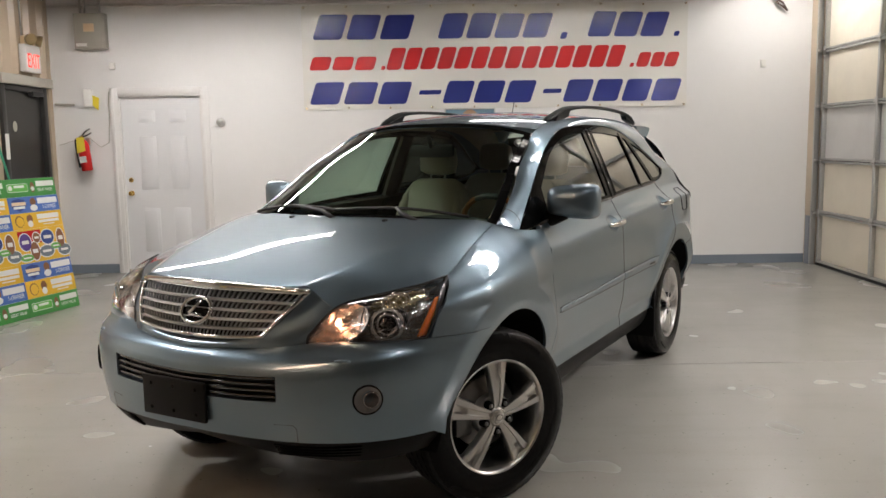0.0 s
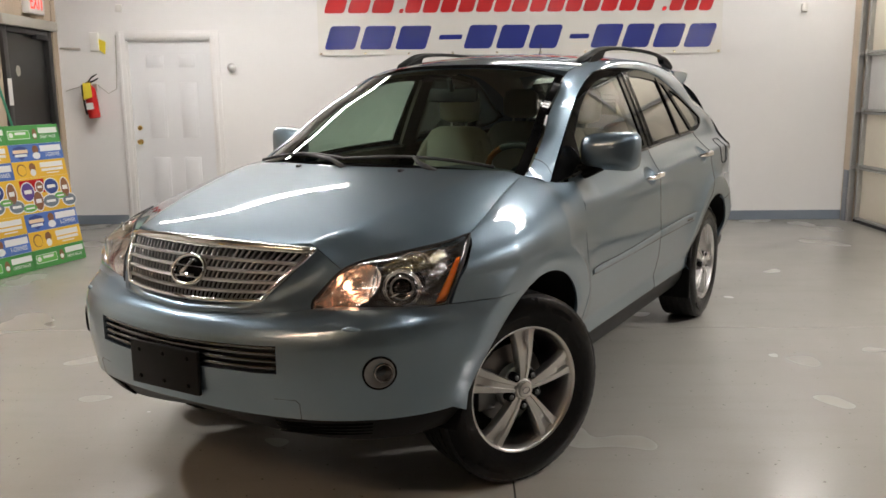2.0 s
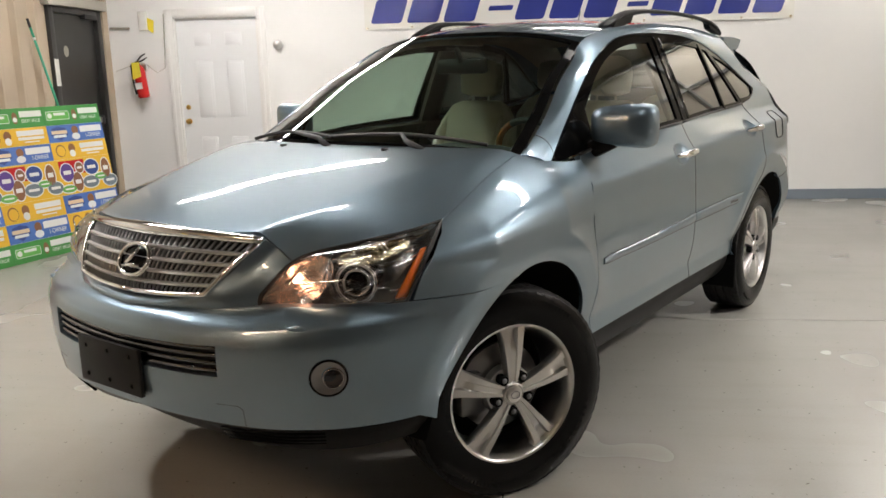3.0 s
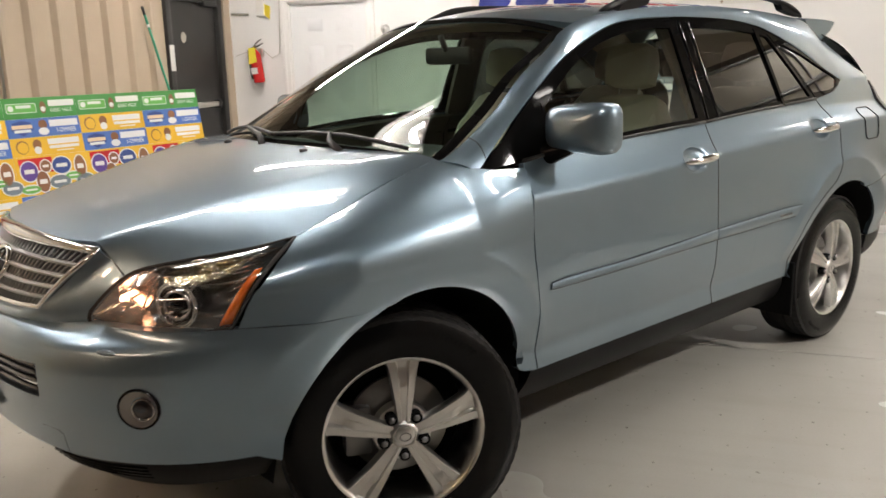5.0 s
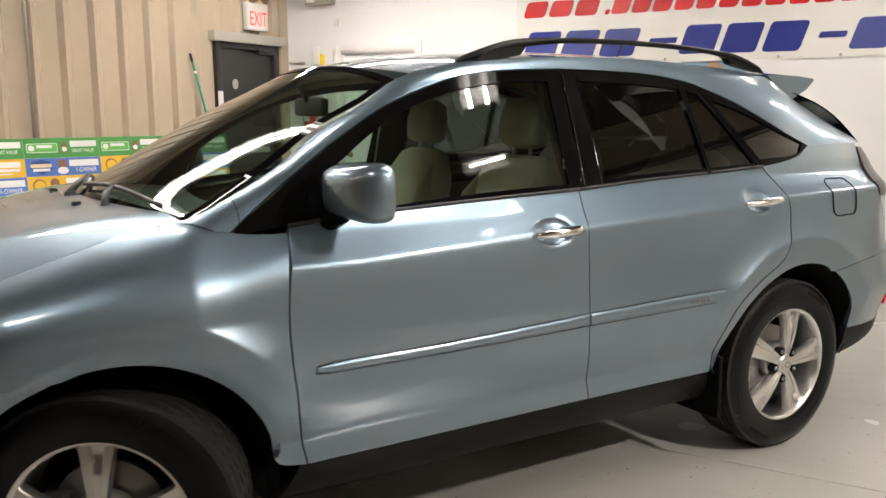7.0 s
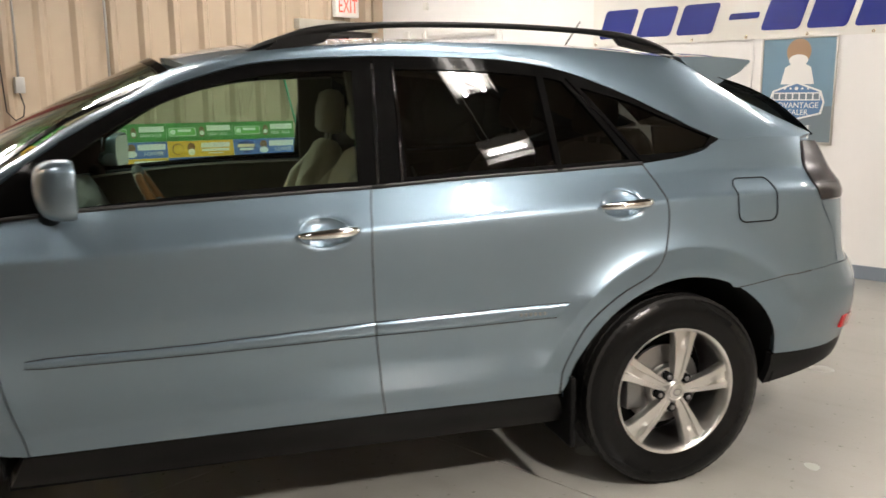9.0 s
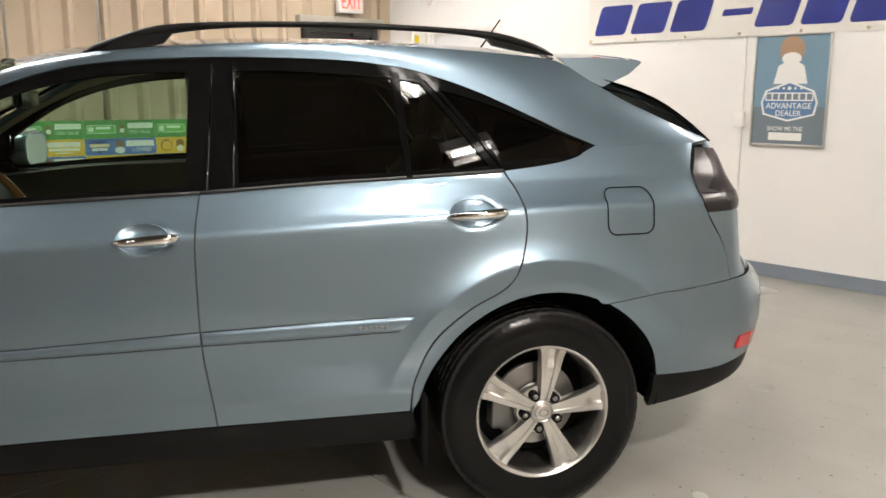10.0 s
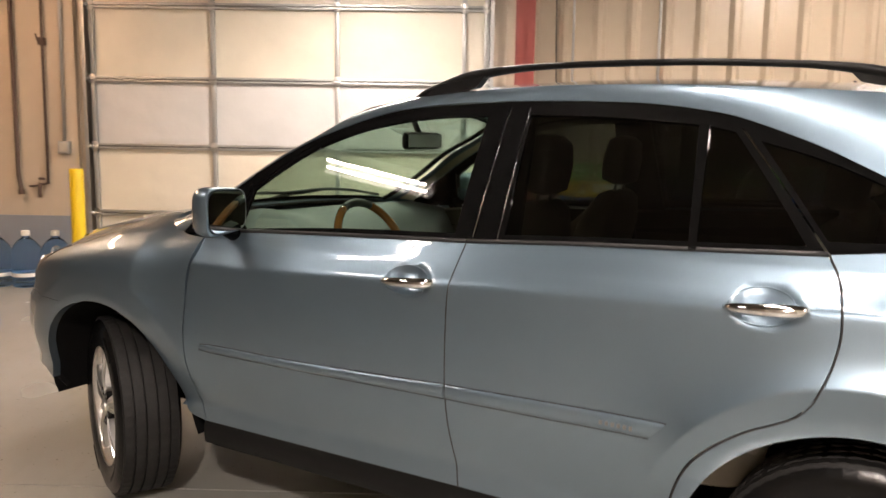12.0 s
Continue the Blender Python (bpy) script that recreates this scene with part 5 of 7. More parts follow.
for net in (coons([(-.93, .30), (.80, .30)], [(.80, .30), (.80, 1.07)], [(-.93, 1.15), (.80, 1.07)], [(-.93, .30), (-.93, 1.15)], lin(0, 1, 12), lin(0, 1, 6)),
            coons([(-1.80, .83), (-.93, .83)], [(-.93, .83), (-.93, 1.15)], [(-1.80, 1.2), (-.93, 1.15)], [(-1.80, .83), (-1.80, 1.2)], lin(0, 1, 8), lin(0, 1, 4)),
            coons([(.80, .84), (1.60, .84)], [(1.60, .84), (1.60, .9)], [(.80, 1.0), (1.60, .9)], [(.80, .84), (.80, 1.0)], lin(0, 1, 8), lin(0, 1, 4)),
            coons([(-2.0, .42), (-1.79, .42)], [(-1.79, .42), (-1.79, 1.2)], [(-2.0, 1.2), (-1.79, 1.2)], [(-2.0, .42), (-2.0, 1.2)], lin(0, 1, 4), lin(0, 1, 6))):
    for mir in (False, True):
        panel_mesh(mapped(flank, net, -.045), bm=bm, gap=0, lip=0, mirrored=mir)
part("inner_shell", bm, "underbody", car)
bm = bmesh.new()
box(bm, (-.90, -.72, .26), (.86, .72, .36))
part("floor_pan", bm, "underbody", car)
for name, a, b in (("rear_crossmember", (-2.06, -.66, .50), (-1.83, .66, .70)), ("underbody_tunnel", (-1.83, -.50, .31), (1.50, .50, .45)),
                   ("crash_beam", (1.70, -.60, .40), (2.0, .60, .72)), ("engine", (1.0, -.50, .45), (1.9, .50, .88))):
    bm = bmesh.new()
    box(bm, a, b)
    part(name, bm, "underbody", car)
for hub in (HUB_F, HUB_R):
    for sg in (1, -1):
        bm = bmesh.new()
        a_s = lin(-4, 184, 33)
        cols = [[], []]
        for a in a_s:
            px, pz = hub + .440 * math.cos(radians(a)), HUB_Z + .440 * math.sin(radians(a))
            cols[0].append(Vector((px, sg * .48, pz)))
            cols[1].append(Vector((px, sg * (flank(px, pz).y - .007), pz)))
        for i in range(32):
            bm.faces.new([bm.verts.new(p) for p in (cols[0][i], cols[0][i + 1], cols[1][i + 1], cols[1][i])])
        disc = [bm.verts.new(p) for p in cols[0]]
        bm.faces.new(disc)
        bmesh.ops.remove_doubles(bm, verts=bm.verts, dist=1e-5)
        part("wheel_house", bm, "underbody", car, smooth=60)

# added panels ahead of the rear wheels, blocking light and view underneath
for sg in (1, -1):
    bm = bmesh.new()
    x = HUB_R + .415
    box(bm, (x - .008, min(sg * .42, sg * .855), .205), (x + .012, max(sg * .42, sg * .855), .46), .006)
    part("splash_guard", bm, "underbody", car)

# ---- wheels ----
RIM_R = .246


def make_wheel(x, y, turn, sg, phase):
    """A wheel at its hub; its outer face looks along +y for sg > 0."""
    w = new("wheel")
    w.parent = car
    w.matrix_basis = pose(x, y, HUB_Z, 0, 0, turn + (0 if sg > 0 else 180))
    # tyre: sidewalls and a tread cut by grooves, its shoulders in blocks
    bm = bmesh.new()
    seg = 180
    prof = [(.232, -.100), (.236, -.108), (.262, -.116), (.300, -.119), (.328, -.112), (.344, -.102)]
    tread = []
    for a, b in ((-.097, -.066), (-.058, -.026), (-.018, .018), (.026, .058), (.066, .097)):
        tread += [(.349, a - .002), (.358 - .35 * abs(a) ** 2, a), (.358 - .35 * abs(b) ** 2, b), (.349, b + .002)]
    prof = prof + tread + [(r, -h) for r, h in reversed(prof)]
    rings = []
    for k in range(seg):
        a = 2 * math.pi * k / seg
        ring = []
        for r, h in prof:
            rr = r - (.0022 if k % 3 == 0 and abs(h) > .06 and r > .340 else 0) - (.003 if (k + int(h * 200)) % 4 == 0 and abs(h) < .06 and r > .352 else 0)
            ring.append(bm.verts.new((rr * math.cos(a), h, rr * math.sin(a))))
        rings.append(ring)
    for k in range(seg):
        a, b = rings[k], rings[(k + 1) % seg]
        for i in range(len(prof) - 1):
            f = bm.faces.new((a[i], a[i + 1], b[i + 1], b[i]))
            f.smooth = prof[i][0] < .335
            f.material_index = 1 if min(prof[i][0], prof[i + 1][0]) > .340 else 0
    bmesh.ops.recalc_face_normals(bm, faces=bm.faces)
    tyre = part("tyre", bm, ("tyre_rubber", "tread_rubber"), w, "worn black road tyre", smooth=35)
    for r0, a0, a1 in ((.292, 20, 64), (.292, 200, 244), (.312, 110, 134), (.312, 290, 314)):
        bm = bmesh.new()
        for k in range(9):
            a = radians(a0 + (a1 - a0) * k / 9)
            m = Matrix.Rotation(-a, 4, "Y") @ Matrix.Translation((r0, .1185, 0))
            box(bm, (-.007, -.0015, -.0045), (.007, .0012, .0045), 0, m)
        part("sidewall_marking", bm, "tyre_rubber", tyre)
    # rim barrel and lip
    bm = bmesh.new()
    lathe(bm, [(RIM_R - .004, .098), (RIM_R, .104), (RIM_R - .002, .109), (RIM_R - .012, .108), (RIM_R - .020, .100), (RIM_R - .026, .06), (RIM_R - .034, .0), (RIM_R - .036, -.09), (RIM_R - .005, -.105)], None, 60, axis="y")
    rimo = part("rim", bm, "alloy", w, "machined alloy rim", smooth=50)
    bm = bmesh.new()
    lathe(bm, [(.0, .03), (.075, .03), (.150, .012), (.150, -.004), (.06, -.006), (.0, -.006)], None, 48, axis="y")
    part("brake_disc", bm, "brake_steel", w, smooth=40)
    bm = bmesh.new()
    box(bm, (.085, -.03, -.075), (.165, .045, .075), .012)
    part("brake_caliper", bm, "alloy_dark", w, smooth=40)
    bm = bmesh.new()
    lathe(bm, [(.215, -.06), (.0, -.06)], None, 32, axis="y")
    part("backing", bm, "underbody", w)
    # five spokes, each split in two ribs by a groove
    for k in range(5):
        a = radians(phase + 72 * k)
        m = Matrix.Rotation(-a, 4, "Y")
        bm = bmesh.new()
        st = []
        for u in lin(0, 1, 13):
            r = .024 + (.229 - .024) * u
            wide = .0165 + .031 * u ** 1.1 + (.012 * (u - .9) / .1 if u > .9 else 0)
            h = .086 + .020 * math.sin(math.pi * min(1, .2 + .65 * u)) - .003 * u
            dip = .005 + (.012 * min(1, (u - .70) / .05) if u > .70 else 0) * (1 if u < .93 else .3)
            rib = .30
            st.append([(r, h - dip, 0), (r, h - dip, wide * rib), (r, h + .001, wide * (rib + .10)), (r, h, wide * .93), (r, h - .004, wide), (r, h - .034, wide * 1.04), (r, h - .036, 0),
                       (r, h - .034, -wide * 1.04), (r, h - .004, -wide), (r, h, -wide * .93), (r, h + .001, -wide * (rib + .10)), (r, h - dip, -wide * rib)])
        vs = [[bm.verts.new(m @ Vector(p)) for p in s] for s in st]
        for p, q in zip(vs, vs[1:]):
            for i in range(12):
                bm.faces.new((p[i], p[(i + 1) % 12], q[(i + 1) % 12], q[i]))
        bm.faces.new(vs[0])
        bm.faces.new(vs[-1][::-1])
        bmesh.ops.recalc_face_normals(bm, faces=bm.faces)
        part("spoke", bm, "alloy", rimo, smooth=35)
        b = radians(phase + 36 + 72 * k)
        m2 = Matrix.Rotation(-b, 4, "Y") @ Matrix.Translation((.062, 0, 0))
        bm = bmesh.new()
        lathe(bm, [(.0, .110), (.0075, .109), (.0105, .105), (.0112, .095)], m2, 6, axis="y")
        part("wheel_nut", bm, "alloy_dark", rimo)
        # black disc proud of the spokes, drawn as the shade of a nut pocket
        bm = bmesh.new()
        lathe(bm, [(.0175, .07), (.0170, .1030), (.0150, .1038), (.0, .1038)], m2, 18, axis="y")
        part("nut_seat", bm, "underbody", rimo, smooth="all")
    bm = bmesh.new()
    lathe(bm, [(.0, .114), (.020, .113), (.0265, .110), (.0275, .103), (.0295, .102), (.034, .105), (.038, .103), (.046, .088), (.060, .078), (.084, .074), (.088, .066), (.088, .04)], None, 36, axis="y")
    part("hub_cap", bm, "alloy", rimo, smooth=40)
    bm = bmesh.new()
    tube(bm, [(.016 * math.cos(t), .1142, .012 * math.sin(t)) for t in lin(0, 2 * math.pi, 17)], .0016, 5)
    part("cap_ring", bm, "alloy_dark", rimo)
    return w


make_wheel(HUB_F, .743, -27, 1, 91)
make_wheel(HUB_F, -.743, -27, -1, 60)
make_wheel(HUB_R, .735, 0, 1, 100)
make_wheel(HUB_R, -.735, 0, -1, 75)

# ---- cabin ----


def soft_block(bm, sections, power=.5, n=20):
    """A padded form: rounded sections (centre x, y, z, half width y, half depth, tilt) joined in order."""
    rings = []
    for cx, cy, cz, hw, hd, tilt in sections:
        ring = []
        for i in range(n):
            a = 2 * math.pi * i / n
            u = math.copysign(abs(math.cos(a)) ** power, math.cos(a)) * hw
            v = math.copysign(abs(math.sin(a)) ** power, math.sin(a)) * hd
            ring.append(bm.verts.new((cx + v * math.cos(tilt), cy + u, cz + v * math.sin(tilt))))
        rings.append(ring)
    for a, b in zip(rings, rings[1:]):
        for i in range(n):
            bm.faces.new((a[i], a[(i + 1) % n], b[(i + 1) % n], b[i]))
    bm.faces.new(rings[0])
    bm.faces.new(rings[-1][::-1])
    bmesh.ops.recalc_face_normals(bm, faces=bm.faces)
    return bm


def seat(cx, cy, w, mat="leather_beige"):
    s = new("seat")
    s.parent = car
    bm = soft_block(bmesh.new(), [(cx + .02, cy, .50, w * .9, .24, 0), (cx + .02, cy, .62, w, .27, 0), (cx + .02, cy, .68, w * .98, .27, .05), (cx + .02, cy, .71, w * .85, .22, .06)])
    part("cushion", bm, mat, s, smooth=60)
    bm = soft_block(bmesh.new(), [(cx - .20, cy, .62, w * .9, .05, .3), (cx - .24, cy, .72, w, .075, .3), (cx - .29, cy, .95, w, .075, .25), (cx - .34, cy, 1.12, w * .92, .065, .25), (cx - .37, cy, 1.21, w * .7, .045, .25), (cx - .375, cy, 1.235, w * .5, .02, .25)])
    part("backrest", bm, mat, s, smooth=60)
    for sg in (-1, 1):
        bm = soft_block(bmesh.new(), [(cx - .17, cy + sg * w * .8, .72, .035, .05, .3), (cx - .21, cy + sg * w * .82, .9, .04, .06, .25), (cx - .27, cy + sg * w * .75, 1.08, .03, .045, .25), (cx - .32, cy + sg * w * .7, 1.16, .012, .02, .25)], 1.0, 12)
        part("bolster", bm, mat, s, smooth="all")
        bm = bmesh.new()
        tube(bm, [(cx - .365, cy + sg * .05, 1.20), (cx - .385, cy + sg * .05, 1.31)], .007, 8)
        part("headrest_post", bm, "steel", s)
    bm = soft_block(bmesh.new(), [(cx - .37, cy, 1.265, .07, .03, .2), (cx - .375, cy, 1.28, .115, .05, .2), (cx - .385, cy, 1.36, .125, .055, .2), (cx - .395, cy, 1.43, .11, .045, .2), (cx - .40, cy, 1.45, .07, .02, .2)])
    part("headrest", bm, mat, s, smooth=60)
    return s


seat(.05, .37, .25)
seat(.05, -.37, .25)
for cy in (.40, -.40):
    seat(-.85, cy, .27)
# dashboard, binnacle, console
bm = bmesh.new()
rings = []
for t in lin(-1, 1, 17):
    xf = 1.08 + .10 * (1 - t * t)
    bump = .03 * math.exp(-((t - .52) / .22) ** 2)
    prof = [(xf, 1.09), (xf - .20, 1.105 + bump), (xf - .38, 1.085 + bump), (.66 - bump, 1.03 + bump), (.62, .95), (.64, .80), (.74, .60), (xf, .60)]
    rings.append([bm.verts.new((x, t * .69, z)) for x, z in prof])
for a, b in zip(rings, rings[1:]):
    for k in range(8):
        bm.faces.new((a[k], a[(k + 1) % 8], b[(k + 1) % 8], b[k]))
bmesh.ops.recalc_face_normals(bm, faces=bm.faces)
part("dashboard", bm, "dash_dark", car, smooth=40)
bm = bmesh.new()
box(bm, (.05, -.13, .40), (.62, .13, .72), .03)
part("centre_console", bm, "cabin_beige", car, smooth=40)
bm = bmesh.new()
box(bm, (.60, -.15, .74), (.635, .15, 1.02), .02)
part("centre_stack", bm, "alloy_dark", car, smooth=40)
# steering wheel: leather below, wood on the upper arc
SW = Matrix.Translation((.36, .37, 1.02)) @ pose(0, 0, 0, 0, -62, 0)
wheel = new("steering_wheel")
wheel.parent = car


def wheel_arc(a0, a1):
    return [SW @ Vector((.19 * math.cos(a), .19 * math.sin(a), 0)) for a in lin(radians(a0), radians(a1), 14)]


for name, mat, arcs in (("wood_arc", "wood_wheel", ((25, 85), (275, 335), (205, 155))), ("leather_arc", "dash_dark", ((-25, 25), (85, 155), (205, 275)))):
    for a0, a1 in arcs:
        bm = bmesh.new()
        tube(bm, wheel_arc(a0, a1), .0155, 10)
        part(name, bm, mat, wheel, smooth="all")
bm = bmesh.new()
lathe(bm, [(0, .03), (.05, .028), (.075, .015), (.08, -.02)], SW, 24)
part("hub_pad", bm, "dash_dark", wheel, smooth="all")
for a in (80, -80, 180):
    bm = bmesh.new()
    c, s = math.cos(radians(a)), math.sin(radians(a))
    tube(bm, [SW @ Vector((.06 * c, .06 * s, .0)), SW @ Vector((.185 * c, .185 * s, 0))], [.022, .014], 8)
    part("wheel_spoke", bm, "alloy_dark", wheel, smooth="all")
bm = bmesh.new()
tube(bm, [SW @ Vector((0, 0, -.01)), SW @ Vector((0, 0, -.35))], .035, 10)
part("column", bm, "dash_dark", wheel, smooth="all")
# inside mirror
bm = bmesh.new()
box(bm, (.375, -.135, 1.385), (.405, .135, 1.455), .018)
im = part("inside_mirror", bm, "black_plastic", car, smooth=40)
bm = bmesh.new()
tube(bm, [(.40, 0, 1.44), (.43, 0, 1.50)], .012, 8)
part("mirror_stem", bm, "black_plastic", im)
bm = bmesh.new()
box(bm, (.371, -.125, 1.393), (.375, .125, 1.447), 0)
part("mirror_pane", bm, "chrome_dim", im)
# lining: headliner, post trims, door cards, parcel floor
part("headliner", panel_mesh([[roof(t * .97, u) + Vector((0, 0, -.028)) for t in lin(-1, 1, 15)] for u in lin(.03, 1, 12)], gap=0, lip=0), "cabin_beige", car, smooth="all")
for net in (coons([(-.245, .44), (.3, .44), (.76, .44)], [(.76, .44), (.79, .8), (.77, 1.07)], [(-.245, 1.13), (.3, 1.118), (.77, 1.07)], [(-.245, .44), (-.245, 1.13)], lin(0, 1, 10), lin(0, 1, 8)),
            coons([(-.92, .44), (-.27, .44)], [(-.27, .44), (-.27, 1.13)], [(-1.20, 1.17), (-.27, 1.135)], [(-.92, .44), (-1.0, .8), (-1.20, 1.17)], lin(0, 1, 8), lin(0, 1, 8))):
    both("door_card", mapped(flank, net, -.062), "cabin_brown", gap=0, lip=.02)
net = coons([(-.365, 1.14), (-.20, 1.13)], [(-.20, 1.13), (-.18, 1.52)], [(-.335, 1.525), (-.18, 1.52)], [(-.365, 1.14), (-.335, 1.525)], lin(0, 1, 5), lin(0, 1, 8))
both("post_trim", mapped(greenhouse, [[(q[0] - .045, q[1]) for q in row] for row in net], -.035), "cabin_brown", gap=0, lip=.02)
both("front_post_trim", [[Vector(low3[k]).lerp(Vector(up3[k]), v) + Vector((-.012, -.034, -.018)) for k in range(2, 40, 2)] for v in (.12, .45, .75)], "cabin_beige", gap=0, lip=.0)
bm = bmesh.new()
box(bm, (-1.95, -.66, .81), (-1.00, .66, .85), .01)
part("load_floor", bm, "cabin_beige", car)
# cowl, wipers, washer jets
rows = [[screen(t, 0) + Vector((.004 + .05 * v, 0, -.012 - .02 * v)) for t in lin(-.97, .97, 20)] for v in (0, .5, 1)]
part("cowl", panel_mesh(rows, gap=0, lip=.01), "black_plastic", car)
for t0, t1, tp in ((-.93, -.08, -.30), (-.12, .84, .30)):
    bm = bmesh.new()
    tube(bm, [screen(t, .045 + .03 * math.sin(math.pi * (t - t0) / (t1 - t0))) + Vector((.008, 0, .012)) for t in lin(t0, t1, 14)], .007, 6)
    wip = part("wiper", bm, "black_plastic", car, "black windscreen wiper", smooth="all")
    bm = bmesh.new()
    mid = .5 * (t0 + t1)
    tube(bm, [screen(tp + .25, 0) + Vector((.03, 0, .0)), screen(tp + .12, .025) + Vector((.012, 0, .018)), screen(mid, .07) + Vector((.008, 0, .018))], [.014, .010, .006], 8)
    part("wiper_arm", bm, "black_plastic", wip, smooth="all")
for t in (-.36, .36):
    p = bonnet(t, .075)
    bm = bmesh.new()
    box(bm, (p.x - .013, p.y - .008, p.z - .004), (p.x + .013, p.y + .008, p.z + .009), .004)
    part("washer_jet", bm, "black_plastic", hood, smooth=40)

# ---- back wall: door, signs and fittings ----
B = Matrix.Translation((0, Y1, 0)) @ Matrix(((1, 0, 0, 0), (0, 0, -1, 0), (0, 1, 0, 0), (0, 0, 0, 1)))


def on_back(x, z, out=0.0):
    """A frame on the back wall: local x to the right, y up, z out of the wall."""
    return B @ Matrix.Translation((x, z, out))


door = thing("door_1", "white six-panel door, shut, in a moulded white frame", "door", kind="structure")
bm = bmesh.new()
LX0, LX1, LZ = DX0 + .015, DX1 - .015, DZ - .012
box(bm, (LX0, Y1 + .030, .01), (LX1, Y1 + .065, LZ), .003)
leaf = part("leaf", bm, "door_white", door)
wide = LX1 - LX0
for col in (0, 1):
    xa = LX0 + .195 + col * .355
    xb = xa + .19
    for za, zb in ((.24, .755), (.97, 1.585), (1.745, 1.885)):
        bm = bmesh.new()
        for ins, out in ((0, .007), (.026, .011)):
            box(bm, (xa + ins, Y1 + .030 - out, za + ins), (xb - ins, Y1 + .0305, zb - ins), .005)
        box(bm, (xa + .012, Y1 + .0225, za + .012), (xb - .012, Y1 + .0305, zb - .012), .001)
        part("door_panel", bm, "door_white", leaf, smooth=30)
for z, r in ((.93, .028), (1.085, .024)):
    bm = bmesh.new()
    m = Matrix.Translation((LX0 + .068, Y1 + .030, z)) @ Matrix.Rotation(math.pi, 4, "Z")
    prof = [(0, .062), (.018, .060), (.027, .048), (.026, .036), (.012, .024), (.011, .010), (.030, .007), (.031, 0)] if z < 1 else [(0, .018), (.02, .016), (.027, .008), (.028, 0)]
    lathe(bm, prof, m, 20, axis="y")
    part("door_knob" if z < 1 else "deadbolt", bm, "brass", leaf, smooth=40)
for z in (.30, 1.08, 1.80):
    bm = bmesh.new()
    tube(bm, [(LX1 + .006, Y1 + .022, z - .05), (LX1 + .006, Y1 + .022, z + .05)], .008, 8)
    part("hinge", bm, "steel", door)
bm = bmesh.new()
for lo, hi in (((DX0 - .095, 0), (DX0, DZ + .095)), ((DX1, 0), (DX1 + .095, DZ + .095)), ((DX0, DZ), (DX1, DZ + .095))):
    box(bm, (lo[0], Y1 - .018, lo[1]), (hi[0], Y1, hi[1]), .004)
    box(bm, (lo[0] + (.012 if hi[0] - lo[0] < .2 else 0), Y1 - .026, lo[1] + (.0 if hi[0] - lo[0] < .2 else .015)), (hi[0] - (.045 if hi[0] - lo[0] < .2 else 0), Y1 - .016, hi[1] - (.02 if hi[0] - lo[0] < .2 else .02)), .004)
box(bm, (DX0 - .001, Y1, 0), (DX0 + .015, Y1 + .12, DZ), 0)
box(bm, (DX1 - .015, Y1, 0), (DX1 + .001, Y1 + .12, DZ), 0)
box(bm, (DX0, Y1, DZ - .012), (DX1, Y1 + .12, DZ + .001), 0)
part("door_frame", bm, "trim_white", door, smooth=30)

# banner: a sagging vinyl sheet with eyelets and rows of slanted blocks for its writing
BX0, BX1, BZ0, BZ1 = -1.565, 2.823, 1.853, 3.02


def sheet_y(x, z):
    u, v = (x - BX0) / (BX1 - BX0), (z - BZ0) / (BZ1 - BZ0)
    return .012 + .006 * math.sin(u * 23 + v * 3) * (1 - .4 * v) + .005 * math.sin(u * 9 - v * 7) + .006 * math.exp(-((u - .985) / .02) ** 2) * math.sin(v * 14)


def banner_point(x, z, out=0.0):
    u = (x - BX0) / (BX1 - BX0)
    return Vector((x, Y1 - sheet_y(x, z) - out, z - .014 * u + .006 * math.sin(u * 6 * math.pi) * (1 if z > 2.9 else .3)))


banner = thing("banner", "white vinyl banner with blue and red slanted lettering blocks", "banner")
banner["label"] = "white vinyl banner with blue and red bars, hung on the wall"
bm = bmesh.new()
xs, zs = lin(BX0, BX1, 90), lin(BZ0, BZ1, 24)
fr = [[bm.verts.new(banner_point(x, z)) for x in xs] for z in zs]
bk = [[bm.verts.new(banner_point(x, z, -.002)) for x in xs] for z in zs]
for j in range(23):
    for i in range(89):
        bm.faces.new((fr[j][i], fr[j][i + 1], fr[j + 1][i + 1], fr[j + 1][i]))
        bm.faces.new((bk[j][i], bk[j + 1][i], bk[j + 1][i + 1], bk[j][i + 1]))
part("sheet", bm, "vinyl_white", banner, smooth="all")


def slanted_bar(x, z, w, h, mat):
    """A plain slanted bar of one character's size, printed on the sheet."""
    bm = bmesh.new()
    n, c = max(3, int(w / .03) + 1), min(.03, w * .25, h * .25)
    g = []
    for v in (0, c * .3 / h, c / h, .5, 1 - c / h, 1 - c * .3 / h, 1):
        ins = c - math.sqrt(max(0, c * c - max(0, c - min(v, 1 - v) * h) ** 2))
        g.append([bm.verts.new(banner_point(x + ins + u * (w - 2 * ins) + (v - .5) * h * .32, z + v * h, .003)) for u in lin(0, 1, n)])
    for a, b in zip(g, g[1:]):
        for i in range(n - 1):
            bm.faces.new((a[i], a[i + 1], b[i + 1], b[i]))
    part("lettering_bar", bm, mat, banner, smooth="all")


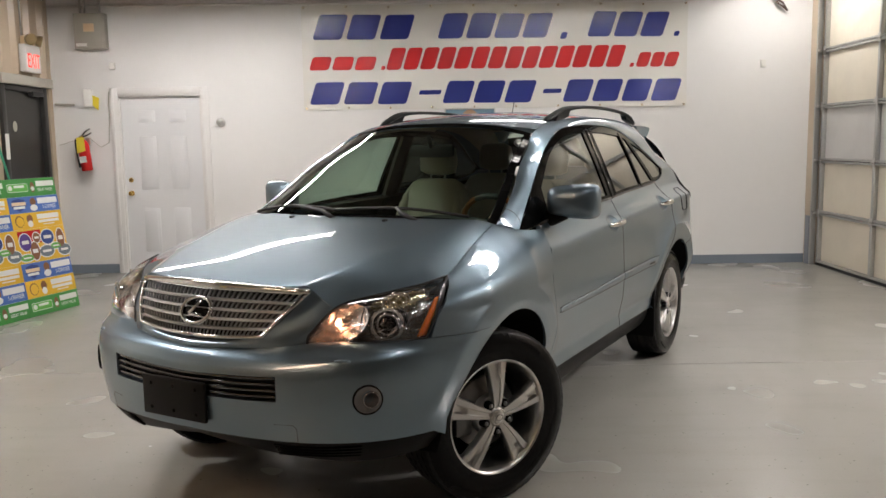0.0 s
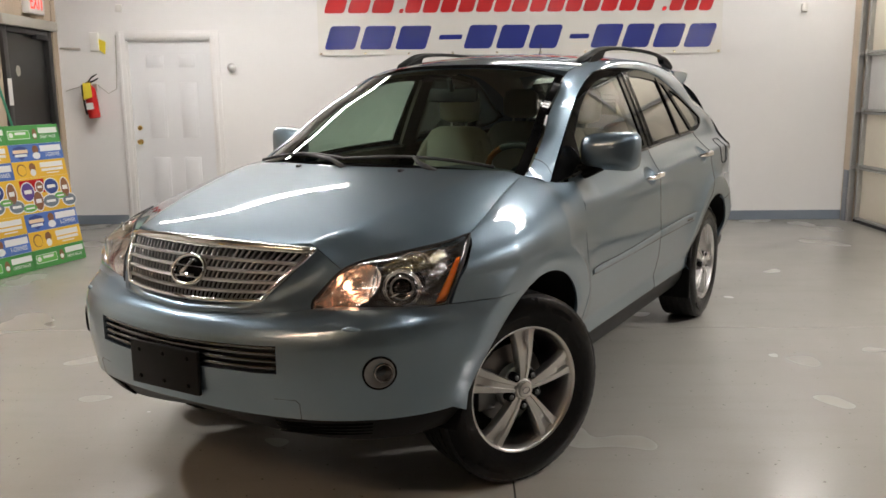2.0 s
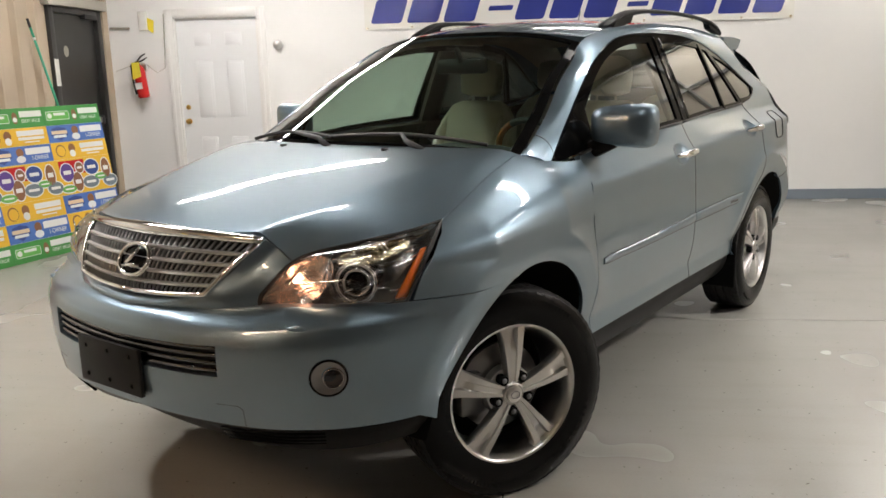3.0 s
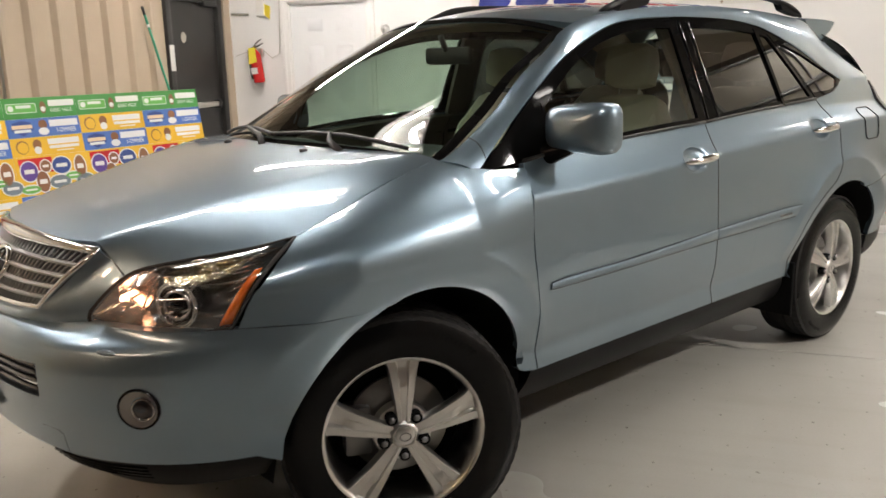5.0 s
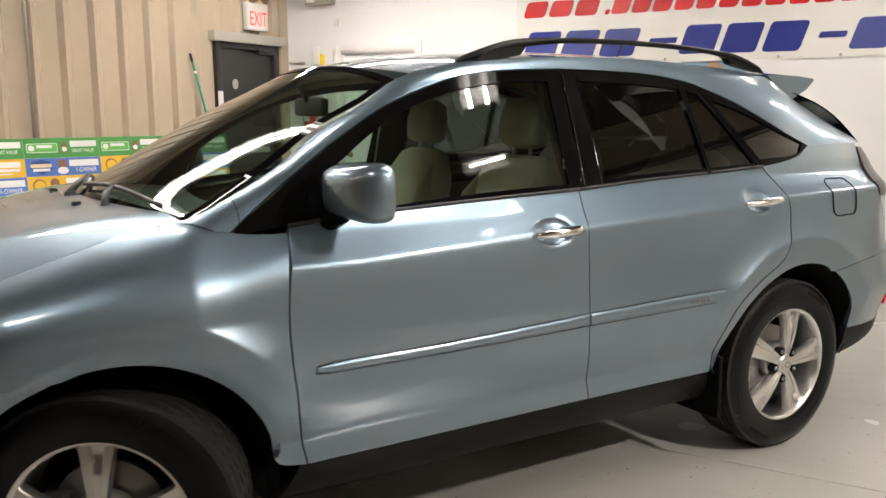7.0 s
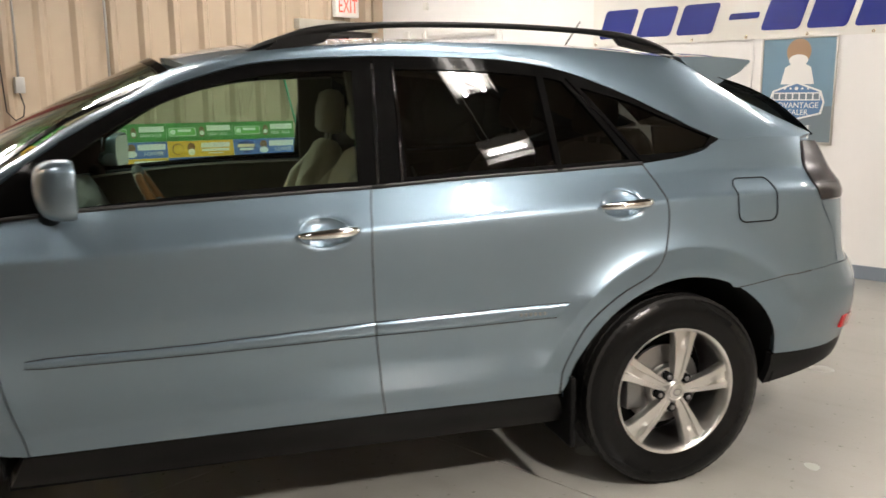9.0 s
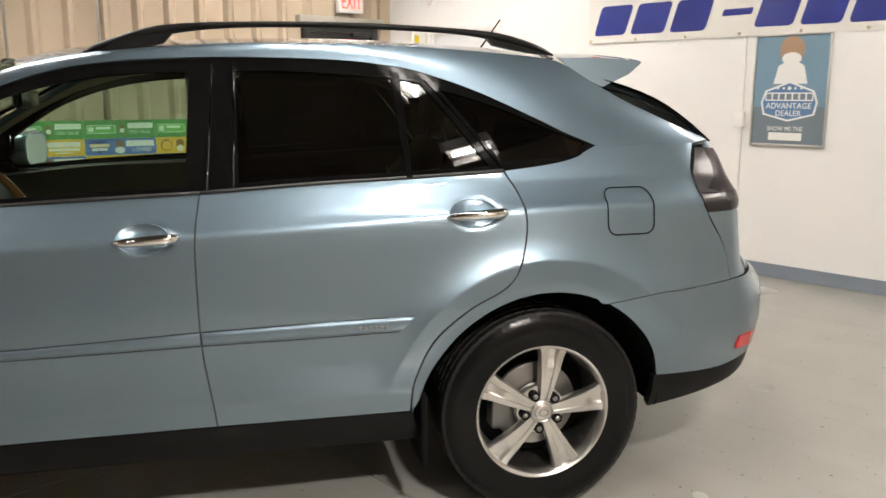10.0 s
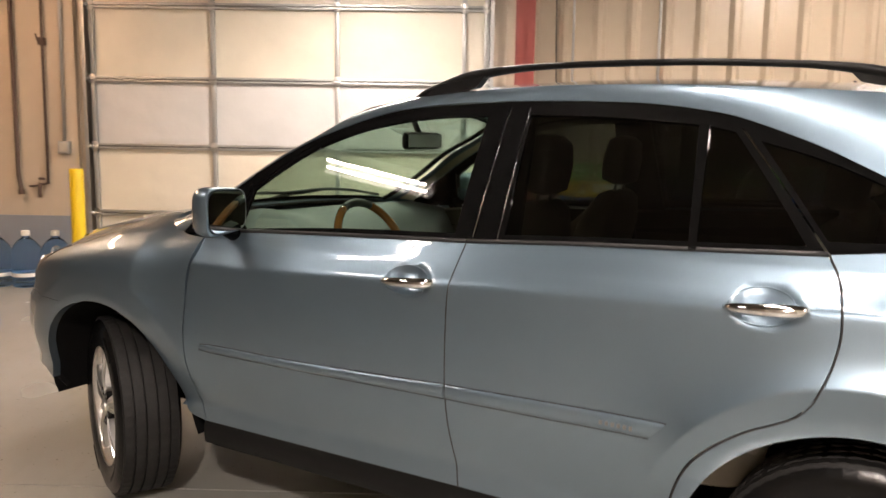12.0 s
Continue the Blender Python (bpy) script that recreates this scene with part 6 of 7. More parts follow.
# rows: foot of the row, bar height, colour, and runs of bars between two x
RUNS = [(2.640, .275, "ink_blue", ((-1.40, -.26, 3), (.02, 1.30, 4), (1.72, 2.62, 3))),
        (2.300, .150, "ink_red", ((-1.47, -.70, 3),)),
        (2.300, .245, "ink_red", ((-.58, 2.12, 14),)),
        (2.300, .165, "ink_red", ((2.26, 2.74, 3),)),
        (1.915, .250, "ink_blue", ((-1.46, -.30, 3), (.06, 1.12, 3), (1.44, 2.78, 4)))]
for z, h, mat, runs in RUNS:
    for xa, xb, count in runs:
        step = (xb - xa) / count
        for k in range(count):
            slanted_bar(xa + k * step, z, step * .86, h, mat)
for x, z, w, h, mat in ((1.38, 2.62, .07, .075, "ink_blue"), (2.67, 2.64, .06, .055, "ink_blue"), (-.67, 2.30, .045, .045, "ink_red"), (2.17, 2.30, .045, .045, "ink_red"), (-.24, 2.015, .25, .05, "ink_blue"), (1.18, 2.015, .21, .05, "ink_blue")):
    slanted_bar(x, z, w, h, mat)
for k in range(10):
    for z in (BZ0 + .02, BZ1 - .02):
        p = banner_point(BX0 + .03 + k * (BX1 - BX0 - .06) / 9, z, .002)
        bm = bmesh.new()
        lathe(bm, [(.006, .002), (.010, .003), (.012, .0)], Matrix.Translation(p) @ Matrix.Rotation(math.pi, 4, "Z"), 12, axis="y")
        part("eyelet", bm, "brass", banner)

# poster in a slim metal frame
poster = thing("poster", "blue dealer poster in a slim silver frame on the wall", "poster")
PXa, PXb, PZa, PZb = .045, .630, 1.015, 1.850
bm = bmesh.new()
for lo, hi in (((PXa, PZa), (PXa + .014, PZb)), ((PXb - .014, PZa), (PXb, PZb)), ((PXa + .014, PZa), (PXb - .014, PZa + .022)), ((PXa + .014, PZb - .014), (PXb - .014, PZb))):
    box(bm, (lo[0], Y1 - .020, lo[1]), (hi[0], Y1, hi[1]), .003)
part("frame", bm, "steel", poster, smooth=30)
pc = (PXa + PXb) / 2
bm = bmesh.new()
box(bm, (PXa + .013, Y1 - .008, PZa + .30), (PXb - .013, Y1 - .001, PZb - .013))
part("print", bm, "poster_blue", poster)
bm = bmesh.new()
box(bm, (PXa + .013, Y1 - .008, PZa + .02), (PXb - .013, Y1 - .001, PZa + .30))
part("print_band", bm, "poster_slate", poster)


def shape_on(parent, m, pts, mat, out, name="printed_shape"):
    bm = bmesh.new()
    flat(bm, pts, .0006, m @ Matrix.Translation((0, 0, out)))
    return part(name, bm, mat, parent)


pm = on_back(pc, PZa, .008)
shape_on(poster, pm, oval(.19, .20, 20, 0, .72), "ink_tan", .001)
shape_on(poster, pm, oval(.15, .09, 20, 0, .655), "ink_white", .002)
shape_on(poster, pm, [(-.13, .47), (-.10, .60), (-.05, .63), (.05, .63), (.10, .60), (.13, .47)], "ink_white", .0015)
shape_on(poster, pm, [(-.20, .24), (-.22, .33), (-.19, .42), (0, .49), (.19, .42), (.22, .33), (.20, .24), (0, .19)], "ink_white", .003)
shape_on(poster, pm, [(-.185, .25), (-.205, .33), (-.175, .41), (0, .475), (.175, .41), (.205, .33), (.185, .25), (0, .205)], "poster_badge", .004)
shape_on(poster, pm, rounded(.37, .062, .004, 2, 0, .375), "ink_white", .005)
for k in range(7):
    shape_on(poster, pm, rounded(.040, .044, .002, 2, -.156 + .052 * k, .375), "poster_slate", .006)
for k in range(5):
    shape_on(poster, pm, oval(.020 + .012 * (k == 2), .020 + .012 * (k == 2), 5, -.09 + .045 * k, .437), "ink_white", .005)
words("ADVANTAGE", .062, pm @ Matrix.Translation((0, .305, .006)), "ink_white", poster, squeeze=.95)
words("DEALER", .060, pm @ Matrix.Translation((0, .250, .006)), "ink_white", poster, squeeze=.95)
words("SHOW ME THE", .046, pm @ Matrix.Translation((-.02, .135, .002)), "ink_white", poster, squeeze=.9)
shape_on(poster, pm, rounded(.26, .058, .004, 2, -.015, .078), "ink_white", .001)
bm = bmesh.new()
box(bm, (-.055, Y1 - .014, .10), (-.030, Y1, 1.88), .003)
box(bm, (-.085, Y1 - .045, 1.155), (-.005, Y1, 1.275), .006)
tagged(link("wall_conduit", bm, "trim_white", smooth=30), "white surface conduit with a socket box on the wall", "conduit")

# conduit under the ceiling line
bm = bmesh.new()
tube(bm, [(X0 + .02, Y1 - .03, 3.055), (X1 - .06, Y1 - .03, 3.030)], .014, 10)
tagged(link("wall_pipe", bm, "trim_white", smooth="all"), "thin white pipe along the top of the wall", "pipe")

# breaker box
cab = thing("breaker_box", "grey metal breaker box with a paper label on the wall", "electric box")
bm = bmesh.new()
box(bm, (-4.115, Y1 - .10, 2.575), (-3.765, Y1, 2.965), .006)
part("case", bm, "box_grey", cab, smooth=30)
bm = bmesh.new()
box(bm, (-4.095, Y1 - .112, 2.595), (-3.80, Y1 - .10, 2.945), .004)
part("cover", bm, "box_grey", cab, smooth=30)
bm = bmesh.new()
box(bm, (-4.0, Y1 - .1145, 2.76), (-3.88, Y1 - .112, 2.85))
part("paper_label", bm, "ink_cream", cab)
bm = bmesh.new()
box(bm, (-4.09, Y1 - .1145, 2.60), (-3.97, Y1 - .112, 2.635))
part("sticker", bm, "paper_white", cab)
for x in (-4.05, -4.0, -3.83):
    bm = bmesh.new()
    tube(bm, [(x, Y1 - .05, 2.965), (x, Y1 - .05, 3.5)], .013, 8)
    part("conduit", bm, "galv", cab)

# thermostat, bell, small box with tag, hook
bm = bmesh.new()
box(bm, (-3.775, Y1 - .03, 2.345), (-3.705, Y1, 2.425), .008)
tagged(link("wall_sensor", bm, "paper_white", smooth=40), "small white plastic sensor on the wall", "sensor")
bm = bmesh.new()
box(bm, (3.66, Y1 - .03, 2.26), (3.725, Y1, 2.345), .008)
tagged(link("wall_sensor", bm, "paper_white", smooth=40), "small white plastic sensor on the wall", "sensor")
bell = thing("wall_bell", "small silver dome bell with a thin wire", "bell")
bm = bmesh.new()
lathe(bm, [(0, .075), (.028, .07), (.045, .05), (.052, .02), (.045, 0)], Matrix.Translation((-2.53, Y1, 1.735)) @ Matrix.Rotation(math.pi, 4, "Z"), 20, axis="y")
part("dome", bm, "alloy", bell, smooth="all")
bm = bmesh.new()
tube(bm, [(-2.58, Y1 - .004, 1.73), (-2.62, Y1 - .006, 1.68), (-2.655, Y1 - .006, 1.67)], .003, 5)
part("wire", bm, "paper_white", bell)
hold = thing("wall_holder", "clear plastic wall holder with a yellow tag", "holder")
bm = bmesh.new()
box(bm, (-4.085, Y1 - .04, 1.93), (-3.985, Y1, 2.13), .01)
part("holder_case", bm, "paper_white", hold, smooth=40)
bm = bmesh.new()
flat(bm, [(0, 0), (.075, -.03), (.06, -.17), (.0, -.12)], .003, on_back(-3.985, 2.06, .02))
part("tag", bm, "yellow_tag", hold)
bm = bmesh.new()
tube(bm, [(-4.42, Y1 - .02, 1.965), (-4.20, Y1 - .02, 1.955)], .012, 6)
tagged(link("wall_hook", bm, "box_grey"), "short grey metal bar fixed to the wall", "hook")

# fire extinguisher
fe = thing("fire_extinguisher", "red fire extinguisher with a yellow tag hung on the wall", "fire extinguisher")
m = Matrix.Translation((-4.065, Y1 - .095, 1.20)) @ pose(0, 0, 0, 0, -6, 0)
bm = bmesh.new()
lathe(bm, [(0, 0), (.05, .002), (.062, .015), (.063, .28), (.055, .325), (.03, .355), (.022, .37), (0, .372)], m, 24)
part("cylinder", bm, "red_paint", fe, smooth="all")
bm = bmesh.new()
lathe(bm, [(.0235, .365), (.026, .37), (.026, .40), (.0, .405)], m, 16)
part("valve", bm, "brass", fe, smooth=40)
bm = bmesh.new()
tube(bm, [m @ Vector((0, 0, .40)), m @ Vector((.05, -.01, .445)), m @ Vector((.11, -.01, .47))], [.010, .009, .006], 8)
tube(bm, [m @ Vector((.01, 0, .39)), m @ Vector((.07, -.01, .405)), m @ Vector((.12, -.01, .425))], [.010, .009, .006], 8)
part("lever", bm, "black_plastic", fe, smooth="all")
bm = bmesh.new()
tube(bm, [m @ Vector(p) for p in ((-.02, 0, .39), (-.075, -.01, .37), (-.085, -.01, .28), (-.075, -.02, .12), (-.068, -.02, .05))], [.009, .010, .010, .011, .014], 8)
part("hose", bm, "rubber_dark", fe, smooth="all")
bm = bmesh.new()
flat(bm, [(-.05, .21), (.05, .23), (.055, .38), (-.03, .39)], .002, m @ Matrix.Translation((-.005, -.072, 0)) @ Matrix.Rotation(math.pi / 2, 4, "X"))
part("tag", bm, "yellow_tag", fe)
bm = bmesh.new()
flat(bm, [(-.045, .10), (.035, .10), (.035, .17), (-.045, .17)], .001, m @ Matrix.Translation((0, -.0645, 0)) @ Matrix.Rotation(math.pi / 2, 4, "X"))
part("label_print", bm, "paper_white", fe)
bm = bmesh.new()
box(bm, (-4.09, Y1 - .04, 1.50), (-4.04, Y1, 1.58), .004)
part("bracket", bm, "steel", fe)
bm = bmesh.new()
tube(bm, [(-3.80, Y1 - .012, 2.10), (-3.815, Y1 - .012, 1.75), (-3.83, Y1 - .015, 1.52), (-3.92, Y1 - .03, 1.47), (-4.02, Y1 - .05, 1.56)], .004, 5)
tube(bm, [(-4.10, Y1 - .05, 1.57), (-4.22, Y1 - .03, 1.55), (-4.40, Y1 - .02, 1.50)], .003, 5)
tagged(link("wall_cable", bm, "box_grey"), "thin loose grey cable on the wall", "cable")
bm = bmesh.new()
tube(bm, [(3.74, Y1 - .05, 3.05), (3.86, Y1 - .10, 2.96), (3.93, Y1 - .07, 2.88), (3.80, Y1 - .06, 2.98)], .012, 6)
tagged(link("cable_bundle", bm, "pipe_brown"), "dark bundle of loose cable high on the wall", "cable")

# ---- left wall: black door, exit sign, steel column, fittings ----
bd = thing("door_2", "black steel exit door with a push bar, shut", "door", kind="structure")
bm = bmesh.new()
box(bm, (X0 - .06, BY0 + .03, .01), (X0 - .015, BY1 - .03, BZ - .03), .003)
bleaf = part("leaf", bm, "black_paint", bd)
bm = bmesh.new()
for lo, hi in (((BY0 - .05, 0), (BY0 + .03, BZ + .03)), ((BY1 - .03, 0), (BY1 + .05, BZ + .03)), ((BY0 + .03, BZ - .03), (BY1 - .03, BZ + .03))):
    box(bm, (X0 - .10, lo[0], lo[1]), (X0 + .035, hi[0], hi[1]), .004)
part("door_frame", bm, "black_paint", bd, smooth=30)
bm = bmesh.new()
box(bm, (X0 - .02, BY0 - .12, BZ + .03), (X0 + .09, BY1 + .10, BZ + .13), .006)
part("lintel", bm, "box_grey", bd, smooth=30)
bm = bmesh.new()
box(bm, (X0 - .01, BY0 + .10, .96), (X0 + .05, BY1 - .10, 1.02), .008)
part("push_bar", bm, "steel", bleaf, smooth=40)
for y in (BY0 + .12, BY1 - .14):
    bm = bmesh.new()
    box(bm, (X0 - .016, y - .03, .945), (X0 + .055, y + .03, 1.035), .008)
    part("bar_end", bm, "black_plastic", bleaf, smooth=40)
bm = bmesh.new()
box(bm, (X0 + .0355, BY0 - .045, 1.36), (X0 + .038, BY0 + .028, 1.62))
part("notice", bm, "paper_white", bd)
Lw = Matrix.Translation((X0, 0, 0)) @ Matrix(((0, 0, 1, 0), (1, 0, 0, 0), (0, 1, 0, 0), (0, 0, 0, 1)))
bm = bmesh.new()
flat(bm, oval(.09, .11, 20), .002, Lw @ Matrix.Translation((8.97, 1.70, -.0145)))
part("round_sticker", bm, "box_grey", bleaf)
bm = bmesh.new()
box(bm, (X0 - .01, BY1 - .30, BZ - .07), (X0 + .05, BY1 - .05, BZ - .02), .006)
part("closer", bm, "black_plastic", bd, smooth=40)

ex = thing("exit_sign", "white lit exit sign with twin emergency lamps on top", "exit sign")
EY0, EY1 = 9.07, 9.39
bm = bmesh.new()
box(bm, (X0 + .034, EY0, 2.275), (X0 + .11, EY1, 2.56), .008)
part("case", bm, "paper_white", ex, smooth=40)
words("EXIT", .215, Lw @ Matrix.Translation(((EY0 + EY1) / 2, 2.385, .1115)) @ Matrix.Rotation(0, 4, "Z"), "exit_red", ex, squeeze=.62)
bm = bmesh.new()
box(bm, (X0 + .034, EY0 + .05, 2.56), (X0 + .09, EY1 - .05, 2.65), .006)
part("battery_box", bm, "ink_cream", ex, smooth=40)
for y, d in ((EY0 + .06, -.5), (EY1 - .06, .5)):
    bm = bmesh.new()
    m = Matrix.Translation((X0 + .13, y, 2.615)) @ Vector((.8, d, -.25)).normalized().to_track_quat("X", "Z").to_matrix().to_4x4()
    lathe(bm, [(0, -.05), (.03, -.045), (.055, -.01), (.062, .03), (.055, .034), (.0, .030)], m, 20, axis="x")
    part("emergency_lamp", bm, "lamp_bronze", ex, smooth=50)
    bm = bmesh.new()
    tube(bm, [(X0 + .08, y, 2.62), (X0 + .12, y, 2.615)], .014, 8)
    part("lamp_arm", bm, "ink_cream", ex)
bm = bmesh.new()
tube(bm, [(X0 + .05, EY0 + .05, 2.65), (X0 + .05, EY0 + .05, 3.6)], .010, 8)
part("conduit", bm, "galv", ex)

bm = bmesh.new()
box(bm, (X0, 5.285, 0), (X0 + .30, 5.297, CEIL), 0)
box(bm, (X0, 5.215, 0), (X0 + .012, 5.37, CEIL), 0)
box(bm, (X0 + .288, 5.215, 0), (X0 + .30, 5.37, CEIL), 0)
tagged(link("steel_column", bm, "column_red"), "rust-red painted steel column beside the overhead door", "column", kind="structure")

broom = thing("broom", "green broom handle with a black tip leaning on the wall", "broom")
bm = bmesh.new()
tube(bm, [(-4.12, 8.62, .03), (-4.40, 8.30, 1.90)], .012, 10)
part("handle", bm, "green_paint", broom, smooth="all")
bm = bmesh.new()
tube(bm, [(-4.40, 8.30, 1.90), (-4.412, 8.286, 1.98)], .013, 10)
part("grip", bm, "rubber_dark", broom, smooth="all")
bm = bmesh.new()
tube(bm, [(-4.383, 8.32, 1.785), (-4.386, 8.316, 1.81)], .0135, 10)
part("band", bm, "paper_white", broom)
bm = bmesh.new()
box(bm, (-4.15, 8.47, .0), (-4.09, 8.77, .09), .01)
part("brush", bm, "green_paint", broom, smooth=40)

sw = thing("switch_box", "small grey switch box with conduit and hanging cord", "switch")
bm = bmesh.new()
box(bm, (X0 + .036, 5.70, 1.47), (X0 + .09, 5.775, 1.60), .006)
part("case", bm, "galv", sw, smooth=40)
bm = bmesh.new()
tube(bm, [(X0 + .06, 5.735, 1.60), (X0 + .06, 5.735, 3.6)], .010, 8)
part("conduit", bm, "galv", sw)
bm = bmesh.new()
tube(bm, [(X0 + .06, 5.735, 1.47), (X0 + .07, 5.76, 1.36), (X0 + .08, 5.74, 1.28), (X0 + .07, 5.68, 1.25), (X0 + .06, 5.62, 1.32), (X0 + .06, 5.60, 1.7), (X0 + .06, 5.58, 2.3), (X0 + .06, 5.56, 3.4)], .006, 6)
part("cord", bm, "rubber_dark", sw, smooth="all")
bm = bmesh.new()
tube(bm, [(X0 + .05, 6.51, 1.0), (X0 + .05, 6.51, 3.8)], .012, 8)
tagged(link("wall_pipe", bm, "galv", smooth="all"), "thin grey metal pipe up the ribbed wall", "pipe")

# ---- overhead doors ----


def overhead_door(name, x, ya, yb, inward, rows, cols, label):
    """Sectional door seen from inside: steel rails and stiles, insulation bulging between, tracks and hinges."""
    od = thing(name, label, "garage door", kind="structure")
    for j in range(len(rows) - 1):
        za, zb = rows[j], rows[j + 1]
        sec = part("section", block((x - inward * .05, ya, za + .004), (x - inward * .035, yb, zb - .004)), "galv", od)
        for z in (za + .015, zb - .015):
            part("rail", block((x - inward * .034, ya, z - .0115), (x + inward * .012, yb, z + .0115), .003), "galv", sec, smooth=30)
        for k in range(len(cols) - 1):
            c0, c1 = cols[k], cols[k + 1]
            bm = bmesh.new()
            n = 20
            rnd = random.Random(j * 17 + k * 5 + int(abs(x) * 10))
            ph = [rnd.uniform(0, 6) for _ in range(4)]
            g = []
            for a in range(n + 1):
                row = []
                for b in range(n + 1):
                    u, v = a / n, b / n
                    bulge = (math.sin(math.pi * u) * math.sin(math.pi * v)) ** .35
                    w = .010 * bulge + .005 * math.sin(5 * u + ph[0]) * math.sin(4 * v + ph[1]) * bulge + .006 * (1 - abs(math.sin(7 * u + 3 * v + ph[2]))) * math.sin(9 * v - 4 * u + ph[3]) * bulge
                    row.append(bm.verts.new((x + inward * (-.030 + w), c0 + .019 + (c1 - c0 - .038) * u, za + .027 + (zb - za - .054) * v)))
                g.append(row)
            for a in range(n):
                for b in range(n):
                    q = (g[a][b], g[a + 1][b], g[a + 1][b + 1], g[a][b + 1])
                    bm.faces.new(q if inward > 0 else q[::-1])
            part("insulation_panel", bm, "insulation_cool" if j == 2 else "insulation", sec, smooth="all")
        for c in cols:
            part("stile", block((x - inward * .034, c - .018, za + .006), (x + inward * .016, c + .018, zb - .006), .004), "galv", sec, smooth=30)
            if j:
                bm = bmesh.new()
                box(bm, (x + inward * .016, c - .03, za - .045), (x + inward * .022, c + .03, za + .045), .003)
                tube(bm, [(x + inward * .026, c - .035, za), (x + inward * .026, c + .035, za)], .008, 8)
                part("hinge", bm, "steel", sec, smooth=40)
    for y, sg in ((ya - .035, -1), (yb + .035, 1)):
        bm = bmesh.new()
        zt = rows[-1] + .3
        box(bm, (x + inward * .01, y - .004, 0), (x + inward * .07, y + .004, zt))
        box(bm, (x + inward * .066, y - sg * .03, 0), (x + inward * .074, y + .0, zt))
        part("track", bm, "galv", od)
        for z in rows[1:-1]:
            bm = bmesh.new()
            tube(bm, [(x + inward * .04, y - sg * .05, z), (x + inward * .04, y - sg * .005, z)], .018, 12)
            part("roller", bm, "steel", od)
    part("bottom_seal", block((x - inward * .045, ya, 0), (x + inward * .01, yb, rows[0] + .004), .006), "rubber_dark", od)
    return od


overhead_door("door_3", X0, 1.27, 4.98, 1, [.03, .655, 1.285, 1.905, 2.575, 3.10], [1.30, 2.43, 3.585, 4.75, 4.95], "closed overhead door of steel rails and pale insulation")
overhead_door("door_4", X1, 6.10, 9.64, -1, [.03, .60, 1.195, 1.80, 2.415, 3.02], [6.14, 7.30, 8.42, 9.60], "closed overhead door of steel rails and cream insulation")
bm = bmesh.new()
box(bm, (X1 - .06, 9.69, 0), (X1 + .06, 9.85, CEIL), .004)
tagged(link("trim_corner", bm, "wall_tan"), "tan painted corner trim beside the overhead door", "trim", kind="structure")
bm = bmesh.new()
box(bm, (X1 - .075, 9.70, 0), (X1 - .060, 9.80, .56), .003)
tagged(link("corner_guard", bm, "wall_grey"), "grey guard plate low on the corner trim", "guard", kind="structure")

# pipes on the tan wall
bm = bmesh.new()
tube(bm, [(X0 + .05, .57, 3.8), (X0 + .05, .575, 1.0), (X0 + .06, .60, .84)], .020, 10)
tube(bm, [(X0 + .06, .60, .87), (X0 + .06, .60, .82)], .030, 10)
tagged(link("wall_pipe", bm, "pipe_brown", smooth=40), "dark brown pipe down the tan wall", "pipe")
tap = thing("water_pipe", "slim brown water pipe with a hose tap", "pipe")
bm = bmesh.new()
tube(bm, [(X0 + .04, .857, 3.8), (X0 + .04, .850, .92)], .012, 10)
part("riser", bm, "pipe_brown", tap, smooth="all")
bm = bmesh.new()
box(bm, (X0 + .01, .82, 2.20), (X0 + .07, .88, 2.27), .01)
tube(bm, [(X0 + .05, .80, 2.30), (X0 + .08, .83, 2.24)], .008, 6)
part("stop_valve", bm, "pipe_brown", tap, smooth=40)
bm = bmesh.new()
tube(bm, [(X0 + .04, .85, .93), (X0 + .04, .82, .92), (X0 + .06, .72, .90), (X0 + .06, .68, .90)], .010, 8)
tube(bm, [(X0 + .05, .78, .93), (X0 + .07, .78, .86), (X0 + .09, .79, .80)], .018, 10)
tube(bm, [(X0 + .04, .76, .97), (X0 + .04, .82, .97)], .012, 8)
part("hose_tap", bm, "pipe_brown", tap, smooth="all")
con = thing("socket_box", "square grey socket box below a conduit", "socket")
bm = bmesh.new()
tube(bm, [(X0 + .035, 1.035, 3.8), (X0 + .035, 1.02, 1.30)], .014, 10)
part("conduit", bm, "galv", con, smooth="all")
bm = bmesh.new()
box(bm, (X0 + .010, .965, 1.205), (X0 + .07, 1.075, 1.325), .008)
part("case", bm, "galv", con, smooth=40)
bm = bmesh.new()
box(bm, (X0 + .07, .985, 1.225), (X0 + .074, 1.055, 1.305), .002)
part("plate", bm, "box_grey", con)

bo = thing("bollard", "yellow painted steel bollard beside the overhead door", "bollard")
bm = bmesh.new()
lathe(bm, [(.060, 0), (.060, 1.075), (.056, 1.088), (.0, 1.09)], Matrix.Translation((-4.0, 1.315, 0)), 24)
part("post", bm, "yellow_paint", bo, smooth=40)
bm = bmesh.new()
lathe(bm, [(.09, 0), (.09, .012), (.062, .014)], Matrix.Translation((-4.0, 1.315, 0)), 24)
part("base", bm, "yellow_paint", bo, smooth=40)


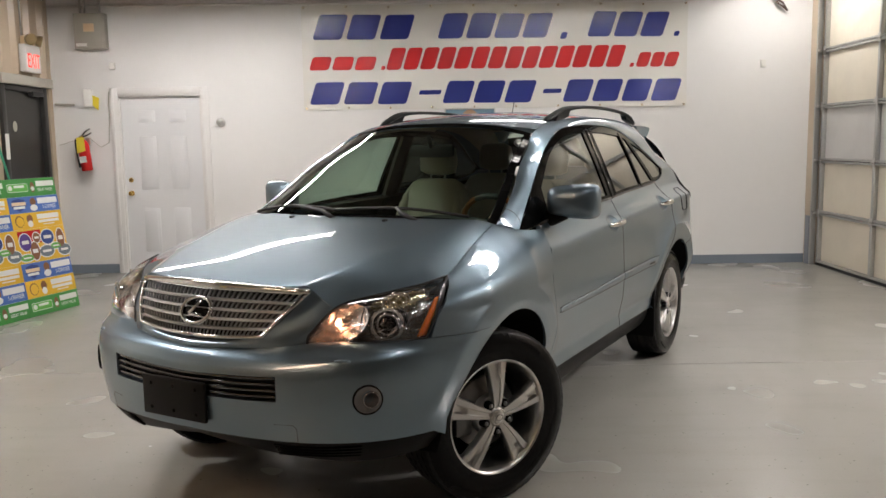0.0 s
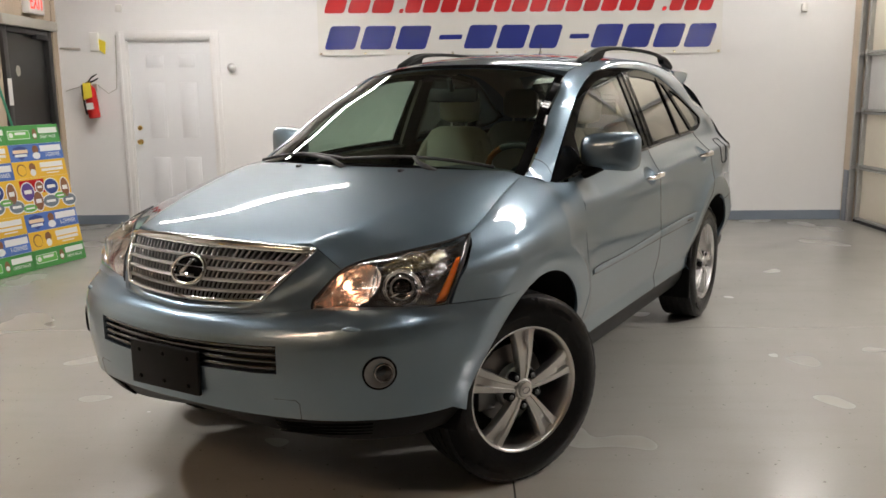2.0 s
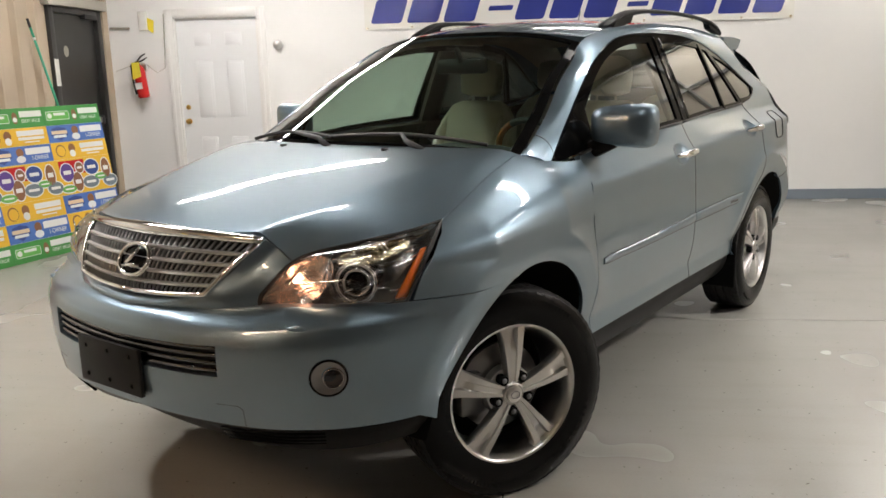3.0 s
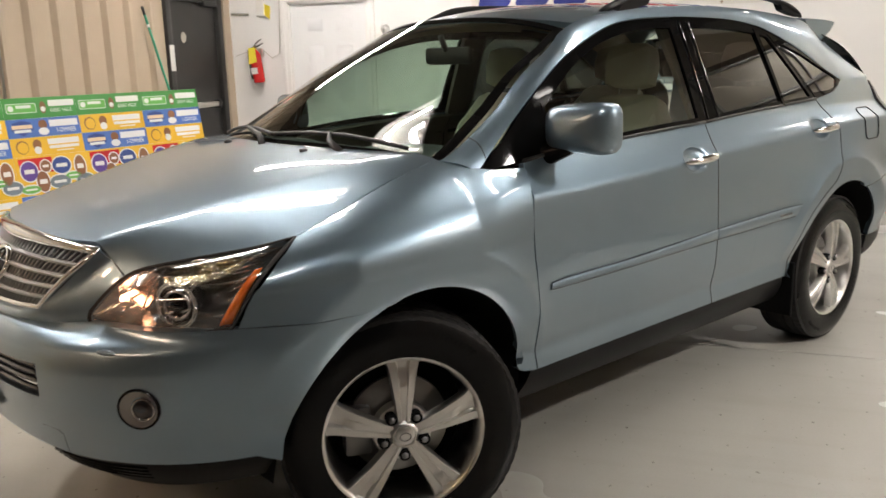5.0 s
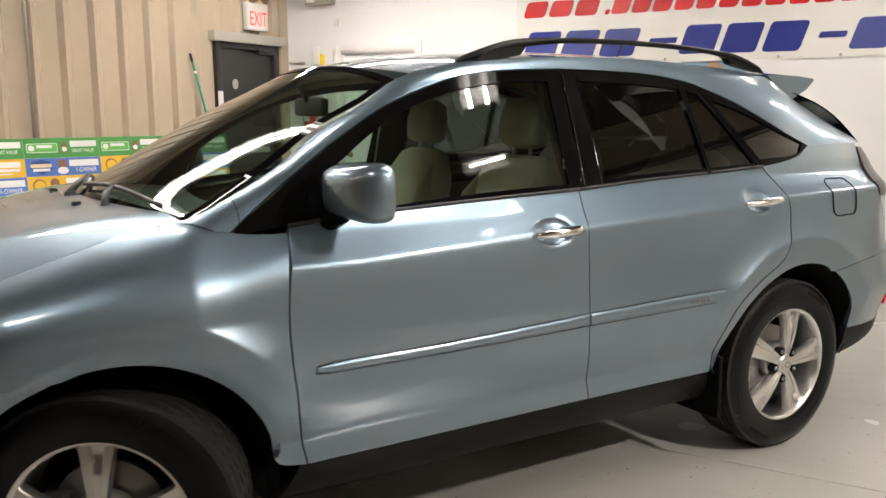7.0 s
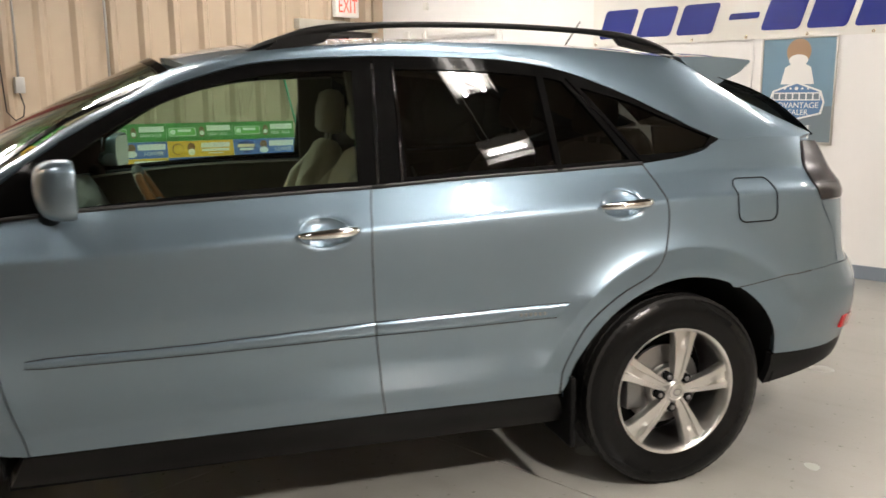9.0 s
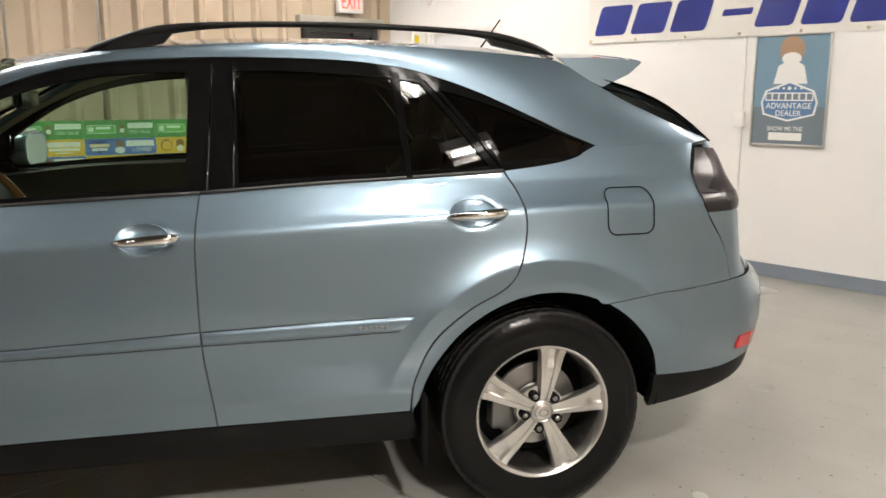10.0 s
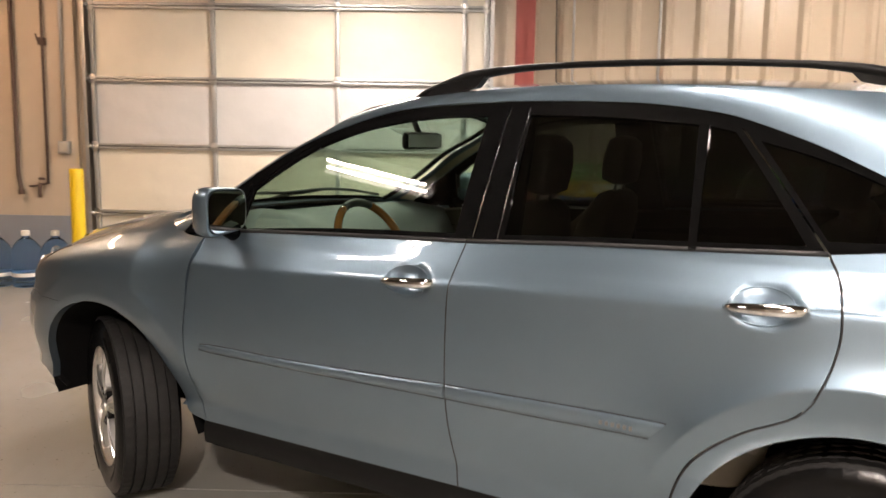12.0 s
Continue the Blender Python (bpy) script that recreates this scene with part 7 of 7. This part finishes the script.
def jug(x, y):
    j = thing("water_jug", "empty blue plastic water jug with a white cap", "water jug", (x, y, 0), group="water jugs by the wall")
    bm = bmesh.new()
    prof = [(0, .004), (.115, .0), (.130, .014), (.134, .05), (.128, .07), (.134, .09), (.134, .145), (.127, .165), (.134, .185), (.134, .235), (.128, .255), (.134, .275), (.132, .315), (.112, .375), (.07, .425), (.034, .45), (.031, .485), (.031, .495)]
    lathe(bm, prof, None, 28)
    part("bottle", bm, "jug_plastic", j, smooth="all")
    bm = bmesh.new()
    lathe(bm, [(.036, .468), (.037, .505), (.033, .514), (0, .515)], None, 18)
    part("cap", bm, "paper_white", j, "white cap", smooth=50)
    bm = bmesh.new()
    lathe(bm, [(.1348, .10), (.1352, .135)], None, 28)
    part("print_band", bm, "ink_white", j)
    return j


j0 = jug(-4.10, .77)
copy_thing(j0, pose(-4.13, 1.03, 0, 0, 0, 40))
copy_thing(j0, pose(-4.08, .50, 0, 0, 0, 100))

# ---- the printed backdrop board, leaning ----
board = thing("display_board", "leaning display board of green, blue and yellow printed tiles", "display board")
P0, P1 = Vector((-3.41, 7.82, 0)), Vector((-4.13, 5.60, 0))
T0, T1 = Vector((-3.59, 7.91, 1.19)), Vector((-4.33, 5.66, 1.22))
ex_ = (P1 - P0)
LEN = ex_.length
ux = (P0 - P1).normalized()
uy = ((T0 + T1) / 2 - (P0 + P1) / 2).normalized()
uy = (uy - ux * uy.dot(ux)).normalized()
un = ux.cross(uy)
if un.x < 0:
    un = -un
BM = Matrix((ux, uy, un)).transposed().to_4x4()
BM.translation = P1 + Vector((0, 0, .004))
HGT = 1.215
if BM.to_3x3().determinant() < 0:
    BM = BM @ Matrix.Diagonal((1, 1, -1, 1))
part("backing", block((0, 0, -.012), (LEN, HGT, -.0015), 0, BM), "paper_white", board)
COLS = 4
TW = LEN / COLS
ROWS_A = [("g", .150), ("b", .135), ("y", .135), ("c", .280), ("b", .145), ("y", .145), ("g", .150)]
ROWS_B = [("g", .150), ("y", .135), ("b", .135), ("c", .280), ("y", .145), ("b", .145), ("g", .150)]
TILE = {"g": "tile_green", "b": "tile_blue", "y": "tile_yellow", "c": "tile_yellow"}


def bit(parent, pts, mat, out):
    return shape_on(parent, BM, pts, mat, out)


for c in range(COLS):
    z = HGT
    for kind, hh in (ROWS_A if c % 2 else ROWS_B):
        hh *= HGT / 1.14
        z -= hh
        x = c * TW
        tile = part("printed_tile", block((x + .001, z + .0008, -.0015), (x + TW - .001, z + hh - .0008, .001), 0, BM), TILE[kind], board)
        cx, cz = x + TW / 2, z + hh / 2
        if kind == "g":
            bit(tile, rounded(TW * .40, hh * .46, .012, 3, x + TW * .24, cz), "ink_white", .0012)
            bit(tile, rounded(TW * .385, hh * .40, .010, 3, x + TW * .24, cz), "tile_lime", .0020)
            bit(tile, oval(.045, .045, 16, x + TW * .10, cz), "ink_white", .0028)
            bit(tile, rounded(TW * .20, hh * .14, .003, 2, x + TW * .27, cz + hh * .07), "ink_white", .0028)
            bit(tile, oval(.05, hh * .6, 14, x + TW * .53, cz), "ink_brown", .0012)
            bit(tile, oval(.04, hh * .25, 14, x + TW * .53, cz - hh * .08), "ink_white", .0020)
            bit(tile, rounded(TW * .36, hh * .30, .003, 2, x + TW * .79, cz + hh * .18), "ink_white", .0012)
            words("GREAT VALUE", hh * .25, BM @ Matrix.Translation((x + TW * .775, cz - hh * .17, .0018)), "ink_white", tile, squeeze=.70, depth=.0004)
        elif kind == "b":
            bit(tile, [(x + TW * .05, cz - .01), (x + TW * .08, cz + hh * .3), (x + TW * .20, cz + hh * .42), (x + TW * .32, cz + hh * .3), (x + TW * .35, cz - .01), (x + TW * .20, cz - hh * .42)], "ink_navy", .0012)
            bit(tile, rounded(TW * .27, hh * .20, .003, 2, x + TW * .20, cz + hh * .08), "ink_cream", .0020)
            bit(tile, rounded(TW * .22, hh * .15, .003, 2, x + TW * .20, cz - hh * .15), "ink_white", .0020)
            bit(tile, oval(.07, hh * .5, 14, x + TW * .48, cz + hh * .15), "ink_brown", .0012)
            bit(tile, oval(.085, hh * .4, 14, x + TW * .48, cz - hh * .22), "ink_white", .0018)
            bit(tile, rounded(TW * .40, hh * .36, .003, 2, x + TW * .77, cz + hh * .18), "ink_white", .0012)
            words("1-OWNER", hh * .36, BM @ Matrix.Translation((x + TW * .79, cz - hh * .22, .0018)), "ink_white", tile, squeeze=.7, depth=.0004)
        elif kind == "y":
            bit(tile, oval(.10, hh * .72, 18, x + TW * .15, cz), "ink_brown", .0012)
            bit(tile, oval(.085, hh * .60, 18, x + TW * .155, cz - .003), "tile_yellow", .0020)
            bit(tile, oval(.07, hh * .55, 14, x + TW * .35, cz + hh * .1), "ink_brown", .0012)
            bit(tile, oval(.06, hh * .42, 14, x + TW * .35, cz - hh * .2), "ink_white", .0020)
            bit(tile, rounded(TW * .44, hh * .30, .003, 2, x + TW * .72, cz + hh * .20), "ink_white", .0012)
            bit(tile, rounded(TW * .42, hh * .16, .003, 2, x + TW * .72, cz - hh * .10), "ink_white", .0012)
            bit(tile, rounded(TW * .24, hh * .06, .003, 2, x + TW * .72, cz - hh * .30), "ink_white", .0012)
        else:
            bit(tile, [(x + TW * .05, z + hh * .65), (x + TW * .5, z + hh * .55), (x + TW * .5, z + hh * .95), (x + TW * .05, z + hh * .95)], "ink_red", .0012)
            for u, v, w_, h_, ma, ring in ((.17, .62, .13, .15, "ink_purple", 1), (.62, .70, .15, .13, "ink_navy", 1), (.33, .33, .10, .16, "ink_brown", 1), (.88, .62, .09, .17, "ink_brown", 1),
                                           (.56, .28, .17, .10, "poster_slate", 1), (.92, .25, .15, .10, "poster_slate", 1), (.76, .40, .13, .055, "tile_lime", 1), (.40, .72, .08, .09, "ink_brown", 1), (.15, .16, .15, .06, "tile_lime", 1)):
                px, pz = x + TW * u, z + hh * v
                if ring:
                    bit(tile, oval(w_ + .018, h_ + .018, 20, px, pz), "ink_white", .0020)
                bit(tile, oval(w_, h_, 20, px, pz), ma, .0028)
                bit(tile, rounded(w_ * .6, h_ * .22, .003, 2, px, pz), "ink_white", .0036)

# ---- ceiling lamps, with one added warm fill light ----
made = {}
for x, y, length, turn, count, shine in [(*row, "tube_light") for row in TUBES] + [(*row, "warm_tube_light") for row in FILL_TUBES]:
    sort = length, count, shine
    if sort in made:
        copy_thing(made[sort], pose(x, y, LAMP_Z, 0, 0, turn))
        continue
    fit_ = made[sort] = thing("ceiling_light", "white fluorescent fitting for ceiling and fill light", "ceiling light", (x, y, LAMP_Z), turn, group="ceiling lights")
    h = length / 2
    bm = bmesh.new()
    box(bm, (-h, -.14, .035), (h, .14, .095), .008)
    part("housing", bm, "trim_white", fit_, smooth=30)
    for sy in (-.132, .132):
        bm = bmesh.new()
        box(bm, (-h, sy - .006, -.03), (h, sy + .006, .04), .002)
        part("side_rim", bm, "trim_white", fit_)
    for sy in {1: (0,), 2: (-.06, .06), 3: (-.07, 0, .07), 4: (-.09, -.03, .03, .09)}[count]:
        bm = bmesh.new()
        tube(bm, [(-h + .04, sy, 0), (h - .04, sy, 0)], .016, 8)
        part("tube", bm, shine, fit_, "lit fluorescent tube")
    for sx in (-h * .8, h * .8):
        bm = bmesh.new()
        tube(bm, [(sx, 0, .09), (sx, 0, CEIL - LAMP_Z)], .006, 6)
        part("hanger", bm, "galv", fit_)

# the flood lamps: a spun dome on a stem, its lens facing down
for place, r in FLOODS:
    flood = thing("flood_lamp", "round white flood lamp hung from the ceiling", "ceiling light", place, group="flood lamps")
    bm = bmesh.new()
    lathe(bm, [(r + .012, -.03), (r + .014, .0), (r - .01, .05), (r * .47, .12), (.045, .17), (.0, .18)], None, 32)
    part("dome", bm, "trim_white", flood, smooth=50)
    bm = bmesh.new()
    lathe(bm, [(.0, -.012), (r * .6, -.010), (r, .0)], None, 32)
    part("lens", bm, "flood_light", flood, "lit lens", smooth="all")
    bm = bmesh.new()
    tube(bm, [(0, 0, .17), (0, 0, CEIL - place[2])], .012, 10)
    part("stem", bm, "galv", flood)
